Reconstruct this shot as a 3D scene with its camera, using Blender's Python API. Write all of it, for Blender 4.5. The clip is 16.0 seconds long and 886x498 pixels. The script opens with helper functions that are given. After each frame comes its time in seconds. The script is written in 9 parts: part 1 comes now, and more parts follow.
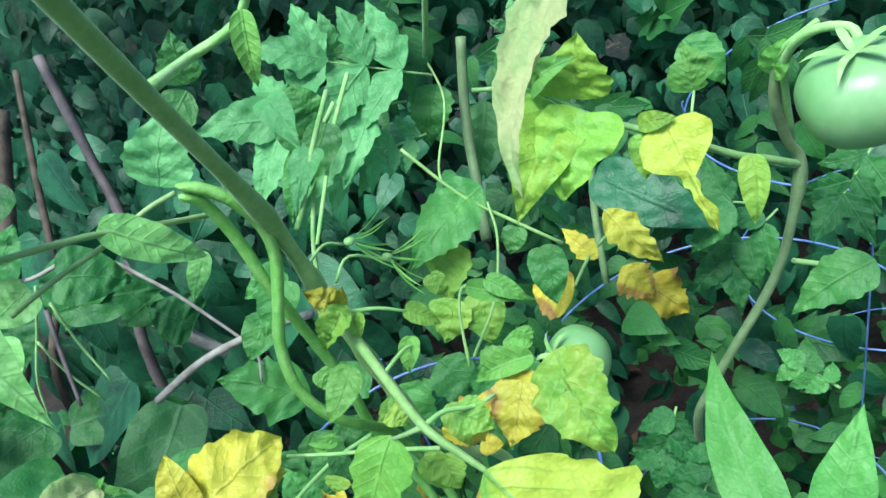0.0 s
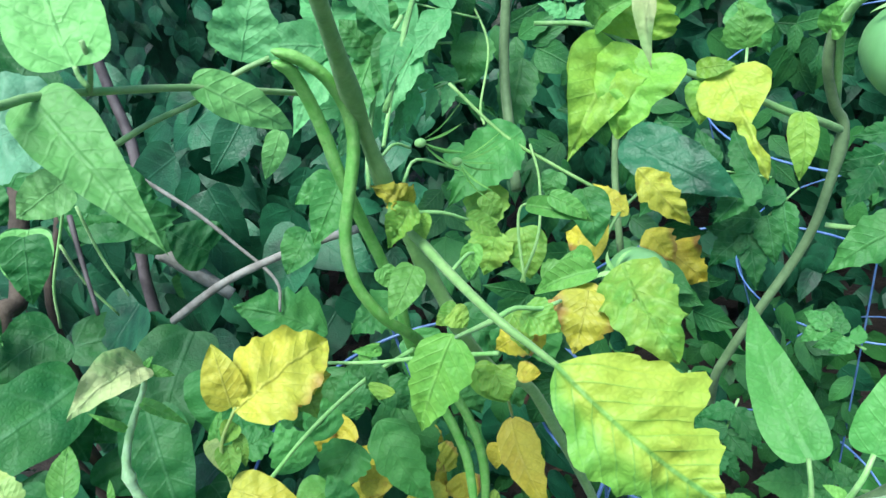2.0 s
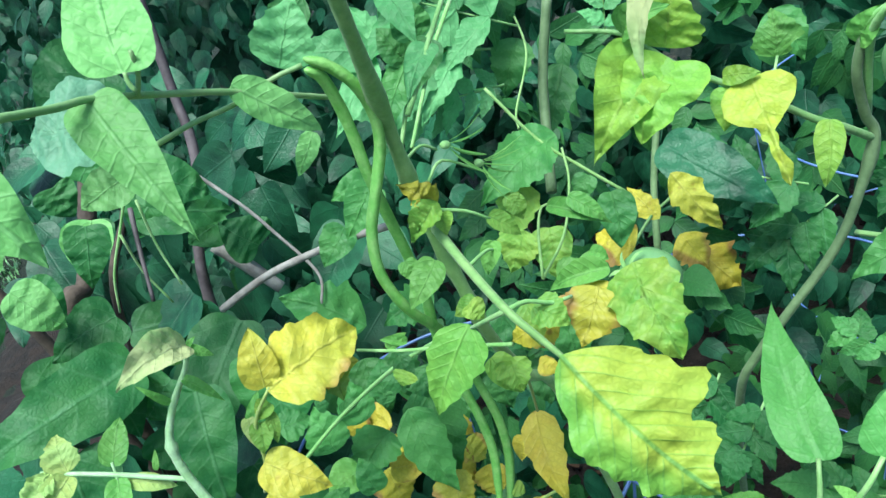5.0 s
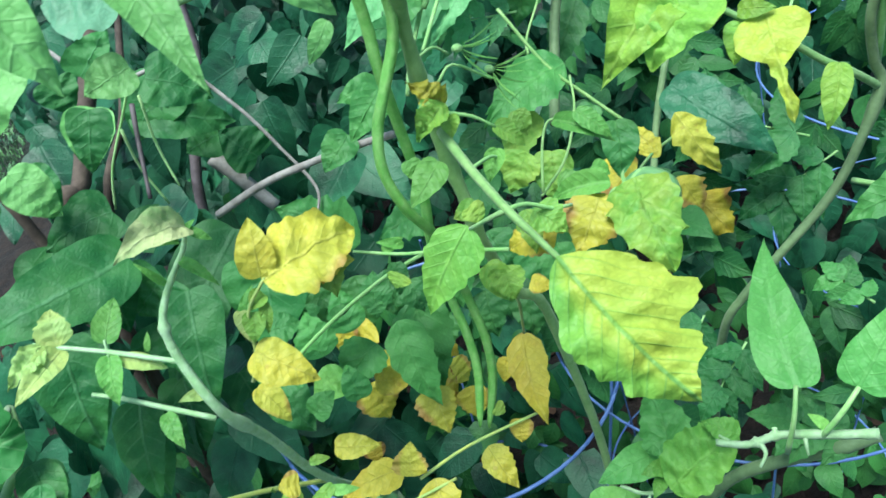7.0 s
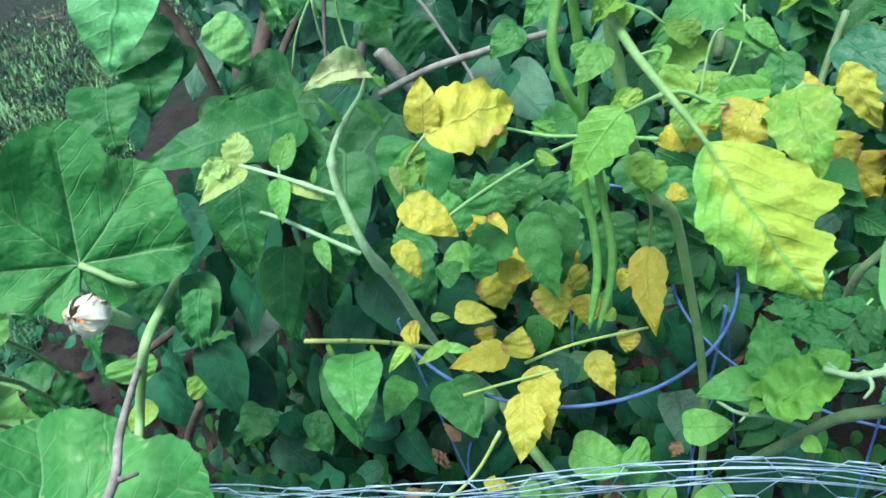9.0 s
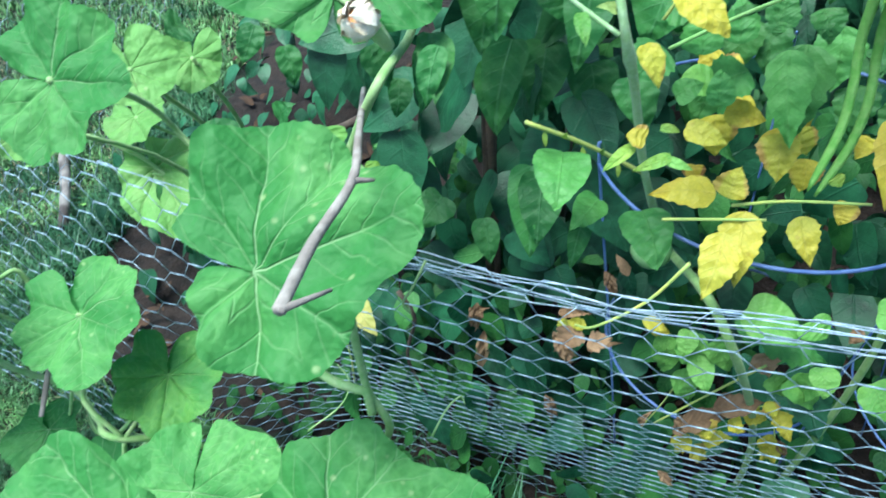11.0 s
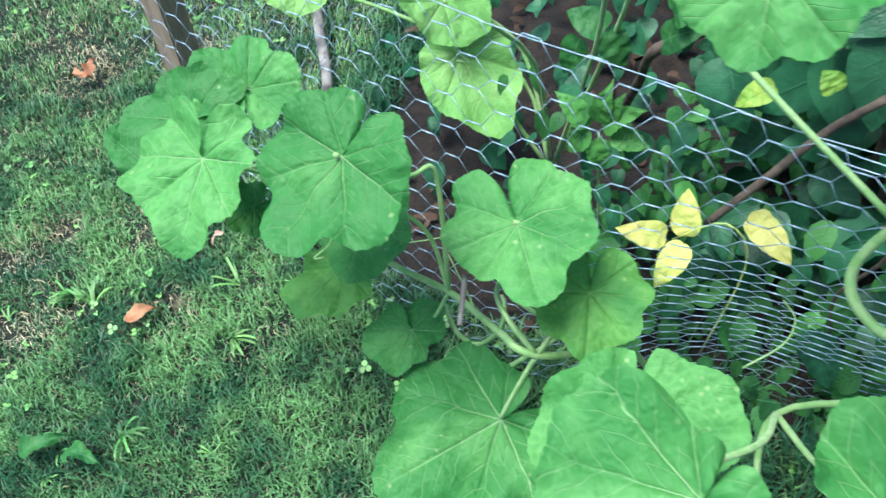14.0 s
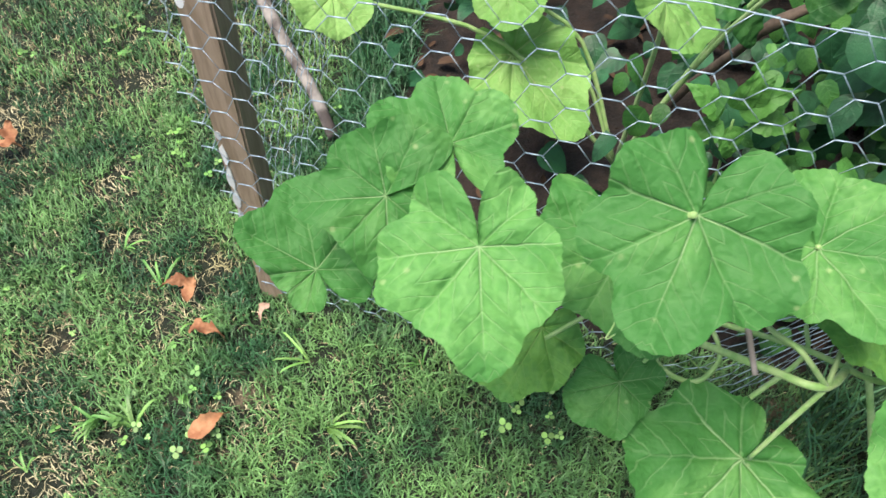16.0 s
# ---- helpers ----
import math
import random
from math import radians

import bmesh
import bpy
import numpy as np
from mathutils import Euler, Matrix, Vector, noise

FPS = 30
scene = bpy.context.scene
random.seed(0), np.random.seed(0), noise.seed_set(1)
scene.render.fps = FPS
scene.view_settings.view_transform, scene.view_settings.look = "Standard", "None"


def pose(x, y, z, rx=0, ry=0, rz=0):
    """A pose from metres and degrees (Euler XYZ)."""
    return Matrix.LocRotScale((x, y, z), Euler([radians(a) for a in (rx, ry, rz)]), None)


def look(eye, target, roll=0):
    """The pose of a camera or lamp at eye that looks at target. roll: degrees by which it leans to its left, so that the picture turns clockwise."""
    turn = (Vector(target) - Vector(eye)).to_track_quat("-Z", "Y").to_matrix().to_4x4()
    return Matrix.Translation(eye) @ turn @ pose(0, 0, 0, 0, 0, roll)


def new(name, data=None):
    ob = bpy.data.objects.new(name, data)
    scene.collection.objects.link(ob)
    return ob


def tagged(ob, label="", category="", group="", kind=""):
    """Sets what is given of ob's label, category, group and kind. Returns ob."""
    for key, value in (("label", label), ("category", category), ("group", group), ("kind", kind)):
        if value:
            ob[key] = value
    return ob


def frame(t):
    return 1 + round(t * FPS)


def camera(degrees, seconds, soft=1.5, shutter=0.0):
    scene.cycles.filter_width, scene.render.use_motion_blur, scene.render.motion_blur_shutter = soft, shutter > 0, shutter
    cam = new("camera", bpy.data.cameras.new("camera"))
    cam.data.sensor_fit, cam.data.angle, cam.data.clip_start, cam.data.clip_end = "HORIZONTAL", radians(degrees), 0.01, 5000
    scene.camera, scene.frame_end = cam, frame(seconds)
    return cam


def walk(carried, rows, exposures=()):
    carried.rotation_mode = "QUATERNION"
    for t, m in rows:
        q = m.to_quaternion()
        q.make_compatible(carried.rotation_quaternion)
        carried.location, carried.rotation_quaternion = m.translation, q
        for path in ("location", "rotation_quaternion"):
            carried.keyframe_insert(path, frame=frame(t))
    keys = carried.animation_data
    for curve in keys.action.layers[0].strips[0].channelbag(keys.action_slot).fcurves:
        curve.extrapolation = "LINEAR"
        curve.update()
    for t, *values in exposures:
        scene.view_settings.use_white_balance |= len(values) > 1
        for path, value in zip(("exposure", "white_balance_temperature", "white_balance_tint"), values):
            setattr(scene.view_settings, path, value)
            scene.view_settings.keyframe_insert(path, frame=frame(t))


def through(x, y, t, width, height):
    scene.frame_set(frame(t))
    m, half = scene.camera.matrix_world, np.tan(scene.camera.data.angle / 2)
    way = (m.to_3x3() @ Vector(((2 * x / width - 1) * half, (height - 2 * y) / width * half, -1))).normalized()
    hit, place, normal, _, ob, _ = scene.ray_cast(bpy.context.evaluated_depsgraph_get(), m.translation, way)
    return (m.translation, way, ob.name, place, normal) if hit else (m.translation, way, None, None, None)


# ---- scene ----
cam = camera(59.3, 16.0, 1.5, 0.3)
PATH = [
    (0, (-0.036, -0.032, 1.23), (-0.526, 1.545, 0.101), -25.6),
    (0.5, (-0.06, -0.036, 1.217), (-0.422, 1.558, 0.063), -22.5),
    (1, (-0.084, -0.039, 1.207), (-0.356, 1.57, 0.051), -20.0),
    (1.5, (-0.105, -0.055, 1.199), (-0.42, 1.56, 0.063), -18.7),
    (2, (-0.101, -0.066, 1.205), (-0.497, 1.527, 0.062), -18.8),
    (2.5, (-0.095, -0.081, 1.206), (-0.549, 1.518, 0.094), -19.3),
    (3, (-0.086, -0.082, 1.212), (-0.591, 1.532, 0.144), -21.3),
    (3.2, (-0.078, -0.087, 1.216), (-0.6, 1.531, 0.162), -22.6),
    (5.3, (-0.075, -0.087, 1.207), (-0.61, 1.494, 0.105), -19.4),
    (5.5, (-0.076, -0.086, 1.204), (-0.588, 1.498, 0.095), -18.4),
    (6, (-0.078, -0.082, 1.199), (-0.551, 1.488, 0.053), -17.7),
    (6.5, (-0.08, -0.094, 1.196), (-0.56, 1.465, 0.038), -16.8),
    (7, (-0.084, -0.11, 1.189), (-0.613, 1.413, 0.006), -16.0),
    (7.5, (-0.089, -0.133, 1.186), (-0.701, 1.356, -0.001), -15.1),
    (8, (-0.084, -0.144, 1.184), (-0.749, 1.323, -0.002), -15.0),
    (8.2, (-0.081, -0.151, 1.184), (-0.781, 1.302, 0.001), -14.8),
    (10.3, (-0.112, -0.214, 1.132), (-1.057, 0.969, -0.174), -7.3),
    (10.5, (-0.116, -0.222, 1.128), (-1.079, 0.925, -0.198), -6.5),
    (11, (-0.132, -0.257, 1.123), (-1.116, 0.795, -0.264), -5.9),
    (11.5, (-0.153, -0.313, 1.115), (-1.112, 0.667, -0.341), -5.5),
    (12, (-0.188, -0.369, 1.111), (-1.139, 0.581, -0.37), -5.8),
    (12.5, (-0.245, -0.441, 1.112), (-1.186, 0.497, -0.382), -6.6),
    (13, (-0.288, -0.477, 1.117), (-1.253, 0.41, -0.393), -4.7),
    (13.5, (-0.357, -0.477, 1.106), (-1.383, 0.309, -0.42), -5.6),
    (14, (-0.481, -0.467, 1.11), (-1.492, 0.279, -0.446), -8.9),
    (14.5, (-0.581, -0.471, 1.108), (-1.507, 0.194, -0.536), -7.9),
    (15, (-0.681, -0.505, 1.091), (-1.54, 0.263, -0.543), -4.2),
    (15.5, (-0.831, -0.565, 1.08), (-1.519, 0.415, -0.522), -5.1),
    (16, (-0.911, -0.603, 1.066), (-1.565, 0.375, -0.551), -4.3),
]
EXPOSURES = [(0.0, 1.06, 5600, -5), (8.0, 1.06, 5600, -5), (10.5, 1.12, 5600, -2), (11.5, 1.45, 5500, -3), (12.5, 1.2, 5800, 2), (13.5, 1.25, 5750, 2), (14.5, 1.25, 5600, 1), (15.0, 1.2, 5500, 1), (15.5, 1.12, 6100, 5), (16.0, 1.05, 6950, 11)]
walk(cam, [(t, look(eye, target, roll)) for t, eye, target, roll in PATH], EXPOSURES)

# ---- light: open shade under a bright, hazy sky ----
world = bpy.data.worlds.new("sky")
scene.world = world
world.use_nodes = True
wn = world.node_tree
sky = wn.nodes.new("ShaderNodeTexSky")
sky.sky_type, sky.sun_disc = "NISHITA", False
sky.sun_elevation, sky.sun_rotation = radians(74), radians(200)
sky.air_density, sky.dust_density = 1.0, 2.5
wn.nodes["Background"].inputs["Strength"].default_value = 0.11
wn.links.new(sky.outputs[0], wn.nodes["Background"].inputs["Color"])
sun = new("sun", bpy.data.lights.new("sun", "SUN"))
sun.data.energy, sun.data.angle, sun.data.color = 3.2, radians(30), (1.0, 0.96, 0.88)
sun.rotation_euler = (radians(16), 0, radians(-20))


# ---- materials ----
def nodes_of(name):
    m = bpy.data.materials.new(name)
    m.use_nodes = True
    return m, m.node_tree, m.node_tree.nodes["Principled BSDF"]


class Net:
    """Short hand for building node trees."""

    def __init__(self, tree):
        self.tree = tree

    def put(self, socket, value):
        if isinstance(value, bpy.types.NodeSocket):
            self.tree.links.new(value, socket)
        elif isinstance(value, tuple) and len(value) == 3 and socket.type == "RGBA":
            socket.default_value = (*value, 1.0)
        else:
            socket.default_value = value

    def math(self, op, a, b=0.0, clamp=False):
        n = self.tree.nodes.new("ShaderNodeMath")
        n.operation, n.use_clamp = op, clamp
        self.put(n.inputs[0], a)
        self.put(n.inputs[1], b)
        return n.outputs[0]

    def step(self, x, lo, hi):
        n = self.tree.nodes.new("ShaderNodeMapRange")
        n.interpolation_type = "SMOOTHSTEP"
        self.put(n.inputs["Value"], x)
        self.put(n.inputs["From Min"], lo)
        self.put(n.inputs["From Max"], hi)
        return n.outputs[0]

    def mix(self, fac, a, b, mode="MIX"):
        n = self.tree.nodes.new("ShaderNodeMix")
        n.data_type, n.blend_type = "RGBA", mode
        self.put(n.inputs[0], fac)
        self.put(n.inputs[6], a)
        self.put(n.inputs[7], b)
        return n.outputs[2]

    def noise(self, vec, scale, detail=3.0, rough=0.55):
        n = self.tree.nodes.new("ShaderNodeTexNoise")
        self.put(n.inputs["Vector"], vec)
        n.inputs["Scale"].default_value, n.inputs["Detail"].default_value, n.inputs["Roughness"].default_value = scale, detail, rough
        return n.outputs[0]

    def spots(self, vec, scale):
        n = self.tree.nodes.new("ShaderNodeTexVoronoi")
        self.put(n.inputs["Vector"], vec)
        n.inputs["Scale"].default_value = scale
        return n.outputs["Distance"]

    def cells(self, vec, scale):
        """0 on the net of fine veins, up to 1 inside its meshes."""
        n = self.tree.nodes.new("ShaderNodeTexVoronoi")
        n.feature = "DISTANCE_TO_EDGE"
        self.put(n.inputs["Vector"], vec)
        n.inputs["Scale"].default_value = scale
        return self.step(n.outputs["Distance"], 0.0, 0.30)

    def coords(self, which):
        return self.tree.nodes.new("ShaderNodeTexCoord").outputs[which]

    def bump(self, height, strength, distance):
        n = self.tree.nodes.new("ShaderNodeBump")
        n.inputs["Strength"].default_value, n.inputs["Distance"].default_value = strength, distance
        self.put(n.inputs["Height"], height)
        return n.outputs[0]

    def xyz(self, vec):
        n = self.tree.nodes.new("ShaderNodeSeparateXYZ")
        self.put(n.inputs[0], vec)
        return n.outputs[0], n.outputs[1]

    def chance(self, island=False):
        if island:
            return self.tree.nodes.new("ShaderNodeNewGeometry").outputs["Random Per Island"]
        return self.tree.nodes.new("ShaderNodeObjectInfo").outputs["Random"]


def glow_through(tree, bsdf, colour, share):
    """A thin leaf lets part of the light through."""
    t = tree.nodes.new("ShaderNodeBsdfTranslucent")
    mix = tree.nodes.new("ShaderNodeMixShader")
    tree.links.new(colour, t.inputs["Color"])
    mix.inputs[0].default_value = share
    tree.links.new(bsdf.outputs[0], mix.inputs[1])
    tree.links.new(t.outputs[0], mix.inputs[2])
    tree.links.new(mix.outputs[0], tree.nodes["Material Output"].inputs["Surface"])


def leaf_material(name, main, second, vein, island=False, through=0.28, patch=9.0, patch_lo=0.42, patch_hi=0.62,
                  speck=None, speck_share=0.12, rough=0.45, brown=None, veins=8.0, quilt=0.065, vein_share=0.26, upper=None):
    """Blade with midrib and side veins from its own uv (x along the midrib, y across), two-tone patches, specks, browned rim."""
    m, tree, bsdf = nodes_of(name)
    k = Net(tree)
    uv = k.coords("UV")
    x, y = k.xyz(uv)
    ay = k.math("ABSOLUTE", y)
    rnd = k.chance(island)
    obj = k.coords("Object")
    shifted = tree.nodes.new("ShaderNodeVectorMath")
    k.put(shifted.inputs[0], obj)
    push = k.math("MULTIPLY", rnd, 37.0)
    comb = tree.nodes.new("ShaderNodeCombineXYZ")
    k.put(comb.inputs[0], push)
    k.put(comb.inputs[2], push)
    k.put(shifted.inputs[1], comb.outputs[0])
    place = shifted.outputs[0]
    big = k.noise(place, patch * 2.2, 2.0)
    fine = k.noise(place, 160.0, 3.0)
    fac = k.math("ADD", k.step(big, patch_lo, patch_hi), k.math("MULTIPLY", k.math("SUBTRACT", rnd, 0.5), 0.5), True)
    col = k.mix(fac, main, second)
    sway = k.math("MULTIPLY", k.math("SUBTRACT", k.noise(place, 30.0, 2.0), 0.5), 0.07)
    bow = k.math("MULTIPLY", k.math("POWER", ay, 1.15), 1.05)
    side = k.math("FRACT", k.math("MULTIPLY", k.math("ADD", sway, k.math("SUBTRACT", x, bow)), veins))
    sided = k.math("ABSOLUTE", k.math("SUBTRACT", side, 0.5))
    mid_v = k.math("SUBTRACT", 1.0, k.step(ay, 0.004, 0.020))
    side_v = k.math("MULTIPLY", k.step(sided, 0.39, 0.5), k.math("SUBTRACT", 1.0, k.step(ay, 0.06, 0.36)))
    vmask = k.math("MAXIMUM", mid_v, k.math("MULTIPLY", side_v, 0.6))
    col = k.mix(k.math("MULTIPLY", k.step(sided, 0.05, 0.5), 0.25), col, second)
    col = k.mix(k.math("MULTIPLY", vmask, vein_share), col, vein)
    net = k.cells(place, 260.0)
    if upper:
        # One half of the blade has turned yellow first, between veins that stay green.
        turned = k.step(k.math("ADD", y, k.math("MULTIPLY", k.math("SUBTRACT", big, 0.5), 0.7)), -0.12, 0.10)
        col = k.mix(k.math("MULTIPLY", turned, k.math("SUBTRACT", 0.92, k.math("MULTIPLY", vmask, 0.7))), col, upper)
    if speck:
        sp = k.math("SUBTRACT", 1.0, k.step(k.spots(place, 95.0), 0.10, 0.26))
        sp = k.math("MULTIPLY", sp, k.step(k.noise(place, 30.0, 1.0), 0.52, 0.6))
        col = k.mix(k.math("MULTIPLY", sp, speck_share * 5.0, True), col, speck)
    if brown:
        rim = k.step(k.math("ADD", k.math("MULTIPLY", ay, 1.5), k.math("ADD", k.math("MULTIPLY", x, 0.35), k.math("MULTIPLY", big, 1.2))), 1.22, 1.42)
        col = k.mix(rim, col, brown)
    col = k.mix(k.math("MULTIPLY", fine, 0.22), col, (0.02, 0.03, 0.01), "MULTIPLY")
    col = k.mix(k.math("MULTIPLY", k.math("SUBTRACT", 1.0, net), 0.2), col, (0.35, 0.45, 0.30), "MULTIPLY")
    col = k.mix(k.math("MULTIPLY", k.step(k.noise(place, 34.0, 3.0), 0.35, 0.7), 0.35), col, second, "MIX")
    hue = tree.nodes.new("ShaderNodeHueSaturation")
    k.put(hue.inputs["Value"], k.math("ADD", 0.78, k.math("MULTIPLY", rnd, 0.44)))
    k.put(hue.inputs["Color"], col)
    col = hue.outputs[0]
    k.put(bsdf.inputs["Base Color"], col)
    k.put(bsdf.inputs["Roughness"], k.math("ADD", rough, k.math("MULTIPLY", fine, 0.15)))
    bsdf.inputs["Specular IOR Level"].default_value = 0.35
    hump = k.math("ADD", k.math("MULTIPLY", k.math("SINE", k.math("MULTIPLY", side, math.pi)), quilt), k.math("MULTIPLY", net, 0.075))
    hump = k.math("ADD", hump, k.math("ADD", k.math("MULTIPLY", k.noise(place, 60.0, 3.0), 0.6), k.math("MULTIPLY", k.noise(place, 150.0, 2.0), 0.32)))
    hump = k.math("SUBTRACT", hump, k.math("ADD", k.math("MULTIPLY", mid_v, 0.3), k.math("MULTIPLY", side_v, 0.10)))
    k.put(bsdf.inputs["Normal"], k.bump(hump, 0.6, 0.003))
    glow_through(tree, bsdf, col, through)
    return m


def palm_material(name, main, second, vein, fleck=(0.5, 0.6, 0.3)):
    """Broad palmate blade: seven main ribs that leave the stalk, side veins and a net of fine ones, silvery mottling and yellow flecks."""
    m, tree, bsdf = nodes_of(name)
    k = Net(tree)
    x, y = k.xyz(k.coords("UV"))
    ay = k.math("ABSOLUTE", y)
    ang = k.math("ARCTAN2", ay, x)
    rad = k.math("SQRT", k.math("ADD", k.math("MULTIPLY", x, x), k.math("MULTIPLY", y, y)))
    rnd = k.chance()
    obj = k.coords("Object")
    swayed = k.math("ADD", ang, k.math("MULTIPLY", k.math("SUBTRACT", k.noise(obj, 12.0, 3.0), 0.5), 0.42))
    ribs = None
    for a, share in ((0.0, 1.0), (0.75, 0.55), (1.5, 0.9), (2.25, 0.4)):
        turn = swayed if a else ang
        d = k.math("MULTIPLY", rad, k.math("ABSOLUTE", k.math("SINE", k.math("SUBTRACT", turn, a))))
        near = k.math("LESS_THAN", k.math("ABSOLUTE", k.math("SUBTRACT", turn, a)), 0.5)
        r = k.math("MULTIPLY", k.math("MULTIPLY", near, share), k.math("SUBTRACT", 1.0, k.step(d, 0.002, 0.011)))
        ribs = r if ribs is None else k.math("MAXIMUM", ribs, r)
    ribs = k.math("MULTIPLY", ribs, k.math("SUBTRACT", 1.0, k.math("MULTIPLY", rad, 1.05), True), True)
    # Side veins that leave each rib forwards, like the barbs of a feather.
    step_no = k.math("ROUND", k.math("DIVIDE", swayed, 0.75))
    da = k.math("SUBTRACT", swayed, k.math("MULTIPLY", step_no, 0.75))
    along = k.math("MULTIPLY", rad, k.math("COSINE", da))
    across = k.math("MULTIPLY", rad, k.math("ABSOLUTE", k.math("SINE", da)))
    run = k.math("ADD", k.math("MULTIPLY", k.math("SUBTRACT", along, k.math("MULTIPLY", across, 1.1)), 6.5), k.math("MULTIPLY", k.noise(obj, 22.0, 2.0), 1.1))
    barb = k.math("ABSOLUTE", k.math("SUBTRACT", k.math("FRACT", run), 0.5))
    barbs = k.math("MULTIPLY", k.math("SUBTRACT", 1.0, k.step(barb, 0.01, 0.075)), k.math("SUBTRACT", 1.0, k.step(across, 0.08, 0.30)))
    barbs = k.math("MULTIPLY", barbs, k.step(rad, 0.10, 0.22))
    net = k.cells(obj, 85.0)
    big = k.noise(obj, 11.0, 2.0)
    fine = k.noise(obj, 190.0, 3.0)
    col = k.mix(k.step(k.math("ADD", big, k.math("MULTIPLY", k.math("SUBTRACT", rnd, 0.5), 0.3)), 0.40, 0.66), main, second)
    halo = k.step(k.math("ADD", k.math("MULTIPLY", ribs, 0.6), k.noise(obj, 24.0, 2.0)), 0.62, 0.95)
    col = k.mix(k.math("MULTIPLY", halo, 0.34), col, vein)
    col = k.mix(k.math("MULTIPLY", net, 0.35), col, main)
    col = k.mix(k.math("MULTIPLY", barbs, 0.22), col, vein)
    col = k.mix(k.math("MULTIPLY", ribs, 0.75), col, vein)
    fl = k.math("MULTIPLY", k.math("SUBTRACT", 1.0, k.step(k.math("ADD", k.spots(obj, 60.0), k.math("MULTIPLY", k.noise(obj, 120.0, 2.0), 0.25)), 0.16, 0.36)), k.step(k.noise(obj, 17.0, 1.0), 0.47, 0.56))
    col = k.mix(k.math("MULTIPLY", fl, 0.45), col, fleck)
    col = k.mix(k.math("MULTIPLY", fine, 0.25), col, (0.03, 0.05, 0.02), "MULTIPLY")
    hue = tree.nodes.new("ShaderNodeHueSaturation")
    k.put(hue.inputs["Value"], k.math("ADD", 0.9, k.math("MULTIPLY", rnd, 0.2)))
    k.put(hue.inputs["Color"], col)
    col = hue.outputs[0]
    k.put(bsdf.inputs["Base Color"], col)
    k.put(bsdf.inputs["Roughness"], k.math("ADD", 0.52, k.math("MULTIPLY", fine, 0.2)))
    bsdf.inputs["Specular IOR Level"].default_value = 0.3
    hump = k.math("ADD", k.math("ADD", k.math("MULTIPLY", net, 0.14), k.math("MULTIPLY", k.noise(obj, 26.0, 3.0), 3.4)), k.math("SUBTRACT", k.math("MULTIPLY", fine, 0.35), k.math("ADD", k.math("MULTIPLY", ribs, 0.55), k.math("MULTIPLY", barbs, 0.22))))
    k.put(bsdf.inputs["Normal"], k.bump(hump, 0.6, 0.004))
    glow_through(tree, bsdf, col, 0.25)
    return m


def plain_material(name, a, b, scale=60.0, rough=0.6, metal=0.0, bump=0.3, depth=0.002, island=False, stretch=None, speck=None, down=0.0):
    """Two colours in a noise at object size, with grain and relief."""
    m, tree, bsdf = nodes_of(name)
    k = Net(tree)
    vec = k.coords("Object")
    if stretch:
        mp = tree.nodes.new("ShaderNodeMapping")
        mp.inputs["Scale"].default_value = stretch
        k.put(mp.inputs[0], vec)
        vec = mp.outputs[0]
    n1, n2 = k.noise(vec, scale, 4.0), k.noise(vec, scale * 5.0, 3.0)
    col = k.mix(k.step(n1, 0.35, 0.65), a, b)
    if speck:
        col = k.mix(k.math("SUBTRACT", 1.0, k.step(k.spots(vec, scale * 2.0), 0.12, 0.25)), col, speck)
    col = k.mix(k.math("MULTIPLY", n2, 0.3), col, (0.05, 0.05, 0.05), "MULTIPLY")
    hue = tree.nodes.new("ShaderNodeHueSaturation")
    k.put(hue.inputs["Value"], k.math("ADD", 0.55 if island else 0.75, k.math("MULTIPLY", k.chance(island), 0.9 if island else 0.5)))
    k.put(hue.inputs["Color"], col)
    k.put(bsdf.inputs["Base Color"], hue.outputs[0])
    k.put(bsdf.inputs["Roughness"], k.math("ADD", rough - 0.08, k.math("MULTIPLY", n2, 0.2)))
    bsdf.inputs["Metallic"].default_value = metal
    bsdf.inputs["Sheen Weight"].default_value = down
    k.put(bsdf.inputs["Normal"], k.bump(k.math("ADD", n1, k.math("MULTIPLY", n2, 0.5)), bump, depth))
    return m


LEAF_GREEN = leaf_material("tomato_green", (0.060, 0.215, 0.055), (0.10, 0.285, 0.065), (0.16, 0.34, 0.10))
LEAF_MID = leaf_material("fresh_green", (0.085, 0.275, 0.058), (0.125, 0.335, 0.075), (0.20, 0.42, 0.14))
LEAF_PALE = leaf_material("pale_green", (0.14, 0.37, 0.07), (0.21, 0.44, 0.09), (0.28, 0.50, 0.16))
LEAF_MIX = leaf_material("yellowing", (0.17, 0.39, 0.06), (0.34, 0.46, 0.07), (0.13, 0.33, 0.07), patch=12.0, patch_lo=0.40, patch_hi=0.70, quilt=0.07)
LEAF_YELLOW = leaf_material("yellow", (0.59, 0.50, 0.05), (0.53, 0.51, 0.06), (0.62, 0.56, 0.18), speck=(0.36, 0.22, 0.04), speck_share=0.08, brown=(0.46, 0.28, 0.07), through=0.22)
LEAF_LEMON = leaf_material("pale_yellow", (0.66, 0.60, 0.17), (0.55, 0.58, 0.14), (0.66, 0.62, 0.24), brown=(0.5, 0.36, 0.12), through=0.22)
LEAF_TORN = leaf_material("yellow_between_green_veins", (0.13, 0.33, 0.05), (0.22, 0.40, 0.055), (0.10, 0.27, 0.09), veins=9.0, quilt=0.24, vein_share=0.62, upper=(0.40, 0.46, 0.055))
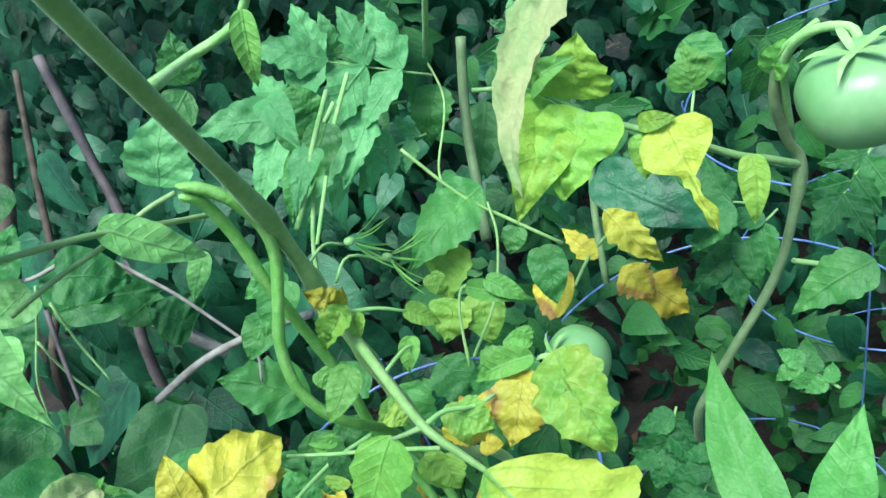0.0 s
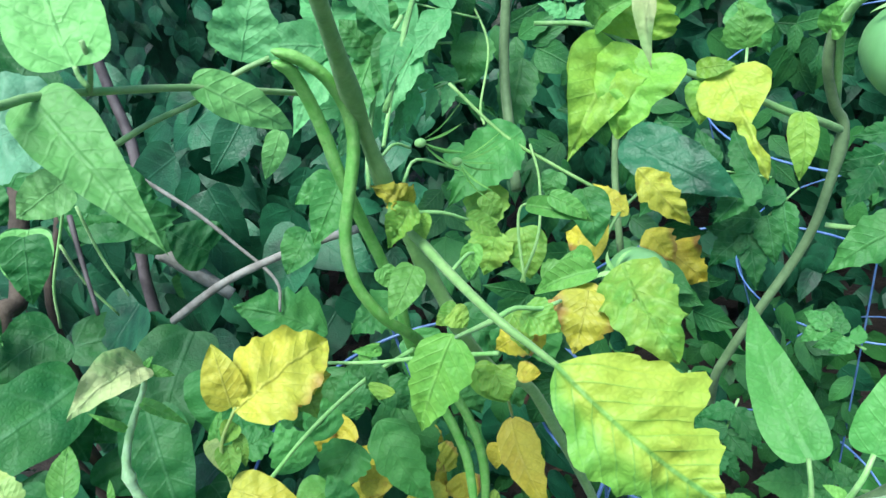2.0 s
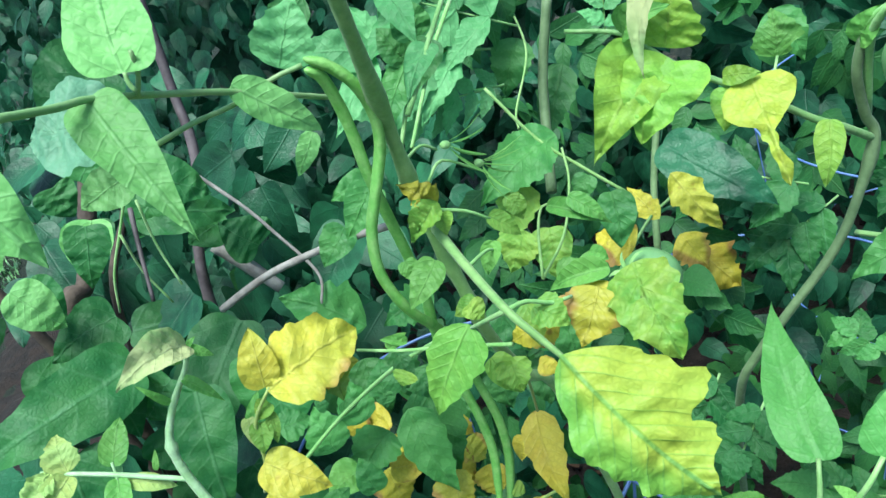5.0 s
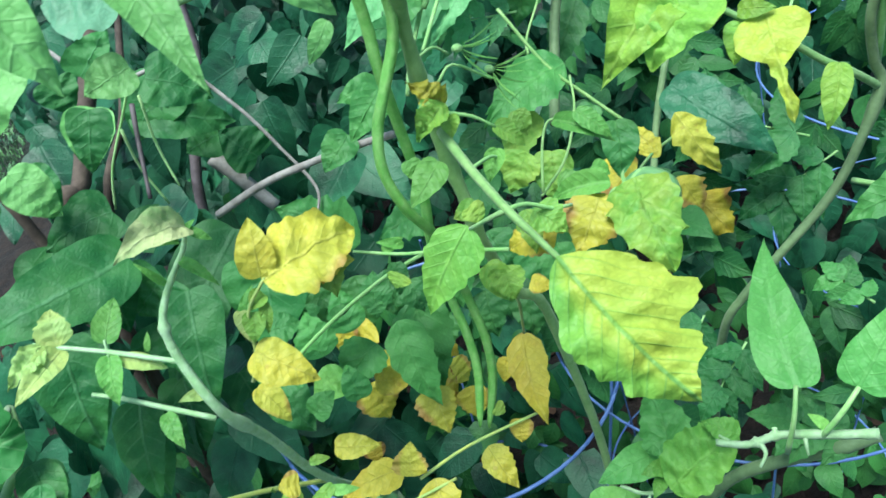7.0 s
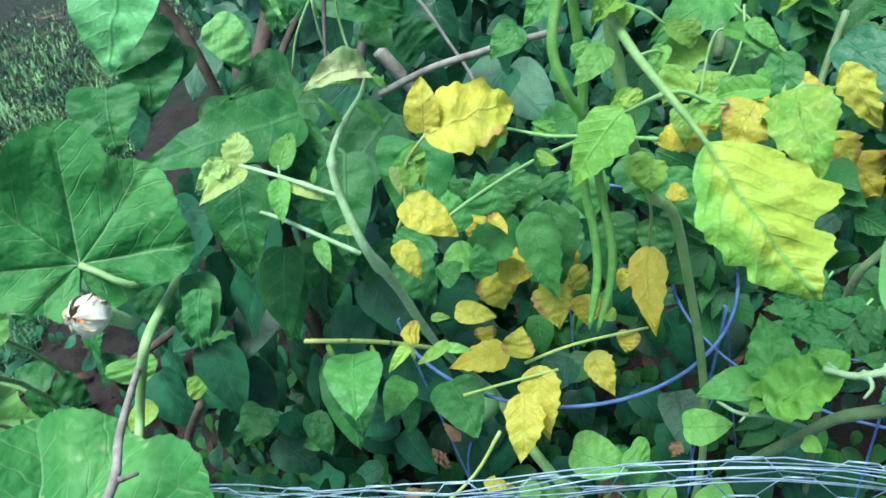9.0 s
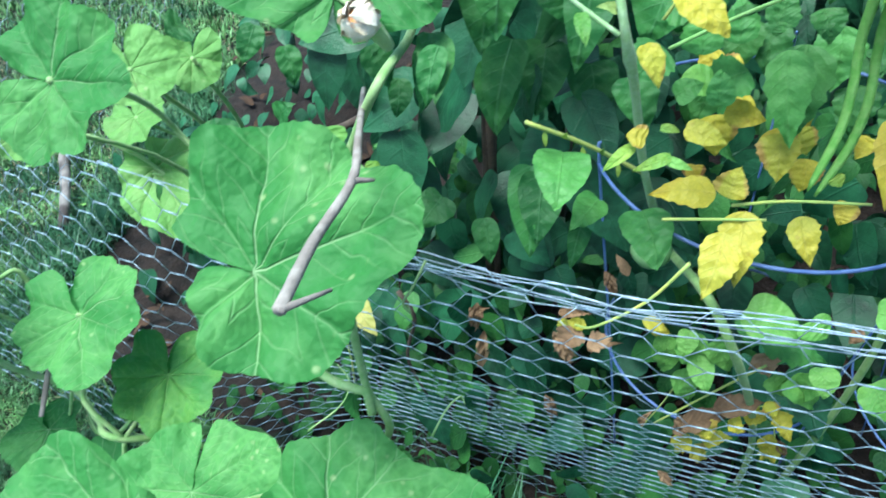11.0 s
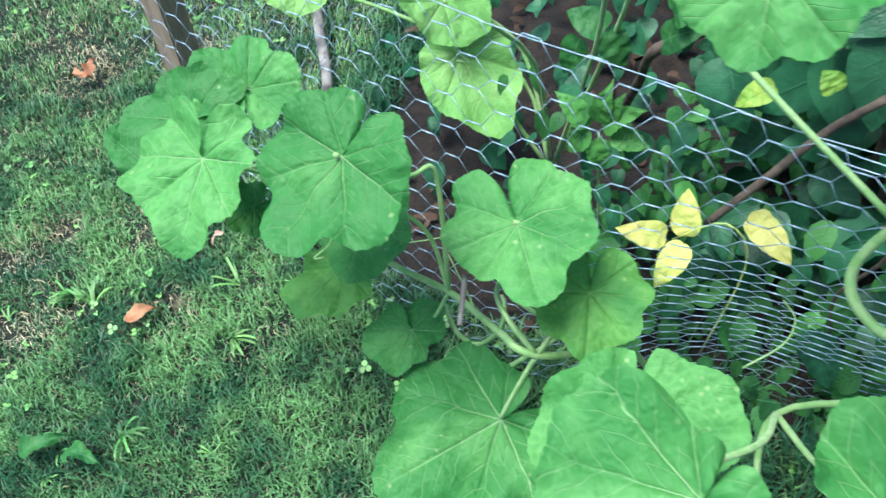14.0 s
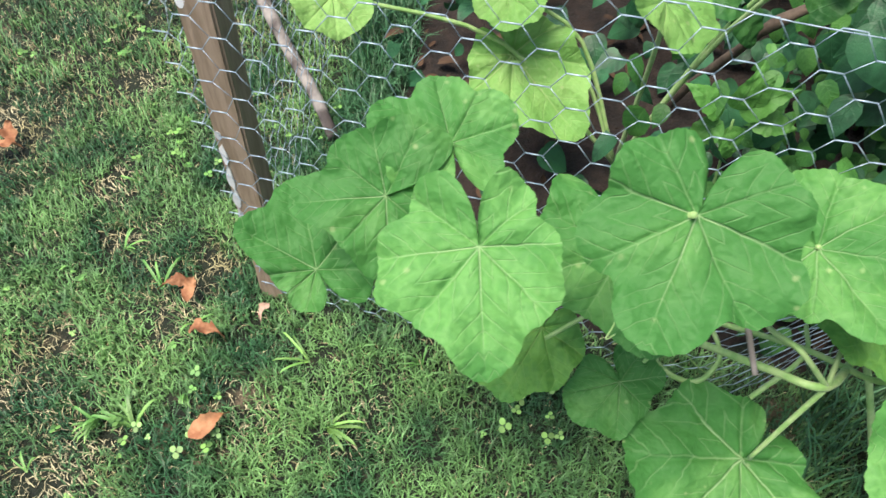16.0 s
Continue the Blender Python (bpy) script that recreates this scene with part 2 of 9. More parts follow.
LEAF_BRIGHT = leaf_material("bright_bluish_green", (0.13, 0.40, 0.13), (0.20, 0.48, 0.18), (0.28, 0.55, 0.25), through=0.34)
LEAF_LIME = leaf_material("lime_yellow", (0.33, 0.51, 0.06), (0.24, 0.47, 0.07), (0.48, 0.60, 0.16), veins=7.0, vein_share=0.25, through=0.34)
LEAF_SUN = leaf_material("clear_yellow", (0.52, 0.54, 0.06), (0.36, 0.50, 0.06), (0.56, 0.58, 0.18), veins=6.0, vein_share=0.25, through=0.34)
LEAF_AMBER = leaf_material("amber", (0.62, 0.47, 0.045), (0.64, 0.55, 0.055), (0.60, 0.50, 0.14), speck=(0.30, 0.15, 0.03), speck_share=0.14, brown=(0.34, 0.18, 0.05), through=0.22)
LEAF_DRY = leaf_material("dried", (0.20, 0.115, 0.06), (0.33, 0.21, 0.12), (0.28, 0.18, 0.10), through=0.1, rough=0.75)
LEAF_LITTER = leaf_material("dead_leaf_litter", (0.03, 0.018, 0.012), (0.09, 0.05, 0.03), (0.10, 0.06, 0.04), island=True, through=0.05, rough=0.8)
LEAF_WILT = leaf_material("wilted", (0.24, 0.40, 0.13), (0.44, 0.47, 0.22), (0.50, 0.54, 0.30), through=0.2, rough=0.7, patch=14.0)
LEAF_BEAN = leaf_material("bean_leaf", (0.21, 0.49, 0.13), (0.27, 0.55, 0.17), (0.33, 0.58, 0.25), quilt=0.06, through=0.34)
LEAF_FRESH = leaf_material("fresh_leaf", (0.13, 0.33, 0.05), (0.21, 0.42, 0.065), (0.28, 0.47, 0.13), through=0.3)
LEAF_MIST = leaf_material("pale_bluish_leaf", (0.17, 0.37, 0.22), (0.22, 0.43, 0.26), (0.27, 0.48, 0.31), quilt=0.04)
LEAF_CREAM = leaf_material("pale_yellow_green", (0.52, 0.60, 0.17), (0.38, 0.56, 0.17), (0.55, 0.62, 0.28), through=0.3)
LEAF_DARK = leaf_material("dark_vine", (0.030, 0.152, 0.038), (0.062, 0.212, 0.050), (0.11, 0.27, 0.11), veins=6.0, rough=0.48, vein_share=0.65)
# Bluish leaf green, darkened in colour for the shade inside dense growth.
FOLIAGE_BACK_SHADED = leaf_material("hedge_leaf_shaded", (0.010, 0.056, 0.026), (0.034, 0.140, 0.062), (0.045, 0.13, 0.07), island=True, veins=5.0, rough=0.4, through=0.12)
FOLIAGE_MID = leaf_material("bed_leaf", (0.030, 0.13, 0.033), (0.070, 0.225, 0.048), (0.11, 0.27, 0.08), island=True, veins=6.0, through=0.18)
FOLIAGE_TOM = leaf_material("tomato_leaf_far", (0.028, 0.120, 0.034), (0.058, 0.19, 0.045), (0.13, 0.30, 0.09), island=True, veins=7.0)
PALM = palm_material("squash_leaf", (0.056, 0.225, 0.050), (0.128, 0.345, 0.090), (0.37, 0.57, 0.28))
PALM_LIGHT = palm_material("young_squash_leaf", (0.18, 0.40, 0.10), (0.26, 0.47, 0.14), (0.42, 0.57, 0.24))
PALM_SMALL = palm_material("old_squash_leaf", (0.05, 0.20, 0.045), (0.12, 0.30, 0.06), (0.24, 0.42, 0.14), fleck=(0.42, 0.55, 0.2))
STEM_GREEN = plain_material("green_stem", (0.21, 0.43, 0.11), (0.30, 0.50, 0.17), 90.0, 0.6, bump=0.5, down=0.15)
STEM_DULL = plain_material("ripe_stem", (0.18, 0.33, 0.085), (0.26, 0.41, 0.13), 70.0, 0.6, bump=0.5, down=0.15)
STEM_OLD = plain_material("old_stem", (0.115, 0.19, 0.07), (0.18, 0.27, 0.11), 60.0, 0.65, bump=0.6, down=0.10)
STEM_SQUASH = plain_material("squash_stem", (0.22, 0.42, 0.12), (0.34, 0.50, 0.20), 60.0, 0.55, down=0.15)
STEM_YELLOW = plain_material("yellow_stem", (0.42, 0.48, 0.10), (0.30, 0.42, 0.10), 80.0, 0.55, down=0.15)
STEM_PALE = plain_material("downy_stem", (0.26, 0.43, 0.18), (0.35, 0.51, 0.27), 110.0, 0.7, bump=0.6, down=0.15)
POD = plain_material("bean_pod", (0.19, 0.45, 0.08), (0.29, 0.54, 0.14), 120.0, 0.5, bump=0.5)
FRUIT = plain_material("green_fruit", (0.20, 0.42, 0.15), (0.30, 0.51, 0.22), 22.0, 0.36, bump=0.05)
BARK_GREY = plain_material("grey_bark", (0.22, 0.19, 0.17), (0.34, 0.31, 0.28), 55.0, 0.8, bump=0.8)
BARK_BROWN = plain_material("brown_bark", (0.055, 0.038, 0.030), (0.11, 0.08, 0.06), 45.0, 0.85, bump=0.8)
BARK_PURPLE = plain_material("purple_cane", (0.06, 0.045, 0.05), (0.12, 0.095, 0.10), 40.0, 0.65, bump=0.4)
BARK_PALE = plain_material("pale_bark", (0.05, 0.04, 0.038), (0.25, 0.23, 0.215), 16.0, 0.8, bump=0.8)
ZINC = plain_material("galvanised_wire", (0.27, 0.37, 0.48), (0.42, 0.53, 0.64), 90.0, 0.45, metal=0.45, bump=0.2)
BLUE_WIRE = plain_material("blue_wire", (0.09, 0.16, 0.42), (0.16, 0.25, 0.52), 70.0, 0.4, bump=0.1)
WOOD = plain_material("stake_wood", (0.40, 0.29, 0.20), (0.55, 0.41, 0.30), 18.0, 0.75, bump=0.5, stretch=(6.0, 6.0, 0.6))
PAINT = plain_material("flaked_white_paint", (0.75, 0.75, 0.76), (0.86, 0.86, 0.88), 80.0, 0.6)
# Brown earth, lowered to near black for the shade of overhanging plants.
SOIL_SHADED = plain_material("soil", (0.007, 0.0045, 0.0035), (0.019, 0.0115, 0.0085), 30.0, 0.95, bump=1.0, depth=0.01)
PETAL = plain_material("cream_petal", (0.86, 0.74, 0.52), (0.90, 0.84, 0.70), 120.0, 0.6)
ORANGE = plain_material("orange_heart", (0.70, 0.22, 0.05), (0.80, 0.35, 0.10), 90.0, 0.6)
FALLEN = plain_material("fallen_leaf", (0.26, 0.10, 0.045), (0.40, 0.20, 0.10), 40.0, 0.8, bump=0.8)
PINK_DRY = plain_material("dry_scrap", (0.36, 0.22, 0.16), (0.48, 0.33, 0.26), 40.0, 0.8, bump=0.6)
GRASS = plain_material("grass_blade", (0.030, 0.115, 0.046), (0.172, 0.355, 0.118), 7.0, 0.5, bump=0.1, island=True)
# Darker copy of the grass: shade along the wire is put into its colour.
GRASS_SHADED = plain_material("grass_painted_shade", (0.030, 0.115, 0.050), (0.065, 0.19, 0.080), 6.0, 0.5, bump=0.1, island=True)
STRAW = plain_material("dry_grass", (0.36, 0.33, 0.17), (0.52, 0.47, 0.30), 9.0, 0.7, bump=0.1, island=True)
CLOVER = plain_material("clover", (0.09, 0.25, 0.055), (0.19, 0.38, 0.09), 9.0, 0.5, bump=0.1, island=True)


def lawn_material():
    """Shade between the blades painted in as near-black green, tan crumbs where the earth lies bare."""
    m, tree, bsdf = nodes_of("lawn_shade_and_soil")
    k = Net(tree)
    obj = k.coords("Object")
    n1, n2, n3 = k.noise(obj, 3.2, 4.0), k.noise(obj, 40.0, 4.0), k.noise(obj, 220.0, 3.0)
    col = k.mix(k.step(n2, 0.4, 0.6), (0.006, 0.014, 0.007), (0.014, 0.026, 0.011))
    bare = k.step(k.math("ADD", n1, k.math("MULTIPLY", n2, 0.35)), 0.76, 0.90)
    col = k.mix(bare, col, (0.20, 0.15, 0.10))
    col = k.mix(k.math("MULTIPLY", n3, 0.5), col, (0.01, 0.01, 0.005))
    k.put(bsdf.inputs["Base Color"], col)
    bsdf.inputs["Roughness"].default_value = 0.9
    k.put(bsdf.inputs["Normal"], k.bump(k.math("ADD", n2, n3), 1.0, 0.012))
    return m


LAWN = lawn_material()


# ---- builders ----
def mesh_of(name, verts, faces, mats, uvs=None, index=None, smooth=True):
    me = bpy.data.meshes.new(name)
    me.from_pydata([tuple(v) for v in verts], [], [tuple(f) for f in faces])
    for m in mats:
        me.materials.append(m)
    if index is not None:
        me.polygons.foreach_set("material_index", index)
    if smooth:
        me.polygons.foreach_set("use_smooth", [True] * len(me.polygons))
    if uvs is not None:
        lay = me.uv_layers.new(name="uv")
        corner = np.empty(len(me.loops), dtype=np.int32)
        me.loops.foreach_get("vertex_index", corner)
        lay.data.foreach_set("uv", np.asarray(uvs, dtype=np.float32)[corner].ravel())
    me.update()
    return me


def thing(name, at, label, category, group="", kind=""):
    e = new(name)
    e.location = at
    e.empty_display_size = 0.02
    return tagged(e, label, category, group, kind)


def part(name, me, parent, at=(0, 0, 0), label=""):
    """One mesh object under a thing or part; at is its place in the world."""
    ob = new(name, me)
    up = parent
    base = Vector((0, 0, 0))
    while up is not None:
        base = base + up.location
        up = up.parent
    ob.parent = parent
    ob.location = Vector(at) - base
    return tagged(ob, label)


def unit(v):
    v = np.asarray(v, float)
    return v / (np.linalg.norm(v) + 1e-12)


def axes_of(base, tip, n):
    b, t = np.asarray(base, float), np.asarray(tip, float)
    size = np.linalg.norm(t - b)
    e1 = (t - b) / size
    n = np.asarray(n, float)
    n = unit(n - e1 * (n @ e1))
    return size, e1, np.cross(n, e1), n


def lens_shape(u, p, q):
    """Blade outline with a pointed end; p rounds the base, q draws out the tip."""
    top = (p / (p + q)) ** p * (q / (p + q)) ** q
    return np.clip(u, 0, 1) ** p * np.clip(1 - u, 0, 1) ** q / top


def scallop(u, k):
    """Forward-leaning rounded teeth, 0 to 1."""
    a = 2 * np.pi * k * u
    return 0.5 - 0.5 * np.sin(a - 0.55 * np.sin(a))


PROFILE = {
    "toothed": ((0, 0), (0.02, 0.3), (0.05, 0.52), (0.12, 0.83), (0.22, 1.0), (0.3, 0.96), (0.36, 0.97), (0.45, 0.85), (0.5, 0.84), (0.6, 0.67), (0.66, 0.62), (0.76, 0.42), (0.85, 0.26), (0.93, 0.12), (1, 0)),
    "lobed": ((0, 0), (0.02, 0.25), (0.05, 0.42), (0.12, 0.68), (0.2, 0.92), (0.26, 1.0), (0.31, 0.84), (0.36, 0.74), (0.46, 0.84), (0.5, 0.74), (0.55, 0.6), (0.65, 0.62), (0.7, 0.48), (0.8, 0.32), (0.9, 0.15), (1, 0)),
    "ragged": ((0, 0), (0.02, 0.3), (0.06, 0.5), (0.14, 0.8), (0.24, 0.9), (0.34, 1.0), (0.4, 0.9), (0.5, 0.92), (0.6, 0.78), (0.7, 0.8), (0.78, 0.55), (0.88, 0.4), (0.95, 0.2), (1, 0)),
    # The two halves of a leaf that has been eaten down to its rib.
    "eaten_left": ((0, 0), (0.02, 0.4), (0.06, 0.7), (0.15, 0.95), (0.28, 1.0), (0.36, 0.8), (0.42, 0.45), (0.46, 0.24), (0.55, 0.30), (0.6, 0.14), (0.7, 0.20), (0.8, 0.12), (0.92, 0.14), (1, 0)),
    "eaten_right": ((0, 0), (0.02, 0.4), (0.06, 0.7), (0.18, 1.0), (0.3, 0.8), (0.38, 0.55), (0.46, 0.3), (0.52, 0.08), (0.58, 0.14), (0.68, 0.04), (0.74, 0.12), (0.82, 0.24), (0.92, 0.14), (1, 0)),
    # The two halves of the large yellowing blade, with forward lobes.
    "torn_upper": ((0, 0), (0.02, 0.2), (0.06, 0.40), (0.15, 0.66), (0.3, 0.80), (0.40, 0.96), (0.45, 1.0), (0.49, 0.80), (0.55, 0.52), (0.61, 0.48), (0.68, 0.60), (0.75, 0.52), (0.80, 0.30), (0.88, 0.17), (1, 0)),
    "torn_lower": ((0, 0), (0.02, 0.2), (0.06, 0.34), (0.13, 0.46), (0.2, 0.57), (0.27, 0.72), (0.33, 0.70), (0.38, 0.62), (0.46, 0.66), (0.52, 0.60), (0.58, 0.47), (0.66, 0.52), (0.74, 0.44), (0.8, 0.3), (0.9, 0.16), (1, 0)),
}


def from_profile(name, softly=0.012):
    us, ws = zip(*PROFILE[name])
    return lambda u: sum(np.interp(np.clip(u + d * softly * u, 0, 1), us, ws) for d in (-1, -0.5, 0, 0.5, 1)) / 5


OUTLINE = {
    "ovate": lambda u: lens_shape(u, 0.46, 0.95),
    "heart": lambda u: lens_shape(u, 0.34, 0.95),
    "drawn": lambda u: lens_shape(u, 0.33, 1.25),
    "lance": lambda u: lens_shape(u, 0.6, 0.9),
    **{k: from_profile(k) for k in PROFILE},
}
LEAN = {"ovate": -0.04, "heart": -0.06, "drawn": 0.0, "lance": 0.0, "toothed": 0.16, "lobed": 0.4, "ragged": 0.25, "eaten_left": 0.1, "eaten_right": 0.1, "torn_upper": 0.6, "torn_lower": 0.35}


def blade(base, tip, width, shape, n, arch=0.08, fold=0.12, wave=0.035, rng=None, nu=38, nv=4, bite=0.0, twist=0.0, other=None, crumple=0.09, curl=0.12):
    """Grid of a leaf blade in coordinates round its base: verts, faces, uvs; other names the outline of its second half."""
    rng = rng or np.random.default_rng(0)
    size, e1, e2, e3 = axes_of(base, tip, n)
    ph, ph2, kw = rng.uniform(0, 6.28), rng.uniform(0, 6.28), rng.uniform(0.8, 1.8)
    skew, bend = rng.uniform(-0.10, 0.10), rng.uniform(-0.05, 0.05)
    late = rng.uniform(-0.03, 0.03, 2)
    us = 0.5 - 0.5 * np.cos(np.linspace(0, math.pi, nu + 1))
    vs = np.linspace(-1, 1, 2 * nv + 1)
    shapes = (shape, other or shape)
    teeth, tooth = int(rng.integers(5, 8)), (0.13 if shape in ("toothed", "lobed", "ragged", "torn_lower", "torn_upper") and nu >= 30 else 0.0)
    half = [np.maximum(OUTLINE[shapes[k]](np.clip(us + late[k] * 4 * us * (1 - us), 0, 1)), 0) * width / 2 * (1 + tooth * (scallop(us, teeth + 0.5 * k) - 0.5) * np.minimum(1, 6 * us)) for k in (0, 1)]
    V, UV = [], []
    for i, u in enumerate(us):
        tw = twist * u
        for v in vs:
            side = 0 if v < 0 else 1
            w = half[side][i]
            edge = 1 + 0.015 * math.sin(23 * u + ph + side) * abs(v) ** 3
            if bite:
                edge *= 1 - bite * max(0.0, math.sin(7.3 * u + 2.0 * side + ph)) ** 3 * abs(v)
            yy = v * w * edge * (1 + skew * (1 if v > 0 else -1))
            h = fold * (abs(yy) - 0.25 * yy * yy / (width + 1e-9)) + arch * size * 4 * u * (1 - u)
            h += wave * width * math.sin(kw * 6.28 * u + ph + (1.9 if v > 0 else 0)) * v * v * min(1, 5 * u)
            if crumple:
                h += crumple * width * noise.noise(Vector((u * 7 + ph2, 5 * yy / width + 3 * side, ph))) * min(1, 6 * u)
                h += 0.5 * crumple * width * noise.noise(Vector((u * 17 + ph2, 13 * yy / width, ph))) * min(1, 6 * u)
            h -= curl * size * max(0.0, u - 0.55) ** 2 * 3.0
            a, b = yy * math.cos(tw) - h * math.sin(tw), yy * math.sin(tw) + h * math.cos(tw)
            a += bend * size * 4 * u * (1 - u)
            along = u * size + LEAN[shapes[side]] * abs(yy) * (1 - 0.5 * u) - 0.22 * abs(yy) * (1 - u) ** 3
            V.append(e1 * along + e2 * a + e3 * b)
            UV.append((u, yy / size))
    m = 2 * nv + 1
    F = [(i * m + j, i * m + j + 1, (i + 1) * m + j + 1, (i + 1) * m + j) for i in range(nu) for j in range(2 * nv)]
    return V, F, UV


SEED = [100]


def next_rng():
    SEED[0] += 1
    return np.random.default_rng(SEED[0])


def leaf(parent, base, tip, width, mat, n=(0, -0.6, 0.8), shape="ovate", name="leaf", label="", **kw):
    V, F, UV = blade(base, tip, width, shape, n, rng=next_rng(), **kw)
    return part(name, mesh_of(name, V, F, [mat], UV), parent, base, label)


def squash_leaf(parent, centre, tip, n, mat, lobes, sinus=180, open_=0.45, cup=0.05, wave=0.07, notch=0.19, droop=0.0, label=""):
    """Lobed squash blade round the point where its stalk joins it.

    lobes: (degrees from the main lobe, reach as a share of the main lobe); sinus: the slit towards the stalk.
    """
    rng = next_rng()
    size, e1, e2, e3 = axes_of(centre, tip, n)
    rings, steps = 16, 240
    ph = rng.uniform(0, 6.28, 6)
    ring = sorted((a % 360, r) for a, r in lobes)
    ring = [(ring[-1][0] - 360, ring[-1][1])] + ring + [(ring[0][0] + 360, ring[0][1])]

    def reach(deg):
        for (a0, r0), (a1, r1) in zip(ring, ring[1:]):
            if a0 <= deg <= a1:
                gap = max(a1 - a0, 1.0)
                u = (deg - a0) / gap
                g = r0 + (r1 - r0) * u * u * (3 - 2 * u)
                deep = notch * min(max((gap - 36.0) / 22.0, 0.0), 1.0)
                g *= 1 - deep * math.exp(-(((u - 0.5) / 0.16) ** 2)) + 0.25 * notch * math.exp(-((min(u, 1 - u) * gap / 9.0) ** 2))
                return g
        return 1.0

    V, UV, F = [np.zeros(3)], [(0.0, 0.0)], []
    outline = []
    for s in range(steps):
        deg = 360.0 * (s + 0.5) / steps
        th = math.radians(deg)
        off = abs((deg - sinus + 180) % 360 - 180)
        g = sum(reach((deg + d) % 360) for d in (-3.0, 0.0, 3.0)) / 3
        g *= 0.96 + 0.007 * math.sin(53 * th + ph[0] + 2 * math.sin(5 * th)) + 0.010 * math.sin(11 * th + ph[1])
        g *= math.sin(min(1.0, math.radians(off) / open_) * math.pi / 2) ** 0.6
        # Angle that runs from 0 at the main rib to half a turn at the slit, for the ribs.
        lead = sinus % 360
        share = deg / lead * math.pi if deg <= lead else -(360 - deg) / (360 - lead) * math.pi
        outline.append((th, g, share))
    for r in range(1, rings + 1):
        q = r / rings
        for th, g, share in outline:
            x, y = q * g * math.cos(th), q * g * math.sin(th)
            rad = q * g
            rib = min(abs(abs(share) - c) for c in (0.0, 0.75, 1.5, 2.25))
            h = cup * q * q * g - 0.045 * math.exp(-((q / 0.12) ** 2))
            h += wave * q * q * math.sin(3 * th + ph[2]) + wave * 0.7 * q**3 * math.sin(8 * th + ph[3])
            h += 0.030 * min(1.0, 2.2 * q) * (min(rib, 0.375) / 0.375) ** 0.7 - 0.012 * math.exp(-((rad * rib / 0.02) ** 2)) * min(1.0, 5 * q)
            h += 0.075 * noise.noise(Vector((3.5 * x + ph[0], 3.5 * y, ph[1]))) * min(1, 3 * q) + 0.028 * noise.noise(Vector((9 * x, 9 * y + ph[0], ph[2]))) * q
            h -= droop * q * q
            V.append(size * (e1 * x + e2 * y + e3 * h))
            UV.append((rad * math.cos(share), rad * math.sin(share)))
    for s in range(steps):
        t = (s + 1) % steps
        F.append((0, 1 + s, 1 + t))
        for r in range(rings - 1):
            F.append((1 + r * steps + s, 1 + (r + 1) * steps + s, 1 + (r + 1) * steps + t, 1 + r * steps + t))
    return part("leaf", mesh_of("leaf", V, F, [mat], UV), parent, centre, label)


ROUND = ((0, 1.0), (48, 0.9), (95, 0.88), (140, 0.8), (-140, 0.8), (-95, 0.88), (-48, 0.9))


def smooth_path(points, per=6):
    p = [np.asarray(q, float) for q in points]
    if len(p) == 2:
        return [p[0] + (p[1] - p[0]) * i / per for i in range(per + 1)]
    p = [2 * p[0] - p[1]] + p + [2 * p[-1] - p[-2]]
    out = []
    for i in range(1, len(p) - 2):
        for s in range(per):
            t = s / per
            a, b, c, d = p[i - 1], p[i], p[i + 1], p[i + 2]
            out.append(0.5 * (2 * b + (c - a) * t + (2 * a - 5 * b + 4 * c - d) * t * t + (3 * b - a - 3 * c + d) * t**3))
    out.append(p[-2])
    return out


def tube(points, r0, r1, per=6, sides=8, bumps=0.0, ridge=0.0, knots=(), rng=None, ends=0.0, groove=0.0):
    """Tapered round stem along a smooth line: verts, faces round the first point."""
    rng = rng or np.random.default_rng(1)
    path = smooth_path(points, per)
    n = len(path)
    base = path[0]
    up = np.array([0.31, 0.2, 0.93])
    V, F = [], []
    side = None
    for i, q in enumerate(path):
        d = unit(path[min(i + 1, n - 1)] - path[max(i - 1, 0)])
        side = unit(np.cross(d, up)) if side is None else unit(side - d * (side @ d))
        other = np.cross(d, side)
        u = i / (n - 1)
        r = r0 + (r1 - r0) * u
        r *= 1 + sum(0.45 * math.exp(-(((u - k) / 0.025) ** 2)) for k in knots)
        r *= 1 + bumps * rng.uniform(-1, 1)
        if ends:
            r *= 0.25 + 0.75 * math.sqrt(min(1.0, u / ends, (1 - u) / ends))
        for s in range(sides):
            a = 2 * math.pi * s / sides
            rr = r * (1 + ridge * math.cos(2 * a)) * (1 - groove * math.exp(-((math.cos(a + 0.7) / 0.28) ** 2)))
            V.append(q - base + rr * (side * math.cos(a) + other * math.sin(a)))
    for i in range(n - 1):
        for s in range(sides):
            t = (s + 1) % sides
            F.append((i * sides + s, i * sides + t, (i + 1) * sides + t, (i + 1) * sides + s))
    F.append(tuple(range(sides))[::-1])
    F.append(tuple(range((n - 1) * sides, n * sides)))
    return V, F, base


def stem(parent, points, r0, r1, mat, name="stem", label="", **kw):
    V, F, base = tube(points, r0, r1, rng=next_rng(), **kw)
    return part(name, mesh_of(name, V, F, [mat]), parent, base, label)


def join_tubes(lines):
    """Many tubes, (points, r0, r1), in one mesh round the origin."""
    V, F = [], []
    for points, r0, r1, per, sides in lines:
        v, f, base = tube(points, r0, r1, per, sides)
        o = len(V)
        V += [q + base for q in v]
        F += [tuple(o + j for j in g) for g in f]
    return V, F


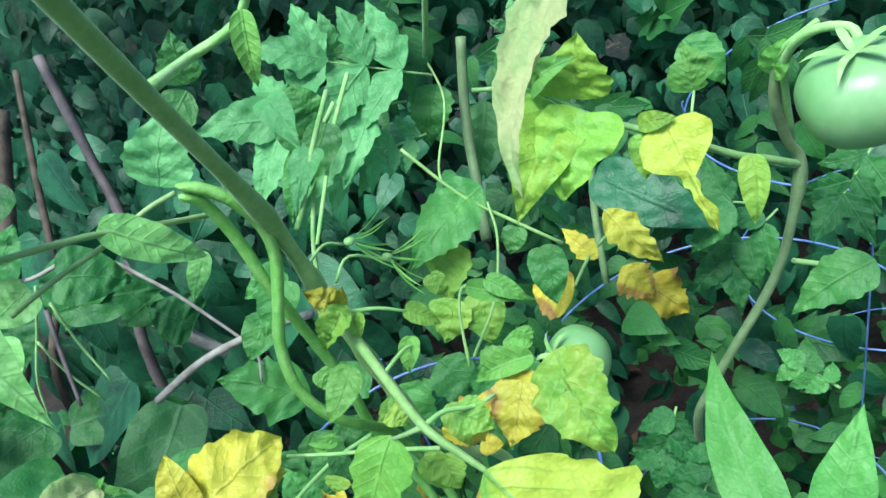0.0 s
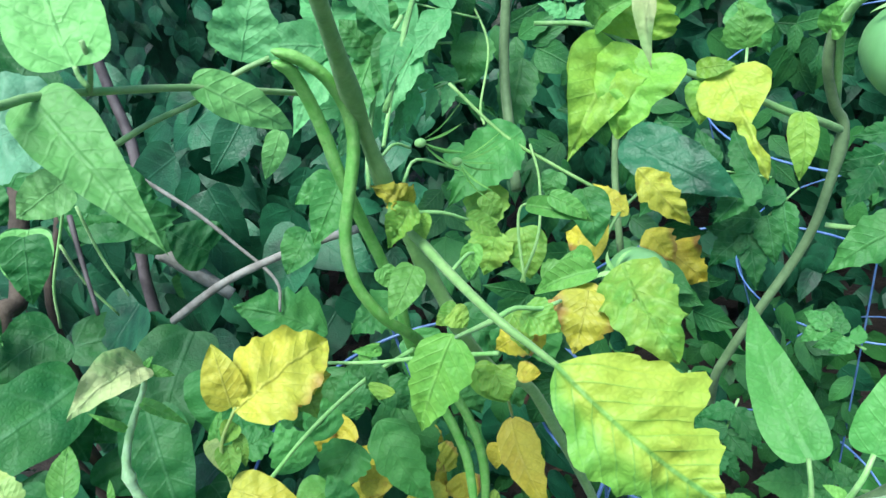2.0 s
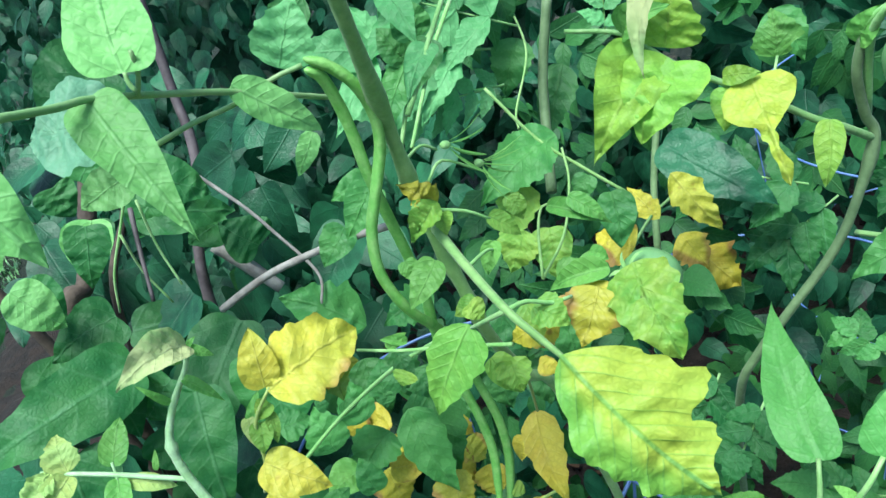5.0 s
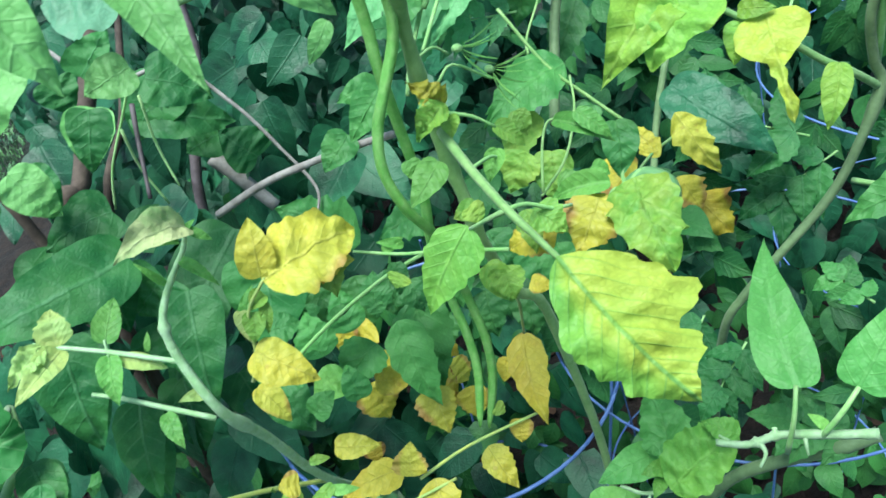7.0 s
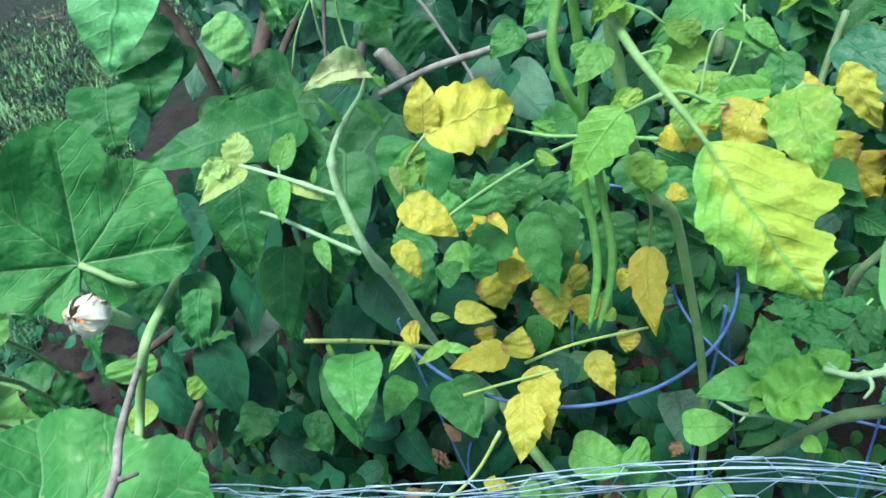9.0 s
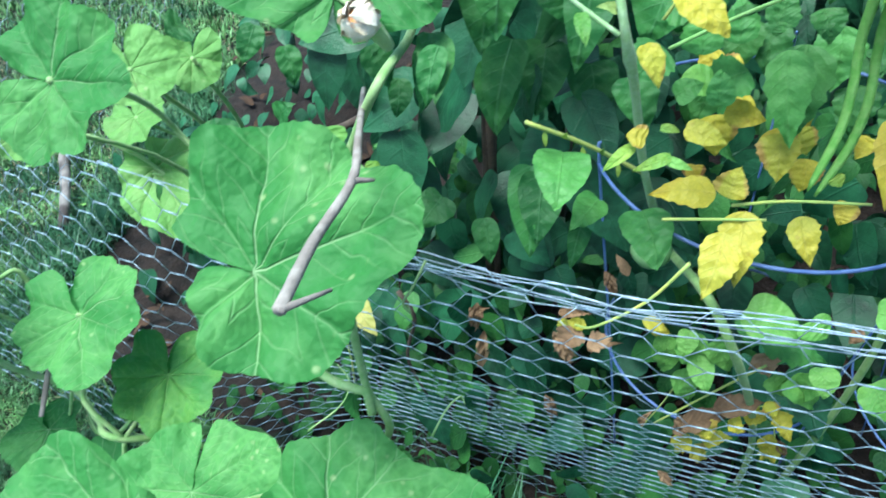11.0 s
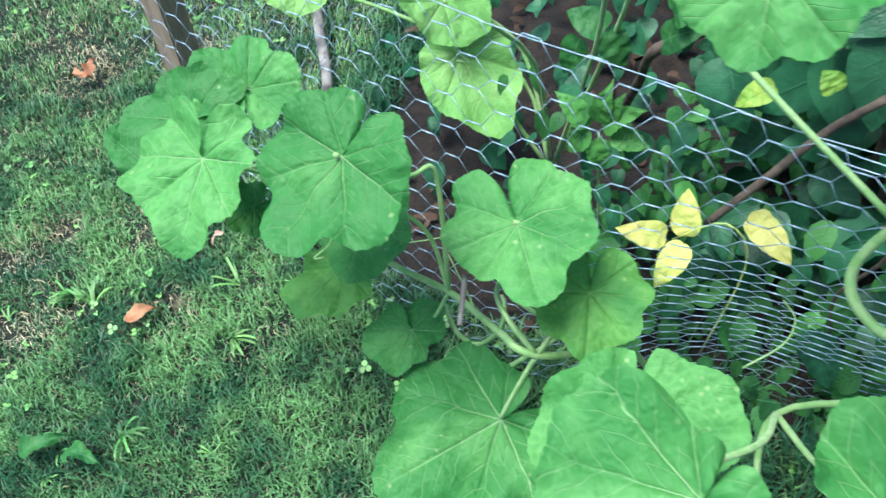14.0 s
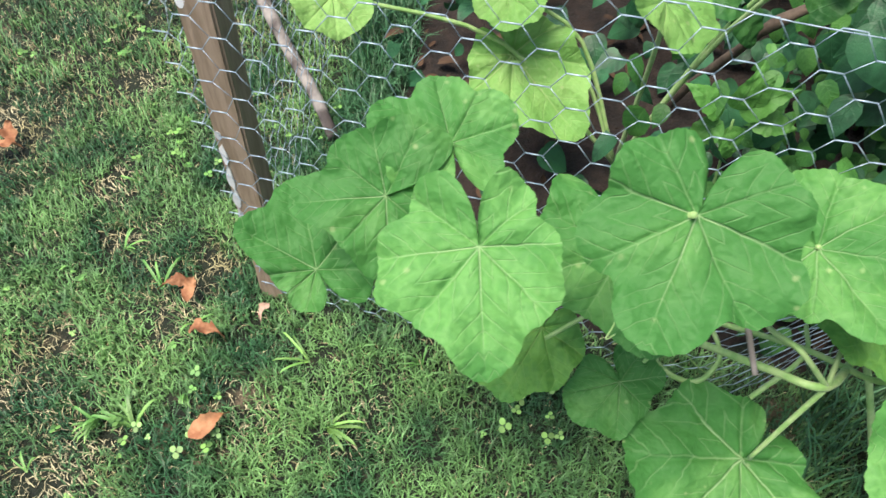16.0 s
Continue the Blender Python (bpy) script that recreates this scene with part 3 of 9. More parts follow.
def ball(radius, squash=0.88, ribs=5, rib=0.03, nu=28, nv=18, dent=0.12):
    """A fruit: ribbed, flattened, dented at the stalk."""
    V, F = [], []
    for i in range(nv + 1):
        th = math.pi * i / nv
        for j in range(nu):
            ph = 2 * math.pi * j / nu
            r = radius * (1 + rib * math.cos(ribs * ph) * math.sin(th) ** 2)
            z = radius * squash * math.cos(th)
            z -= dent * radius * math.exp(-((th / 0.5) ** 2))
            V.append((r * math.sin(th) * math.cos(ph), r * math.sin(th) * math.sin(ph), z))
    for i in range(nv):
        for j in range(nu):
            k = (j + 1) % nu
            F.append((i * nu + j, i * nu + k, (i + 1) * nu + k, (i + 1) * nu + j))
    return V, F


def fruit(parent, at, radius, axis, label):
    """Green tomato with its star of sepals and stalk."""
    V, F = ball(radius)
    q = Vector((0, 0, 1)).rotation_difference(Vector(axis)).to_matrix()
    me = mesh_of("fruit", [q @ Vector(v) for v in V], F, [FRUIT])
    ob = part("fruit", me, parent, at, label)
    top = np.asarray(at, float) + np.asarray(q @ Vector((0, 0, radius * 0.78)))
    for i in range(5):
        a = 2 * math.pi * i / 5 + 0.3
        d = np.asarray(q @ Vector((math.cos(a), math.sin(a), 0.12)))
        leaf(ob, top, top + d * radius * 0.8, radius * 0.15, STEM_GREEN, n=np.asarray(q @ Vector((0, 0, 1))), shape="lance", name="sepal", nu=8, nv=2, arch=0.15)
    return top


def calyx(parent, at, axis, size=0.022):
    """Withered flower: a small green bud in a star of long, thin sepals."""
    q = Vector((0, 0, 1)).rotation_difference(Vector(axis)).to_matrix()
    V, F = ball(size * 0.10, 1.3, 5, 0.05, 14, 10, 0.0)
    ob = part("calyx", mesh_of("calyx", [q @ Vector(v) for v in V], F, [STEM_GREEN]), parent, at)
    for i in range(8):
        a = 2 * math.pi * i / 8
        d = np.asarray(q @ Vector((0.75 * math.cos(a), 0.75 * math.sin(a), 0.85)))
        b = np.asarray(at, float) + d * size * 0.12
        leaf(ob, b, b + d * size, size * 0.055, LEAF_PALE, n=np.cross(d, (0.3, 0.8, 0.2)), shape="lance", name="sepal", nu=8, nv=2, arch=-0.12)
    return ob


def scatter_leaves(name, spots, mat, parent=None, label="", category="", shapes=("ovate",), nu=6, nv=2):
    """Many small blades in one mesh: spots are (base, tip, width, normal)."""
    V, F, UV = [], [], []
    rng = next_rng()
    for base, tip, width, n in spots:
        v, f, uv = blade(base, tip, width, shapes[int(rng.integers(len(shapes)))], n, rng=rng, nu=nu, nv=nv, arch=rng.uniform(-0.02, 0.12), fold=rng.uniform(0.02, 0.3), crumple=0.0)
        o = len(V)
        b = np.asarray(base, float)
        V += [q + b for q in v]
        UV += uv
        F += [tuple(o + j for j in g) for g in f]
    me = mesh_of(name, V, F, [mat], UV)
    ob = new(name, me)
    if parent:
        ob.parent = parent
        ob.location = -parent.location
    return tagged(ob, label, category, kind="stuff") if not parent else tagged(ob, kind="stuff")


def ground_z(x, y):
    """Lawn nearly level; it rises a little towards the planted bed."""
    s = min(max((x + 1.15) / 1.0, 0.0), 1.0)
    return 0.08 * s * s * (3 - 2 * s)


def fence_y(x):
    return -0.16 + 0.248 * (x + 1.53)


def flower_bud(parent, at):
    """Faded squash flower: crumpled cream petals round an orange heart, on a green cup."""
    rng = next_rng()
    a = np.asarray(at, float)
    axis = unit((0.05, -0.75, 0.55))
    V, F = ball(0.0062, 0.95, 5, 0.1, 18, 12, 0.3)
    q = Vector((0, 0, 1)).rotation_difference(Vector(axis)).to_matrix()
    bud = part("flower", mesh_of("flower", [q @ Vector(v) for v in V], F, [ORANGE]), parent, a, "faded cream squash flower with an orange heart")
    for i in range(13):
        t = 6.283 * i / 13
        d = np.asarray(q @ Vector((math.cos(t), math.sin(t), 0.0)))
        b = a - axis * 0.012 + d * 0.006
        leaf(bud, b, a + d * rng.uniform(0.003, 0.006) + axis * rng.uniform(0.007, 0.012), 0.014, PETAL, n=d, shape="ovate", name="petal", nu=8, nv=2, arch=0.30, fold=-0.3, wave=0.15)
    stem(bud, [a - axis * 0.012, a - axis * 0.03 + np.array([0, 0, -0.012])], 0.006, 0.004, STEM_SQUASH, name="cup", per=3)


# ---- ground, lawn, bed ----
def build_ground():
    xs = np.unique(np.r_[-60, -20, -8, np.linspace(-3.2, 1.4, 70), 4, 12, 60])
    ys = np.unique(np.r_[-60, -20, -6, np.linspace(-1.6, 2.4, 60), 6, 20, 60])
    rng = np.random.default_rng(5)
    V = [(x, y, ground_z(x, y) + rng.uniform(-0.006, 0.006)) for y in ys for x in xs]
    n = len(xs)
    F = [(j * n + i, j * n + i + 1, (j + 1) * n + i + 1, (j + 1) * n + i) for j in range(len(ys) - 1) for i in range(n - 1)]
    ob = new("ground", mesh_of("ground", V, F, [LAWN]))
    tagged(ob, "short patchy lawn on brown earth, painted dark for shade between the blades", "ground", kind="structure")


build_ground()


def in_bed(x, y):
    """Dug earth behind the wire, away from the corner stake."""
    return y > fence_y(x) + 0.02 and x > -1.41 - 0.46 * (y + 0.16)


def build_soil():
    rng = np.random.default_rng(6)
    xs, ys = np.linspace(-2.35, 1.6, 115), np.linspace(-0.2, 1.75, 70)
    V, keep = [], {}
    for j, y in enumerate(ys):
        for i, x in enumerate(xs):
            if in_bed(x, y):
                keep[i, j] = len(V)
                edge = min(1.0, 12 * min(y - fence_y(x) - 0.02, x + 1.41 + 0.46 * (y + 0.16)))
                V.append((x, y, ground_z(x, y) - 0.012 + 0.03 * edge + 0.022 * edge * noise.noise(Vector((x * 9, y * 9, 1))) + rng.uniform(-0.005, 0.005)))
    F = [(keep[i, j], keep[i + 1, j], keep[i + 1, j + 1], keep[i, j + 1]) for (i, j) in keep if all(k in keep for k in ((i + 1, j), (i + 1, j + 1), (i, j + 1)))]
    tagged(new("bed_soil", mesh_of("bed_soil", V, F, [SOIL_SHADED])), "brown crumbly earth of the garden bed, colour darkened for plant shade", "soil", kind="structure")


build_soil()


def build_blades(name, count, area, mat, tall, wide, label, category, seed, keep, lean=0.9):
    rng = np.random.default_rng(seed)
    V, F = [], []
    x0, x1, y0, y1 = area
    while len(F) < 3 * count:
        x, y = rng.uniform(x0, x1), rng.uniform(y0, y1)
        if not keep(x, y, rng):
            continue
        h, w, a = tall * rng.uniform(0.5, 1.3) * (0.75 + 0.9 * max(0.0, noise.noise(Vector((x * 13, y * 13, 40.0))))), wide * rng.uniform(0.6, 1.3), rng.uniform(0, 6.283)
        ln = lean * rng.uniform(0.15, 1.0)
        dx, dy = math.cos(a), math.sin(a)
        b = np.array([x, y, ground_z(x, y) - 0.004])
        s = np.array([-dy, dx, 0]) * w / 2
        m = b + np.array([dx * ln * h * 0.35, dy * ln * h * 0.35, h * 0.55])
        t = b + np.array([dx * ln * h, dy * ln * h, h * (1.0 - 0.45 * ln)])
        o = len(V)
        V += [b - s, b + s, m + s * 0.8, m - s * 0.8, t]
        F += [(o, o + 1, o + 2), (o, o + 2, o + 3), (o + 3, o + 2, o + 4)]
    tagged(new(name, mesh_of(name, V, F, [mat])), label, category, kind="stuff")


BARE = ((-1.93, -0.13, 0.05), (-1.66, -0.28, 0.07), (-2.18, -0.15, 0.06), (-2.09, 0.09, 0.06), (-1.45, -0.36, 0.05), (-1.8, -0.45, 0.08), (-1.82, -0.19, 0.05), (-1.67, -0.17, 0.05), (-1.62, -0.55, 0.08))


def wear(x, y):
    """0 in thick grass, 1 on trodden bare spots."""
    w = 0.9 * max(0.0, noise.noise(Vector((x * 4.2, y * 4.2, 3.0))) - 0.12)
    w += 0.22 * min(max((-1.75 - x) / 0.4, 0.0), 1.0)
    for px, py, r in BARE:
        w += 0.75 * math.exp(-((x - px) ** 2 + (y - py) ** 2) / r**2)
    return min(w, 0.85)


def on_lawn(x, y, rng):
    if in_bed(x, y) and y > fence_y(x) + 0.05:
        return False
    rim = math.hypot(x + 1.4, (y - 0.1) * 1.1) - 1.0
    return rng.uniform() < (0.98 - wear(x, y)) * (1 - max(0.0, rim) / 0.9) - 0.5 * (noise.noise(Vector((x * 16, y * 16, 5.0))) > 0.25)


def worn_lawn(x, y, rng):
    if in_bed(x, y) and y > fence_y(x) + 0.05:
        return False
    rim = math.hypot(x + 1.4, (y - 0.1) * 1.1) - 1.0
    return rng.uniform() < (0.10 + 1.1 * wear(x, y)) * (1 - max(0.0, rim) / 0.9)


def near_lawn(x, y, rng):
    return on_lawn(x, y, rng) and (x + 1.35) ** 2 + (y + 0.45) ** 2 < 0.8


LAWN_AREA = (-3.2, 0.2, -1.25, 1.6)
build_blades("grass", 95000, LAWN_AREA, GRASS, 0.034, 0.0026, "short green lawn grass on the ground", "grass", 11, on_lawn)
build_blades("near_grass", 70000, (-2.3, -0.4, -1.1, 0.3), GRASS, 0.032, 0.0021, "short green lawn grass before the wire fence", "grass", 12, near_lawn)
build_blades("far_grass", 22000, (-4.6, -0.9, 0.35, 3.2), GRASS, 0.045, 0.0055, "green lawn grass further off beyond the bed", "grass", 18,
             lambda x, y, rng: not in_bed(x, y) and y > 0.5 - 0.5 * (x + 1.4) * (x > -1.4) and rng.uniform() < 1.25 - 0.45 * math.hypot(x + 1.9, y - 1.0))
build_blades("dry_grass", 26000, LAWN_AREA, STRAW, 0.022, 0.0016, "pale dry grass lying among the green", "grass", 13, worn_lawn, 1.6)
build_blades("tall_grass", 2200, (-0.75, 0.35, -0.25, 0.35), GRASS_SHADED, 0.12, 0.0030, "longer grass growing along the foot of the wire", "grass", 14,
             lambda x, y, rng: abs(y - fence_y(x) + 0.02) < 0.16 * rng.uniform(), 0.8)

TUFTS = ((-1.823, -0.224), (-1.707, -0.254), (-1.624, -0.481), (-1.576, -0.459), (-1.898, -0.098), (-1.63, -0.468), (-1.413, -0.244), (-1.305, -0.544), (-1.327, -0.32))


def build_tufts():
    """Coarse, pale, arching blades that stand in small fans above the lawn."""
    rng = np.random.default_rng(16)
    spots = list(TUFTS)
    while len(spots) < 90:
        x, y = rng.uniform(-2.4, 0.0), rng.uniform(-1.0, 0.2)
        if not in_bed(x, y) and y < fence_y(x) - 0.03:
            spots.append((x, y))
    V, F = [], []
    for k, (x, y) in enumerate(spots):
        size = rng.uniform(0.035, 0.055) if k < len(TUFTS) else rng.uniform(0.02, 0.04)
        turn = rng.uniform(0, 6.283)
        for i in range(int(rng.integers(3, 7))):
            a = turn + rng.uniform(-1.3, 1.3)
            way, wide = np.array([math.cos(a), math.sin(a), 0.0]), size * rng.uniform(0.045, 0.07)
            side = np.array([-way[1], way[0], 0.0])
            reach, lift = size * rng.uniform(0.7, 1.2), size * rng.uniform(0.4, 0.8)
            o = len(V)
            for u in (0.0, 0.3, 0.6, 0.85):
                p = np.array([x, y, ground_z(x, y)]) + way * reach * u + np.array([0, 0, lift * (1.9 * u - 1.15 * u * u) + 0.004])
                w = wide * (0.5 + 1.2 * u - 1.3 * u * u)
                V += [p - side * w, p + np.array([0, 0, -0.25 * w]), p + side * w]
            V.append(np.array([x, y, ground_z(x, y)]) + way * reach + np.array([0, 0, lift * 0.72]))
            for j in range(3):
                for s in (0, 1):
                    c = o + 3 * j + s
                    F.append((c, c + 1, c + 4, c + 3))
            F += [(o + 9, o + 10, o + 12), (o + 10, o + 11, o + 12)]
    tagged(new("coarse_grass", mesh_of("coarse_grass", V, F, [CLOVER])), "light green tufts of coarse grass in the lawn", "grass", kind="stuff")


build_tufts()

build_blades("inner_grass", 3600, (-1.95, -0.85, -0.15, 0.75), GRASS_SHADED, 0.085, 0.003, "longer grass standing inside the wire corner, painted darker for shade", "grass", 17,
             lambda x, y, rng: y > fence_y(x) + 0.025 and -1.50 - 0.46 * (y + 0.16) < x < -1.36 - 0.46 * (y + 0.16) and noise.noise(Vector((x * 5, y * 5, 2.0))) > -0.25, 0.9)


def build_clover():
    rng = np.random.default_rng(15)
    V, F = [], []
    for _ in range(900):
        x, y = rng.uniform(-2.6, -0.3), rng.uniform(-1.0, 0.3)
        if in_bed(x, y) or noise.noise(Vector((x * 3.5, y * 3.5, 9))) < 0.1:
            continue
        z, r = ground_z(x, y) + rng.uniform(0.018, 0.034), rng.uniform(0.0025, 0.0062)
        turn, tip = rng.uniform(0, 6.28), rng.uniform(-0.35, 0.35, 2)
        for k in range(3):
            a = turn + 2.094 * k
            c = np.array([x + r * math.cos(a), y + r * math.sin(a)])
            o = len(V)
            ring = [c + r * 0.85 * np.array([math.cos(b), math.sin(b)]) for b in np.linspace(0, 6.28, 8)[:-1]]
            V += [(*q, z + tip[0] * (q[0] - x) + tip[1] * (q[1] - y)) for q in ring]
            F.append(tuple(range(o, o + 7)))
    tagged(new("clover", mesh_of("clover", V, F, [CLOVER], smooth=False)), "light green clover leaves in the lawn", "clover", kind="stuff")


build_clover()


# ---- wire fence ----
def build_fence():
    fence = thing("wire_fence", (-1.52, -0.157, 0.0), "galvanised chicken wire fence with a wooden corner stake", "fence")
    d = unit((1, 0.248, 0))
    back = unit((-0.42, 0.9, 0))
    high, pitch = 0.0445, 0.0345

    def panel(name, start, way, length, height, bulge, slump, label):
        out = np.array([way[1], -way[0], 0.0])
        cols, rows = int(length / pitch), int(height / high) + (13 if slump else 1)
        rng = next_rng()
        jx, jz = rng.uniform(-0.0035, 0.0035, (cols + 2, 2 * rows + 4)), rng.uniform(-0.003, 0.003, (cols + 2, 2 * rows + 4))

        def node(i, j, end):
            # i column, j half row, end: left or right end of the twisted edge
            s = i * pitch + (-0.0095 if end == 0 else 0.0095) + jx[i % (cols + 2)][j % (2 * rows + 4)]
            depth = max((2 * rows - 1 - j) * high / 2 + jz[i % (cols + 2)][j % (2 * rows + 4)], 0.0)
            tight = slump * min(max((s - 0.5) / 0.3, 0.0), 1.0)
            free = 0.25 if slump else 9.0
            z = height - min(depth, free) - max(depth - free, 0.0) * (1 - 0.46 * tight)
            q = np.asarray(start, float) + way * s
            sag = 0.032 * slump * min(max((s - 0.85) / 0.7, 0.0), 1.0) + 0.010 * math.sin(s * 4.1) - 0.012 * math.exp(-(((s - 0.95) / 0.12) ** 2)) + 0.027 * slump * math.exp(-(((s - 1.47) / 0.13) ** 2))
            off = bulge * math.sin(math.pi * min(z / height, 1)) * (0.6 + 0.5 * math.sin(s * 2.3)) + 0.05 * max(0.0, 0.16 - z) * (s > 0.6)
            fall = min(max((0.60 - z) / 0.5, 0.0), 1.0)
            far = min(max((s - 0.65) / 0.3, 0.0), 1.0)
            off -= 0.13 * slump * fall * far * far * (3 - 2 * far)
            q = q + out * off
            return q + np.array([0, 0, ground_z(q[0], q[1]) * (1 - z / height) + z + sag * z / height])

        lines = []
        for i in range(cols):
            for j in range(i % 2, 2 * rows, 2):
                a, b = node(i, j, 0), node(i, j, 1)
                if a[2] < 0.015:
                    continue
                lines.append(([a, b], 0.0008, 0.0008, 1, 5))
                for k in (j - 1, j + 1):
                    if 0 <= k <= 2 * rows - 1 and i + 1 < cols and node(i + 1, k, 0)[2] > 0.0:
                        lines.append(([b, node(i + 1, k, 0)], 0.00048, 0.00048, 1, 4))
        V, F = join_tubes(lines)
        base = np.asarray(start, float)
        p = part(name, mesh_of(name, [v - base for v in V], F, [ZINC], smooth=True), fence, start, label)
        return p, node, cols, rows

    _, node, cols, rows = panel("wire_panel", (-1.535, -0.178, 0.0), d, 2.3, 0.655, 0.008, 1.0, "")
    # Edge wires: one drawn tight by the stake, several bundled further along.
    rng = next_rng()
    for w in range(7):
        first = 0 if w == 0 else 26 + int(rng.integers(0, 5))
        pts = [node(i, 2 * rows - 1, 0) + np.array([0, rng.uniform(-0.005, 0.005), (0.0 if w == 0 else -0.0045 * w + rng.uniform(-0.007, 0.007))]) for i in range(first, cols, 2)]
        stem(fence, pts, 0.0006, 0.0006, ZINC, name="edge_wire", per=2, sides=5)
    panel("return_panel", (-1.545, -0.172, 0.0), back, 1.1, 0.64, 0.01, 0.0, "")
    # Stake with worn edges and flakes of old paint.
    bm = bmesh.new()
    bmesh.ops.create_cube(bm, size=1.0)
    bmesh.ops.scale(bm, vec=(0.042, 0.046, 0.86), verts=bm.verts)
    bmesh.ops.subdivide_edges(bm, edges=[e for e in bm.edges if abs(e.verts[0].co.z - e.verts[1].co.z) > 0.5], cuts=14)
    bmesh.ops.bevel(bm, geom=[e for e in bm.edges], offset=0.003, segments=2, affect="EDGES")
    for v in bm.verts:
        v.co.x += 0.0022 * noise.noise(v.co * 14)
        v.co.y += 0.0022 * noise.noise(v.co * 14 + Vector((4, 0, 0)))
    me = bpy.data.meshes.new("corner_stake")
    bm.to_mesh(me)
    bm.free()
    me.materials.append(WOOD)
    stake = part("corner_stake", me, fence, (-1.526, -0.140, 0.33), "weathered brown wooden stake with flaked white paint")
    stake.rotation_euler = (radians(-1.0), radians(4.0), radians(20))
    rng = next_rng()
    for z, s in ((0.20, 0.05), (0.245, 0.045), (0.29, 0.05), (0.335, 0.04), (0.37, 0.02), (0.57, 0.018)):
        ring = [(0.0048 * math.cos(a) * rng.uniform(0.6, 1.3), 0.0, s / 2 * math.sin(a) * rng.uniform(0.7, 1.2)) for a in np.linspace(0, 6.28, 11)[:-1]]
        V = [(x, -0.0005, zz) for x, y, zz in ring] + [(x * 0.96, 0.002, zz * 0.96) for x, y, zz in ring]
        F = [tuple(range(10))] + [(i, (i + 1) % 10, 10 + (i + 1) % 10, 10 + i) for i in range(10)]
        flake = part("paint_flake", mesh_of("paint_flake", V, F, [PAINT], smooth=False), stake, (0, 0, 0))
        flake.location = (-0.015, -0.0235, z - 0.33)
    return fence


build_fence()


def build_cage(name, centre, rings, legs, label, thick, turn):
    cage = thing(name, (centre[0], centre[1], ground_z(*centre)), label, "plant cage", "tomato cages")
    for z, r in rings:
        V, F = [], []
        for i in range(64):
            a = 2 * math.pi * i / 64
            for s in range(6):
                b = 2 * math.pi * s / 6
                rr = r + thick * math.cos(b)
                V.append((rr * math.cos(a), rr * math.sin(a) * 0.98, thick * math.sin(b) + 0.004 * math.sin(2 * a)))
        F = [(i * 6 + s, i * 6 + (s + 1) % 6, ((i + 1) % 64) * 6 + (s + 1) % 6, ((i + 1) % 64) * 6 + s) for i in range(64) for s in range(6)]
        part("ring", mesh_of("ring", V, F, [BLUE_WIRE]), cage, (centre[0], centre[1], z))
    for k in range(legs):
        a = 2 * math.pi * k / legs + turn
        pts = [(centre[0] + r * 0.985 * math.cos(a), centre[1] + r * 0.985 * math.sin(a), z) for z, r in [(rings[0][0] + 0.03, rings[0][1])] + list(rings)]
        low = (centre[0] + rings[-1][1] * 0.75 * math.cos(a), centre[1] + rings[-1][1] * 0.75 * math.sin(a), 0.02)
        stem(cage, pts + [low], thick * 0.8, thick * 0.8, BLUE_WIRE, name="leg", per=3, sides=6)


build_cage("tomato_cage", (-0.30, 0.41), ((0.64, 0.175), (0.34, 0.14)), 3, "blue wire tomato cage round the yellowing plant", 0.0019, -0.25)
build_cage("tomato_cage", (0.24, 0.74), ((0.74, 0.20), (0.50, 0.175), (0.25, 0.14)), 3, "blue wire tomato cage among the leaves", 0.0012, 0.95)
build_cage("tomato_cage", (0.0, 0.498), ((0.62, 0.198), (0.34, 0.16)), 3, "blue wire tomato cage half hidden by leaves behind the wire fence", 0.0014, 0.5)


# ---- tomato plant with yellowing leaves, in the cage ----
tomato_a = thing("tomato_plant", (-0.2, 0.34, 0.08), "tomato plant with yellowing leaves inside a blue wire cage", "plant", "tomato plants")
stem(tomato_a, ((-0.162, 0.147, 1.242), (-0.181, 0.204, 1.157), (-0.202, 0.267, 1.063), (-0.206, 0.281, 1.009), (-0.202, 0.277, 0.968), (-0.194, 0.269, 0.936), (-0.188, 0.267, 0.898), (-0.179, 0.287, 0.841), (-0.161, 0.306, 0.785), (-0.14, 0.33, 0.5), (-0.19, 0.34, 0.06)), 0.0039, 0.0039, STEM_DULL, bumps=0.04, knots=(0.2, 0.3, 0.45, 0.55), name='main_stem')
stem(tomato_a, ((-0.198, 0.271, 0.978), (-0.177, 0.237, 0.972), (-0.154, 0.201, 0.969), (-0.139, 0.19, 0.957), (-0.13, 0.185, 0.948)), 0.0030, 0.0014, STEM_DULL, name='leaf_stalk')
stem(tomato_a, ((-0.154, 0.201, 0.969), (-0.165, 0.206, 0.961), (-0.18, 0.217, 0.947)), 0.0016, 0.0010, STEM_GREEN, name='leaf_stalk', per=3)
stem(tomato_a, ((-0.154, 0.201, 0.969), (-0.146, 0.213, 0.963), (-0.135, 0.22, 0.954), (-0.126, 0.23, 0.948)), 0.0014, 0.0010, STEM_GREEN, name='leaf_stalk', per=3)
stem(tomato_a, ((-0.177, 0.237, 0.972), (-0.171, 0.259, 0.965), (-0.168, 0.268, 0.959)), 0.0012, 0.0008, STEM_GREEN, name='leaf_stalk', per=3)
leaf(tomato_a, (-0.131, 0.184, 0.951), (-0.068, 0.142, 0.89), 0.083, LEAF_TORN, (-0.031, -0.55, 0.835), shape='torn_lower', other='torn_upper', arch=0.05, fold=-0.16, wave=0.03, nu=56, nv=7)
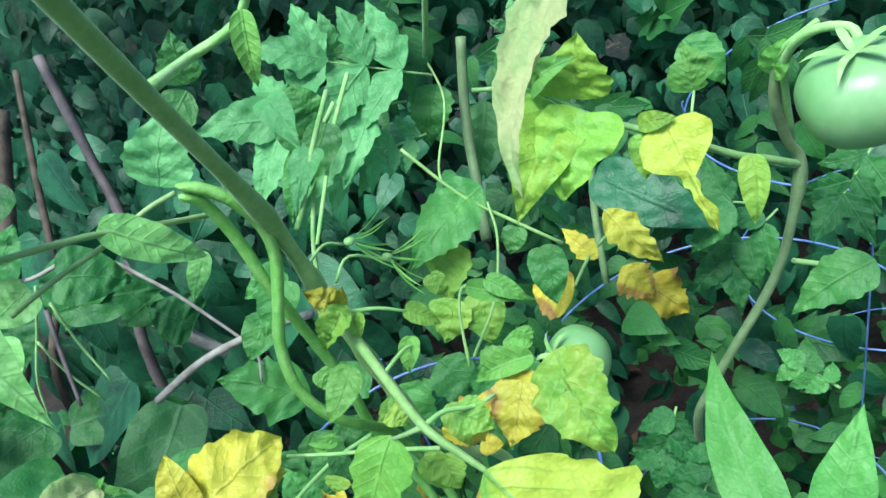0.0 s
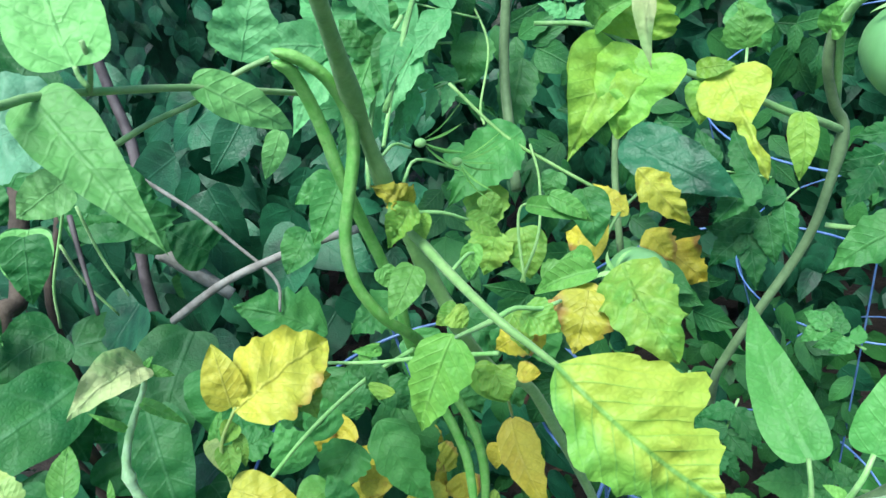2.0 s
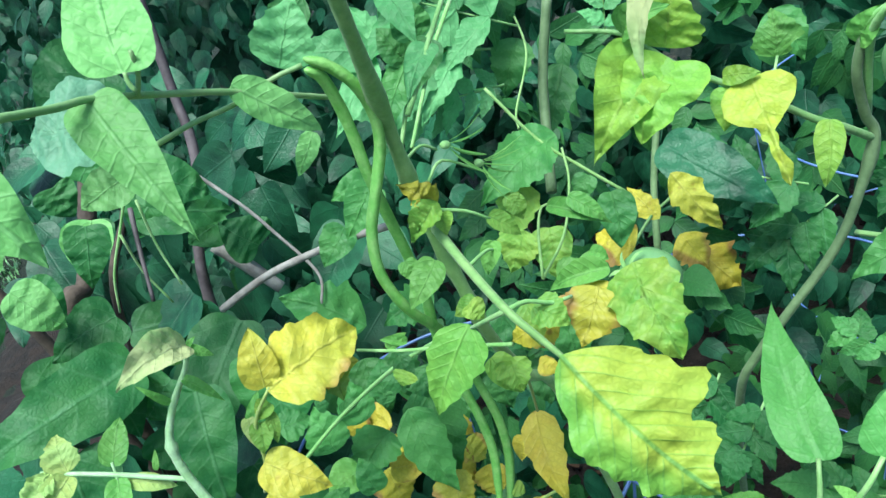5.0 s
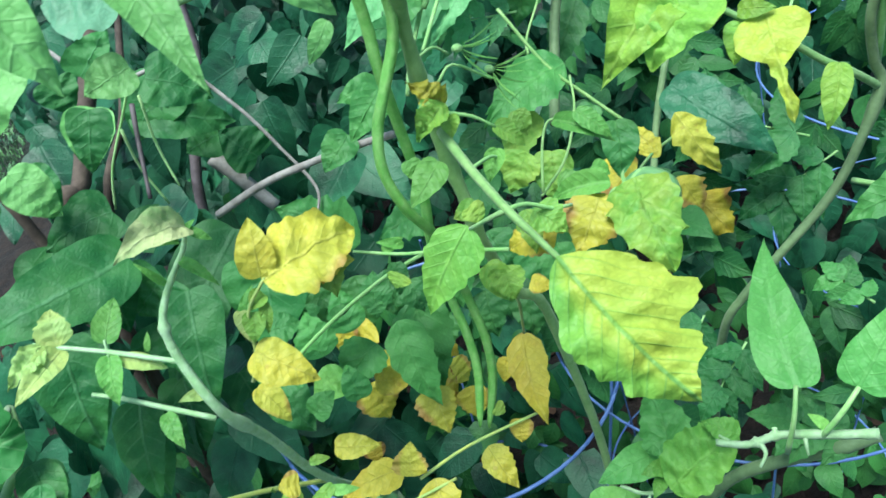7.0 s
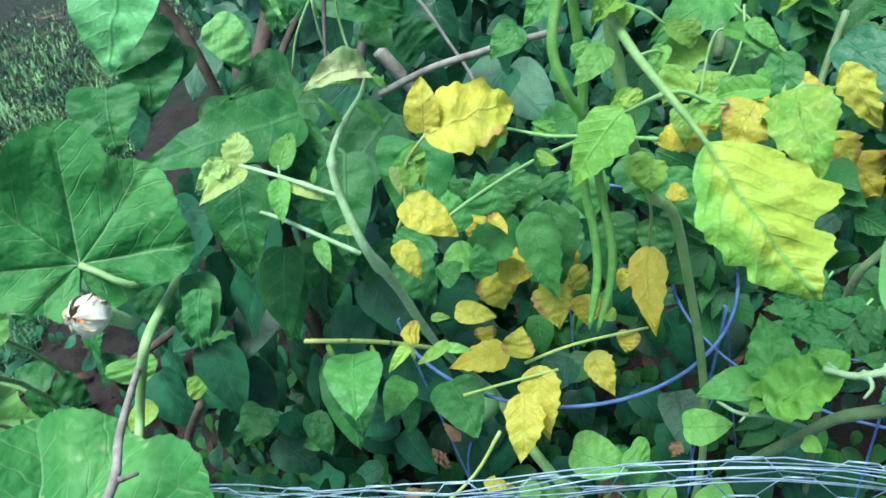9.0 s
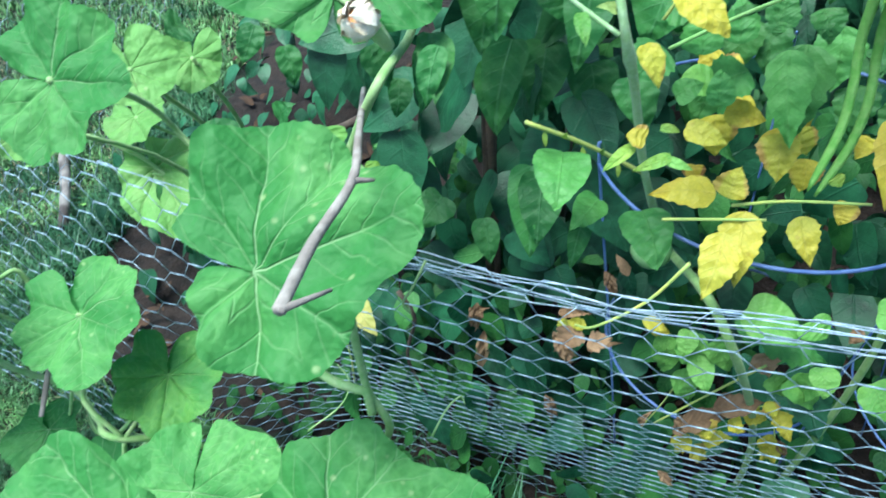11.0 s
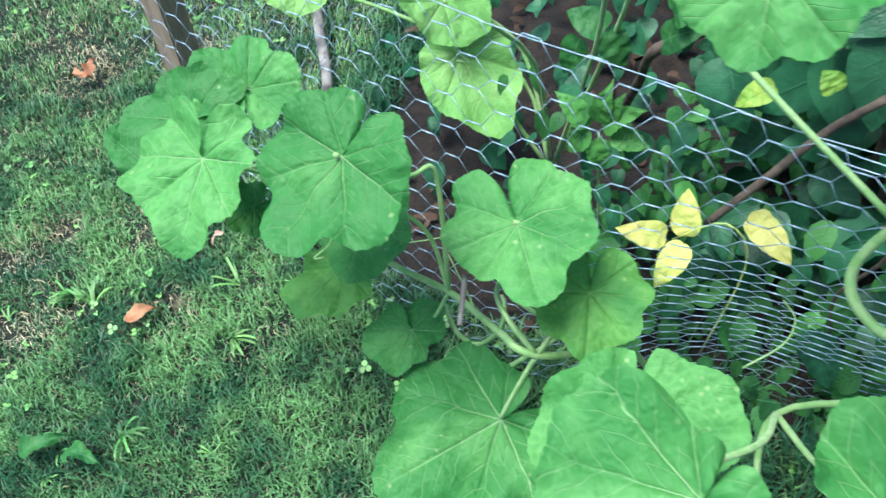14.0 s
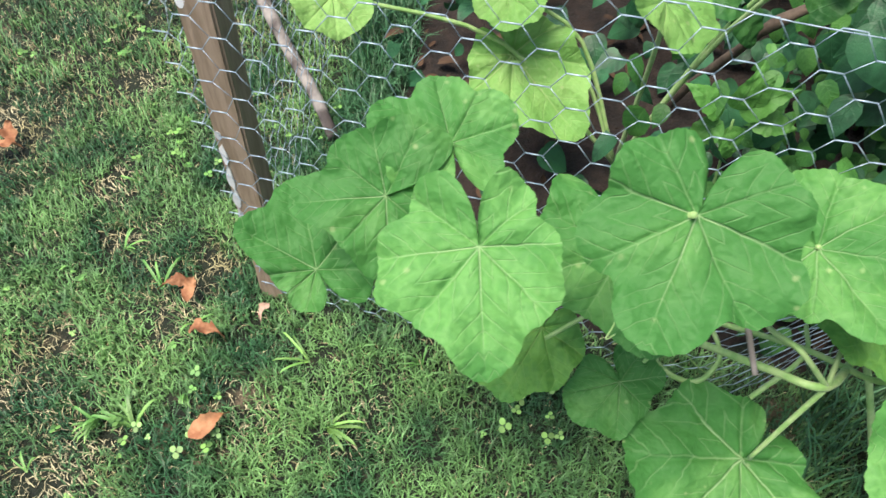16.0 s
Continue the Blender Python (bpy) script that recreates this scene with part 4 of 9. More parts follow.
leaf(tomato_a, (-0.181, 0.218, 0.949), (-0.209, 0.194, 0.906), 0.032, LEAF_FRESH, (0.225, -0.553, 0.802), shape='toothed', arch=0.08, fold=0.2)
leaf(tomato_a, (-0.093, 0.252, 0.947), (-0.076, 0.201, 0.925), 0.040, LEAF_MIX, (0.016, -0.604, 0.797), shape='ragged', arch=0.1, fold=0.25, crumple=0.22, nu=36, nv=5)
leaf(tomato_a, (-0.112, 0.237, 0.946), (-0.125, 0.213, 0.927), 0.034, LEAF_YELLOW, (0.082, -0.6, 0.795), shape='toothed', arch=0.08)
leaf(tomato_a, (-0.138, 0.242, 0.925), (-0.168, 0.239, 0.914), 0.026, LEAF_AMBER, (0.139, -0.591, 0.794), shape='toothed', arch=0.1)
leaf(tomato_a, (-0.106, 0.255, 0.943), (-0.142, 0.255, 0.934), 0.015, LEAF_PALE, (0.088, -0.63, 0.772), fold=0.8)
leaf(tomato_a, (-0.145, 0.219, 0.954), (-0.127, 0.213, 0.943), 0.020, LEAF_MIX, (0.119, -0.603, 0.789), shape='toothed')
leaf(tomato_a, (-0.17, 0.287, 0.97), (-0.153, 0.282, 0.956), 0.012, LEAF_MIX, (0.155, -0.672, 0.724), fold=0.5)
leaf(tomato_a, (-0.139, 0.308, 0.956), (-0.102, 0.298, 0.943), 0.012, LEAF_PALE, (0.077, -0.679, 0.73), arch=0.25, fold=0.6)
leaf(tomato_a, (-0.168, 0.271, 0.963), (-0.174, 0.259, 0.948), 0.012, LEAF_PALE, (0.174, -0.647, 0.742), fold=0.6)
leaf(tomato_a, (-0.197, 0.249, 0.972), (-0.212, 0.226, 0.958), 0.018, LEAF_PALE, (0.245, -0.622, 0.744))
leaf(tomato_a, (-0.181, 0.235, 0.907), (-0.167, 0.226, 0.885), 0.018, LEAF_MIX, (0.171, -0.553, 0.815))
leaf(tomato_a, (-0.18, 0.242, 0.946), (-0.193, 0.235, 0.942), 0.013, LEAF_MIX, (0.206, -0.606, 0.768))
leaf(tomato_a, (-0.116, 0.269, 0.946), (-0.106, 0.266, 0.941), 0.010, LEAF_PALE, (0.063, -0.647, 0.76), fold=0.6)
leaf(tomato_a, (-0.194, 0.274, 0.99), (-0.211, 0.273, 1.01), 0.019, LEAF_YELLOW, (0.242, -0.69, 0.682), shape='lobed', fold=0.7, arch=0.2, crumple=0.3)
leaf(tomato_a, (-0.192, 0.272, 0.995), (-0.208, 0.253, 0.983), 0.020, LEAF_MIX, (0.238, -0.671, 0.702), shape='lobed', fold=0.7, arch=0.2, crumple=0.3)
leaf(tomato_a, (-0.193, 0.272, 0.986), (-0.19, 0.262, 0.978), 0.012, LEAF_MIX, (0.219, -0.671, 0.709), fold=0.6)
stem(tomato_a, ((-0.195, 0.273, 0.989), (-0.18, 0.279, 0.981), (-0.169, 0.286, 0.968)), 0.0013, 0.0008, STEM_GREEN, name='leaf_stalk', per=3)
stem(tomato_a, ((-0.147, 0.275, 0.927), (-0.146, 0.294, 0.946), (-0.143, 0.307, 0.955), (-0.137, 0.309, 0.957)), 0.0010, 0.0007, STEM_DULL, name='leaf_stalk', per=4)
stem(tomato_a, ((-0.269, 0.255, 0.909), (-0.238, 0.249, 0.909), (-0.205, 0.237, 0.918), (-0.162, 0.22, 0.929)), 0.0010, 0.0013, STEM_GREEN, name='leaf_stalk')
stem(tomato_a, ((-0.355, 0.261, 0.802), (-0.315, 0.274, 0.832), (-0.266, 0.277, 0.867), (-0.221, 0.268, 0.897)), 0.0016, 0.0014, STEM_GREEN, name='leaf_stalk')
leaf(tomato_a, (-0.251, 0.271, 0.885), (-0.249, 0.257, 0.868), 0.014, LEAF_GREEN, (0.271, -0.548, 0.792))
leaf(tomato_a, (-0.315, 0.276, 0.834), (-0.296, 0.282, 0.843), 0.010, LEAF_GREEN, (0.323, -0.515, 0.794))
leaf(tomato_a, (-0.324, 0.276, 0.839), (-0.332, 0.278, 0.847), 0.009, LEAF_GREEN, (0.353, -0.508, 0.785))
leaf(tomato_a, (-0.236, 0.257, 0.909), (-0.252, 0.255, 0.915), 0.007, LEAF_PALE, (0.281, -0.573, 0.77), fold=0.6)
leaf(tomato_a, (-0.309, 0.21, 0.93), (-0.312, 0.228, 0.961), 0.023, LEAF_YELLOW, (0.411, -0.535, 0.738), arch=0.1)
leaf(tomato_a, (-0.308, 0.209, 0.928), (-0.26, 0.25, 0.932), 0.050, LEAF_YELLOW, (0.359, -0.546, 0.757), shape='ragged', arch=0.12, fold=0.1, nu=40, crumple=0.14)
leaf(tomato_a, (-0.291, 0.225, 0.927), (-0.261, 0.237, 0.917), 0.034, LEAF_YELLOW, (0.343, -0.544, 0.766), shape='toothed', arch=0.1)
leaf(tomato_a, (-0.28, 0.234, 0.926), (-0.269, 0.215, 0.907), 0.024, LEAF_MIX, (0.34, -0.533, 0.775), shape='toothed')
stem(tomato_a, ((-0.329, 0.185, 0.868), (-0.323, 0.192, 0.885), (-0.32, 0.199, 0.912), (-0.307, 0.211, 0.929)), 0.0013, 0.0010, STEM_YELLOW, name='leaf_stalk', per=4)
leaf(tomato_a, (-0.32, 0.188, 0.891), (-0.283, 0.184, 0.87), 0.028, LEAF_YELLOW, (0.373, -0.45, 0.812), arch=0.1)
leaf(tomato_a, (-0.312, 0.21, 0.917), (-0.319, 0.201, 0.913), 0.012, LEAF_MIX, (0.405, -0.493, 0.77), fold=0.5)
leaf(tomato_a, (-0.319, 0.202, 0.91), (-0.318, 0.189, 0.897), 0.014, LEAF_MIX, (0.405, -0.472, 0.783), fold=0.3)
leaf(tomato_a, (-0.313, 0.207, 0.913), (-0.311, 0.196, 0.897), 0.008, LEAF_MIX, (0.395, -0.482, 0.782), fold=0.3)
leaf(tomato_a, (-0.356, 0.218, 0.826), (-0.335, 0.208, 0.802), 0.019, LEAF_YELLOW, (0.379, -0.421, 0.824), arch=0.08)
stem(tomato_a, ((-0.19, 0.273, 0.89), (-0.183, 0.3, 0.826), (-0.187, 0.315, 0.771)), 0.0015, 0.0010, STEM_YELLOW, name='leaf_stalk', per=4)
leaf(tomato_a, (-0.189, 0.315, 0.772), (-0.172, 0.266, 0.721), 0.031, LEAF_AMBER, (0.134, -0.487, 0.863), shape='toothed', arch=0.05)
leaf(tomato_a, (-0.206, 0.32, 0.74), (-0.209, 0.305, 0.728), 0.016, LEAF_AMBER, (0.163, -0.493, 0.855))
leaf(tomato_a, (-0.167, 0.284, 0.85), (-0.153, 0.283, 0.845), 0.014, LEAF_AMBER, (0.127, -0.561, 0.818))
leaf(tomato_a, (-0.352, 0.35, 0.761), (-0.354, 0.336, 0.733), 0.024, LEAF_AMBER, (0.321, -0.497, 0.807), shape='toothed')
leaf(tomato_a, (-0.324, 0.353, 0.748), (-0.348, 0.344, 0.737), 0.030, LEAF_AMBER, (0.3, -0.502, 0.811), shape='toothed')
leaf(tomato_a, (-0.31, 0.342, 0.73), (-0.321, 0.331, 0.711), 0.025, LEAF_AMBER, (0.275, -0.485, 0.83), shape='toothed')
leaf(tomato_a, (-0.286, 0.33, 0.709), (-0.258, 0.324, 0.68), 0.035, LEAF_AMBER, (0.223, -0.47, 0.854), shape='toothed')
leaf(tomato_a, (-0.329, 0.317, 0.718), (-0.316, 0.303, 0.687), 0.040, LEAF_AMBER, (0.281, -0.452, 0.846), shape='toothed')
leaf(tomato_a, (-0.277, 0.356, 0.728), (-0.258, 0.357, 0.706), 0.020, LEAF_AMBER, (0.219, -0.507, 0.834), shape='toothed')
leaf(tomato_a, (-0.248, 0.331, 0.695), (-0.243, 0.317, 0.669), 0.030, LEAF_AMBER, (0.192, -0.465, 0.864), shape='toothed')
leaf(tomato_a, (-0.265, 0.344, 0.712), (-0.25, 0.341, 0.691), 0.028, LEAF_YELLOW, (0.207, -0.489, 0.848), shape='toothed')
leaf(tomato_a, (-0.274, 0.335, 0.794), (-0.258, 0.298, 0.725), 0.050, LEAF_GREEN, (0.237, -0.503, 0.831), shape='toothed')
leaf(tomato_a, (-0.307, 0.311, 0.772), (-0.331, 0.275, 0.755), 0.040, LEAF_GREEN, (0.303, -0.474, 0.827), shape='toothed')
leaf(tomato_a, (-0.317, 0.266, 0.782), (-0.339, 0.246, 0.778), 0.028, LEAF_PALE, (0.33, -0.448, 0.831))
leaf(tomato_a, (-0.29, 0.3, 0.827), (-0.288, 0.292, 0.817), 0.016, LEAF_GREEN, (0.291, -0.523, 0.801))
leaf(tomato_a, (-0.333, 0.273, 0.797), (-0.346, 0.294, 0.826), 0.034, LEAF_GREEN, (0.349, -0.49, 0.799), shape='toothed')
leaf(tomato_a, (-0.313, 0.293, 0.803), (-0.326, 0.314, 0.832), 0.030, LEAF_GREEN, (0.323, -0.518, 0.792), shape='toothed')
leaf(tomato_a, (-0.289, 0.296, 0.822), (-0.29, 0.315, 0.844), 0.026, LEAF_GREEN, (0.293, -0.538, 0.79), shape='toothed')
leaf(tomato_a, (-0.364, 0.276, 0.791), (-0.376, 0.245, 0.773), 0.040, LEAF_GREEN, (0.374, -0.442, 0.815), shape='toothed')
leaf(tomato_a, (-0.261, 0.3, 0.843), (-0.248, 0.288, 0.824), 0.026, LEAF_GREEN, (0.253, -0.539, 0.803), shape='toothed')
leaf(tomato_a, (-0.369, 0.275, 0.824), (-0.347, 0.288, 0.82), 0.026, LEAF_GREEN, (0.374, -0.489, 0.788), shape='toothed')
leaf(tomato_a, (-0.214, 0.25, 0.974), (-0.209, 0.244, 0.962), 0.012, LEAF_PALE, (0.257, -0.631, 0.732), shape='ovate')
leaf(tomato_a, (-0.248, 0.252, 0.909), (-0.236, 0.261, 0.913), 0.008, LEAF_PALE, (0.277, -0.573, 0.772), shape='ovate')
leaf(tomato_a, (-0.171, 0.236, 0.904), (-0.165, 0.223, 0.889), 0.022, LEAF_MIX, (0.161, -0.554, 0.817), shape='toothed')
leaf(tomato_a, (-0.182, 0.232, 0.951), (-0.175, 0.228, 0.943), 0.014, LEAF_MIX, (0.195, -0.605, 0.772), shape='ovate')
leaf(tomato_a, (-0.235, 0.238, 0.902), (-0.239, 0.231, 0.897), 0.016, LEAF_MIX, (0.272, -0.543, 0.795), shape='toothed')
leaf(tomato_a, (-0.152, 0.235, 0.944), (-0.147, 0.22, 0.924), 0.016, LEAF_MIX, (0.139, -0.595, 0.792), shape='toothed')
leaf(tomato_a, (-0.14, 0.236, 0.941), (-0.132, 0.228, 0.931), 0.020, LEAF_YELLOW, (0.113, -0.604, 0.789), shape='toothed')
leaf(tomato_a, (-0.122, 0.25, 0.939), (-0.115, 0.232, 0.917), 0.030, LEAF_YELLOW, (0.078, -0.606, 0.792), shape='toothed')
leaf(tomato_a, (-0.124, 0.299, 0.966), (-0.104, 0.291, 0.95), 0.012, LEAF_PALE, (0.067, -0.684, 0.726), shape='ovate')
leaf(tomato_a, (-0.165, 0.336, 0.951), (-0.159, 0.328, 0.936), 0.014, LEAF_MIX, (0.14, -0.686, 0.714), shape='ovate')
leaf(tomato_a, (-0.119, 0.293, 0.929), (-0.114, 0.285, 0.917), 0.020, LEAF_PALE, (0.068, -0.643, 0.763), shape='toothed')
leaf(tomato_a, (-0.136, 0.261, 0.94), (-0.114, 0.264, 0.94), 0.016, LEAF_PALE, (0.089, -0.638, 0.765), shape='toothed')
calyx(tomato_a, (-0.185, 0.300, 1.014), (0.8, 0.1, -0.1), 0.025)
calyx(tomato_a, (-0.168, 0.295, 1.001), (0.8, -0.1, -0.2), 0.023)
stem(tomato_a, ((-0.206, 0.28, 1.018), (-0.199, 0.299, 1.017), (-0.193, 0.308, 1.008)), 0.0010, 0.0008, STEM_GREEN, name='flower_stalk', per=4)
stem(tomato_a, ((-0.197, 0.285, 1.001), (-0.19, 0.301, 1.004), (-0.17, 0.305, 0.99)), 0.0010, 0.0008, STEM_GREEN, name='flower_stalk', per=4)
stem(tomato_a, ((-0.187, 0.431, 1.053), (-0.197, 0.392, 1.039), (-0.202, 0.365, 1.028), (-0.208, 0.311, 1.011)), 0.0016, 0.0012, STEM_GREEN, name='side_stem')
leaf(tomato_a, (-0.194, 0.375, 1.05), (-0.214, 0.354, 1.024), 0.023, LEAF_GREEN, (0.221, -0.778, 0.588))
leaf(tomato_a, (-0.201, 0.375, 1.054), (-0.206, 0.38, 1.078), 0.026, LEAF_GREEN, (0.222, -0.808, 0.546))
leaf(tomato_a, (-0.249, 0.328, 0.982), (-0.269, 0.305, 0.959), 0.026, LEAF_GREEN, (0.303, -0.669, 0.679), shape='heart')
leaf(tomato_a, (-0.152, 0.46, 0.919), (-0.206, 0.414, 0.899), 0.045, LEAF_GREEN, (0.139, -0.71, 0.69), shape='toothed')
leaf(tomato_a, (-0.341, 0.416, 0.794), (-0.407, 0.414, 0.843), 0.060, LEAF_GREEN, (0.347, -0.584, 0.734), shape='lobed')
leaf(tomato_a, (-0.252, 0.371, 0.856), (-0.291, 0.347, 0.849), 0.035, LEAF_GREEN, (0.263, -0.599, 0.756), shape='lobed')
leaf(tomato_a, (-0.176, 0.443, 0.895), (-0.192, 0.415, 0.857), 0.035, LEAF_MIX, (0.142, -0.68, 0.719), shape='toothed')
leaf(tomato_a, (-0.124, 0.446, 0.889), (-0.135, 0.435, 0.874), 0.020, LEAF_GREEN, (0.07, -0.696, 0.714))
leaf(tomato_a, (-0.107, 0.405, 0.896), (-0.106, 0.381, 0.861), 0.028, LEAF_GREEN, (0.042, -0.671, 0.74))
leaf(tomato_a, (-0.152, 0.375, 0.894), (-0.153, 0.353, 0.865), 0.030, LEAF_MIX, (0.11, -0.65, 0.752))
leaf(tomato_a, (-0.17, 0.373, 0.897), (-0.184, 0.354, 0.875), 0.032, LEAF_MIX, (0.145, -0.651, 0.745), shape='toothed')
stem(tomato_a, ((-0.141, 0.626, 0.976), (-0.157, 0.591, 0.917), (-0.162, 0.547, 0.871), (-0.164, 0.507, 0.841)), 0.0046, 0.0048, STEM_OLD, name='side_stem')
stem(tomato_a, ((-0.19, 0.476, 0.966), (-0.158, 0.46, 0.922), (-0.127, 0.449, 0.895), (-0.094, 0.436, 0.87)), 0.0014, 0.0014, STEM_DULL, name='side_stem')
stem(tomato_a, ((-0.14, 0.457, 0.911), (-0.137, 0.427, 0.898), (-0.141, 0.364, 0.895), (-0.153, 0.306, 0.903)), 0.0010, 0.0010, STEM_DULL, name='side_stem')
stem(tomato_a, ((-0.171, 0.593, 0.984), (-0.163, 0.562, 0.953), (-0.175, 0.506, 0.928), (-0.173, 0.481, 0.923)), 0.0010, 0.0010, STEM_DULL, name='side_stem')
tomato_shoot = thing("tomato_shoot", (-0.22, 0.3, 0.08), "pale tomato side shoot with small yellow leaflets", "plant", "tomato plants")
stem(tomato_shoot, ((-0.336, 0.205, 0.975), (-0.341, 0.201, 0.962), (-0.350, 0.194, 0.950), (-0.358, 0.186, 0.937), (-0.362, 0.179, 0.923), (-0.359, 0.173, 0.901), (-0.346, 0.167, 0.862), (-0.347, 0.192, 0.806), (-0.349, 0.234, 0.698), (-0.361, 0.335, 0.528)), 0.0013, 0.0040, STEM_PALE, name='main_stem', bumps=0.09, knots=(0.45, 0.72))
stem(tomato_shoot, ((-0.361, 0.335, 0.528), (-0.246, 0.197, 0.607), (-0.21, 0.32, 0.3), (-0.22, 0.32, 0.08)), 0.0046, 0.0040, STEM_DULL, name='lower_stem')
leaf(tomato_shoot, (-0.335, 0.204, 0.974), (-0.358, 0.168, 0.981), 0.023, LEAF_WILT, (0.383, -0.531, 0.756), shape='ovate', fold=0.6, arch=0.3, crumple=0.15, nu=36, nv=5)
leaf(tomato_shoot, (-0.340, 0.199, 0.968), (-0.356, 0.180, 0.978), 0.007, LEAF_PALE, (0.387, -0.519, 0.762), shape='ovate', fold=0.6, arch=0.2)
leaf(tomato_shoot, (-0.335, 0.204, 0.973), (-0.324, 0.206, 0.963), 0.006, LEAF_PALE, (0.382, -0.530, 0.757), shape='ovate', fold=0.5)
leaf(tomato_shoot, (-0.336, 0.202, 0.973), (-0.331, 0.209, 0.976), 0.004, LEAF_PALE, (0.384, -0.527, 0.758), shape='ovate', fold=0.5)
leaf(tomato_shoot, (-0.354, 0.189, 0.947), (-0.361, 0.183, 0.968), 0.005, LEAF_PALE, (0.395, -0.488, 0.778), shape='ovate', fold=0.7)
leaf(tomato_shoot, (-0.345, 0.198, 0.956), (-0.324, 0.193, 0.940), 0.007, LEAF_PALE, (0.386, -0.507, 0.770), shape='ovate', fold=0.7, arch=0.25)
leaf(tomato_shoot, (-0.433, 0.163, 0.929), (-0.440, 0.133, 0.924), 0.018, LEAF_CREAM, (0.472, -0.416, 0.777), shape='lobed', fold=0.5, crumple=0.25, arch=0.15)
leaf(tomato_shoot, (-0.426, 0.166, 0.924), (-0.436, 0.184, 0.939), 0.021, LEAF_CREAM, (0.462, -0.420, 0.781), shape='toothed', fold=0.25, arch=0.15)
leaf(tomato_shoot, (-0.426, 0.165, 0.922), (-0.430, 0.124, 0.922), 0.018, LEAF_CREAM, (0.462, -0.417, 0.783), shape='ovate', fold=0.4)
leaf(tomato_shoot, (-0.401, 0.172, 0.919), (-0.402, 0.198, 0.933), 0.017, LEAF_PALE, (0.434, -0.433, 0.790), shape='ovate', fold=0.2)
leaf(tomato_shoot, (-0.399, 0.168, 0.913), (-0.389, 0.145, 0.895), 0.015, LEAF_PALE, (0.430, -0.426, 0.796), shape='ovate', fold=0.3)
leaf(tomato_shoot, (-0.396, 0.168, 0.909), (-0.370, 0.173, 0.896), 0.011, LEAF_CREAM, (0.424, -0.425, 0.800), shape='lance', fold=0.5)
leaf(tomato_shoot, (-0.382, 0.178, 0.905), (-0.382, 0.186, 0.914), 0.004, LEAF_PALE, (0.405, -0.437, 0.803), shape='ovate')
leaf(tomato_shoot, (-0.374, 0.156, 0.874), (-0.359, 0.140, 0.862), 0.011, LEAF_PALE, (0.387, -0.400, 0.831), shape='ovate', fold=0.2)
leaf(tomato_shoot, (-0.353, 0.173, 0.872), (-0.365, 0.161, 0.879), 0.009, LEAF_CREAM, (0.359, -0.422, 0.832), shape='ovate', fold=0.3)
leaf(tomato_shoot, (-0.343, 0.223, 0.885), (-0.338, 0.239, 0.901), 0.009, LEAF_PALE, (0.337, -0.478, 0.811), shape='ovate')
leaf(tomato_shoot, (-0.346, 0.226, 0.891), (-0.336, 0.209, 0.879), 0.010, LEAF_CREAM, (0.342, -0.484, 0.806), shape='ovate')
stem(tomato_shoot, ((-0.440, 0.163, 0.929), (-0.426, 0.166, 0.923), (-0.400, 0.169, 0.915), (-0.377, 0.171, 0.907), (-0.358, 0.173, 0.900)), 0.0013, 0.0016, STEM_PALE, name='leaf_stalk', per=4)
stem(tomato_shoot, ((-0.413, 0.154, 0.895), (-0.398, 0.156, 0.889), (-0.372, 0.159, 0.875), (-0.347, 0.161, 0.863)), 0.0012, 0.0018, STEM_PALE, name='leaf_stalk', per=4)
stem(tomato_shoot, ((-0.401, 0.173, 0.921), (-0.400, 0.170, 0.916), (-0.399, 0.167, 0.912)), 0.0008, 0.0008, STEM_PALE, name='leaf_stalk', per=3)
stem(tomato_shoot, ((-0.372, 0.159, 0.875), (-0.374, 0.155, 0.872)), 0.0006, 0.0006, STEM_PALE, name='leaf_stalk', per=2)
stem(tomato_shoot, ((-0.412, 0.148, 0.778), (-0.381, 0.191, 0.742), (-0.349, 0.234, 0.698)), 0.0018, 0.0020, STEM_YELLOW, name='bare_stalk', per=4)
leaf(tomato_shoot, (-0.403, 0.161, 0.766), (-0.399, 0.157, 0.754), 0.004, LEAF_MIX, (0.385, -0.498, 0.777), shape='lance', nu=6, nv=2)
leaf(tomato_shoot, (-0.393, 0.174, 0.754), (-0.389, 0.17, 0.764), 0.004, LEAF_MIX, (0.37, -0.512, 0.775), shape='lance', nu=6, nv=2)
leaf(tomato_shoot, (-0.384, 0.187, 0.742), (-0.38, 0.183, 0.73), 0.004, LEAF_MIX, (0.346, -0.511, 0.787), shape='lance', nu=6, nv=2)
leaf(tomato_shoot, (-0.374, 0.2, 0.73), (-0.37, 0.196, 0.74), 0.004, LEAF_MIX, (0.331, -0.524, 0.785), shape='lance', nu=6, nv=2)
leaf(tomato_shoot, (-0.365, 0.212, 0.718), (-0.361, 0.208, 0.706), 0.004, LEAF_MIX, (0.308, -0.522, 0.795), shape='lance', nu=6, nv=2)
leaf(tomato_shoot, (-0.324, 0.17, 0.784), (-0.337, 0.165, 0.786), 0.018, LEAF_YELLOW, (0.313, -0.546, 0.777), shape='ovate')
leaf(tomato_shoot, (-0.309, 0.203, 0.78), (-0.279, 0.21, 0.773), 0.018, LEAF_YELLOW, (0.252, -0.582, 0.773), shape='ovate')
leaf(tomato_shoot, (-0.332, 0.171, 0.774), (-0.345, 0.149, 0.759), 0.010, LEAF_MIX, (0.317, -0.524, 0.791), shape='ovate')
leaf(tomato_shoot, (-0.307, 0.18, 0.769), (-0.327, 0.161, 0.76), 0.010, LEAF_MIX, (0.286, -0.537, 0.793), shape='ovate')
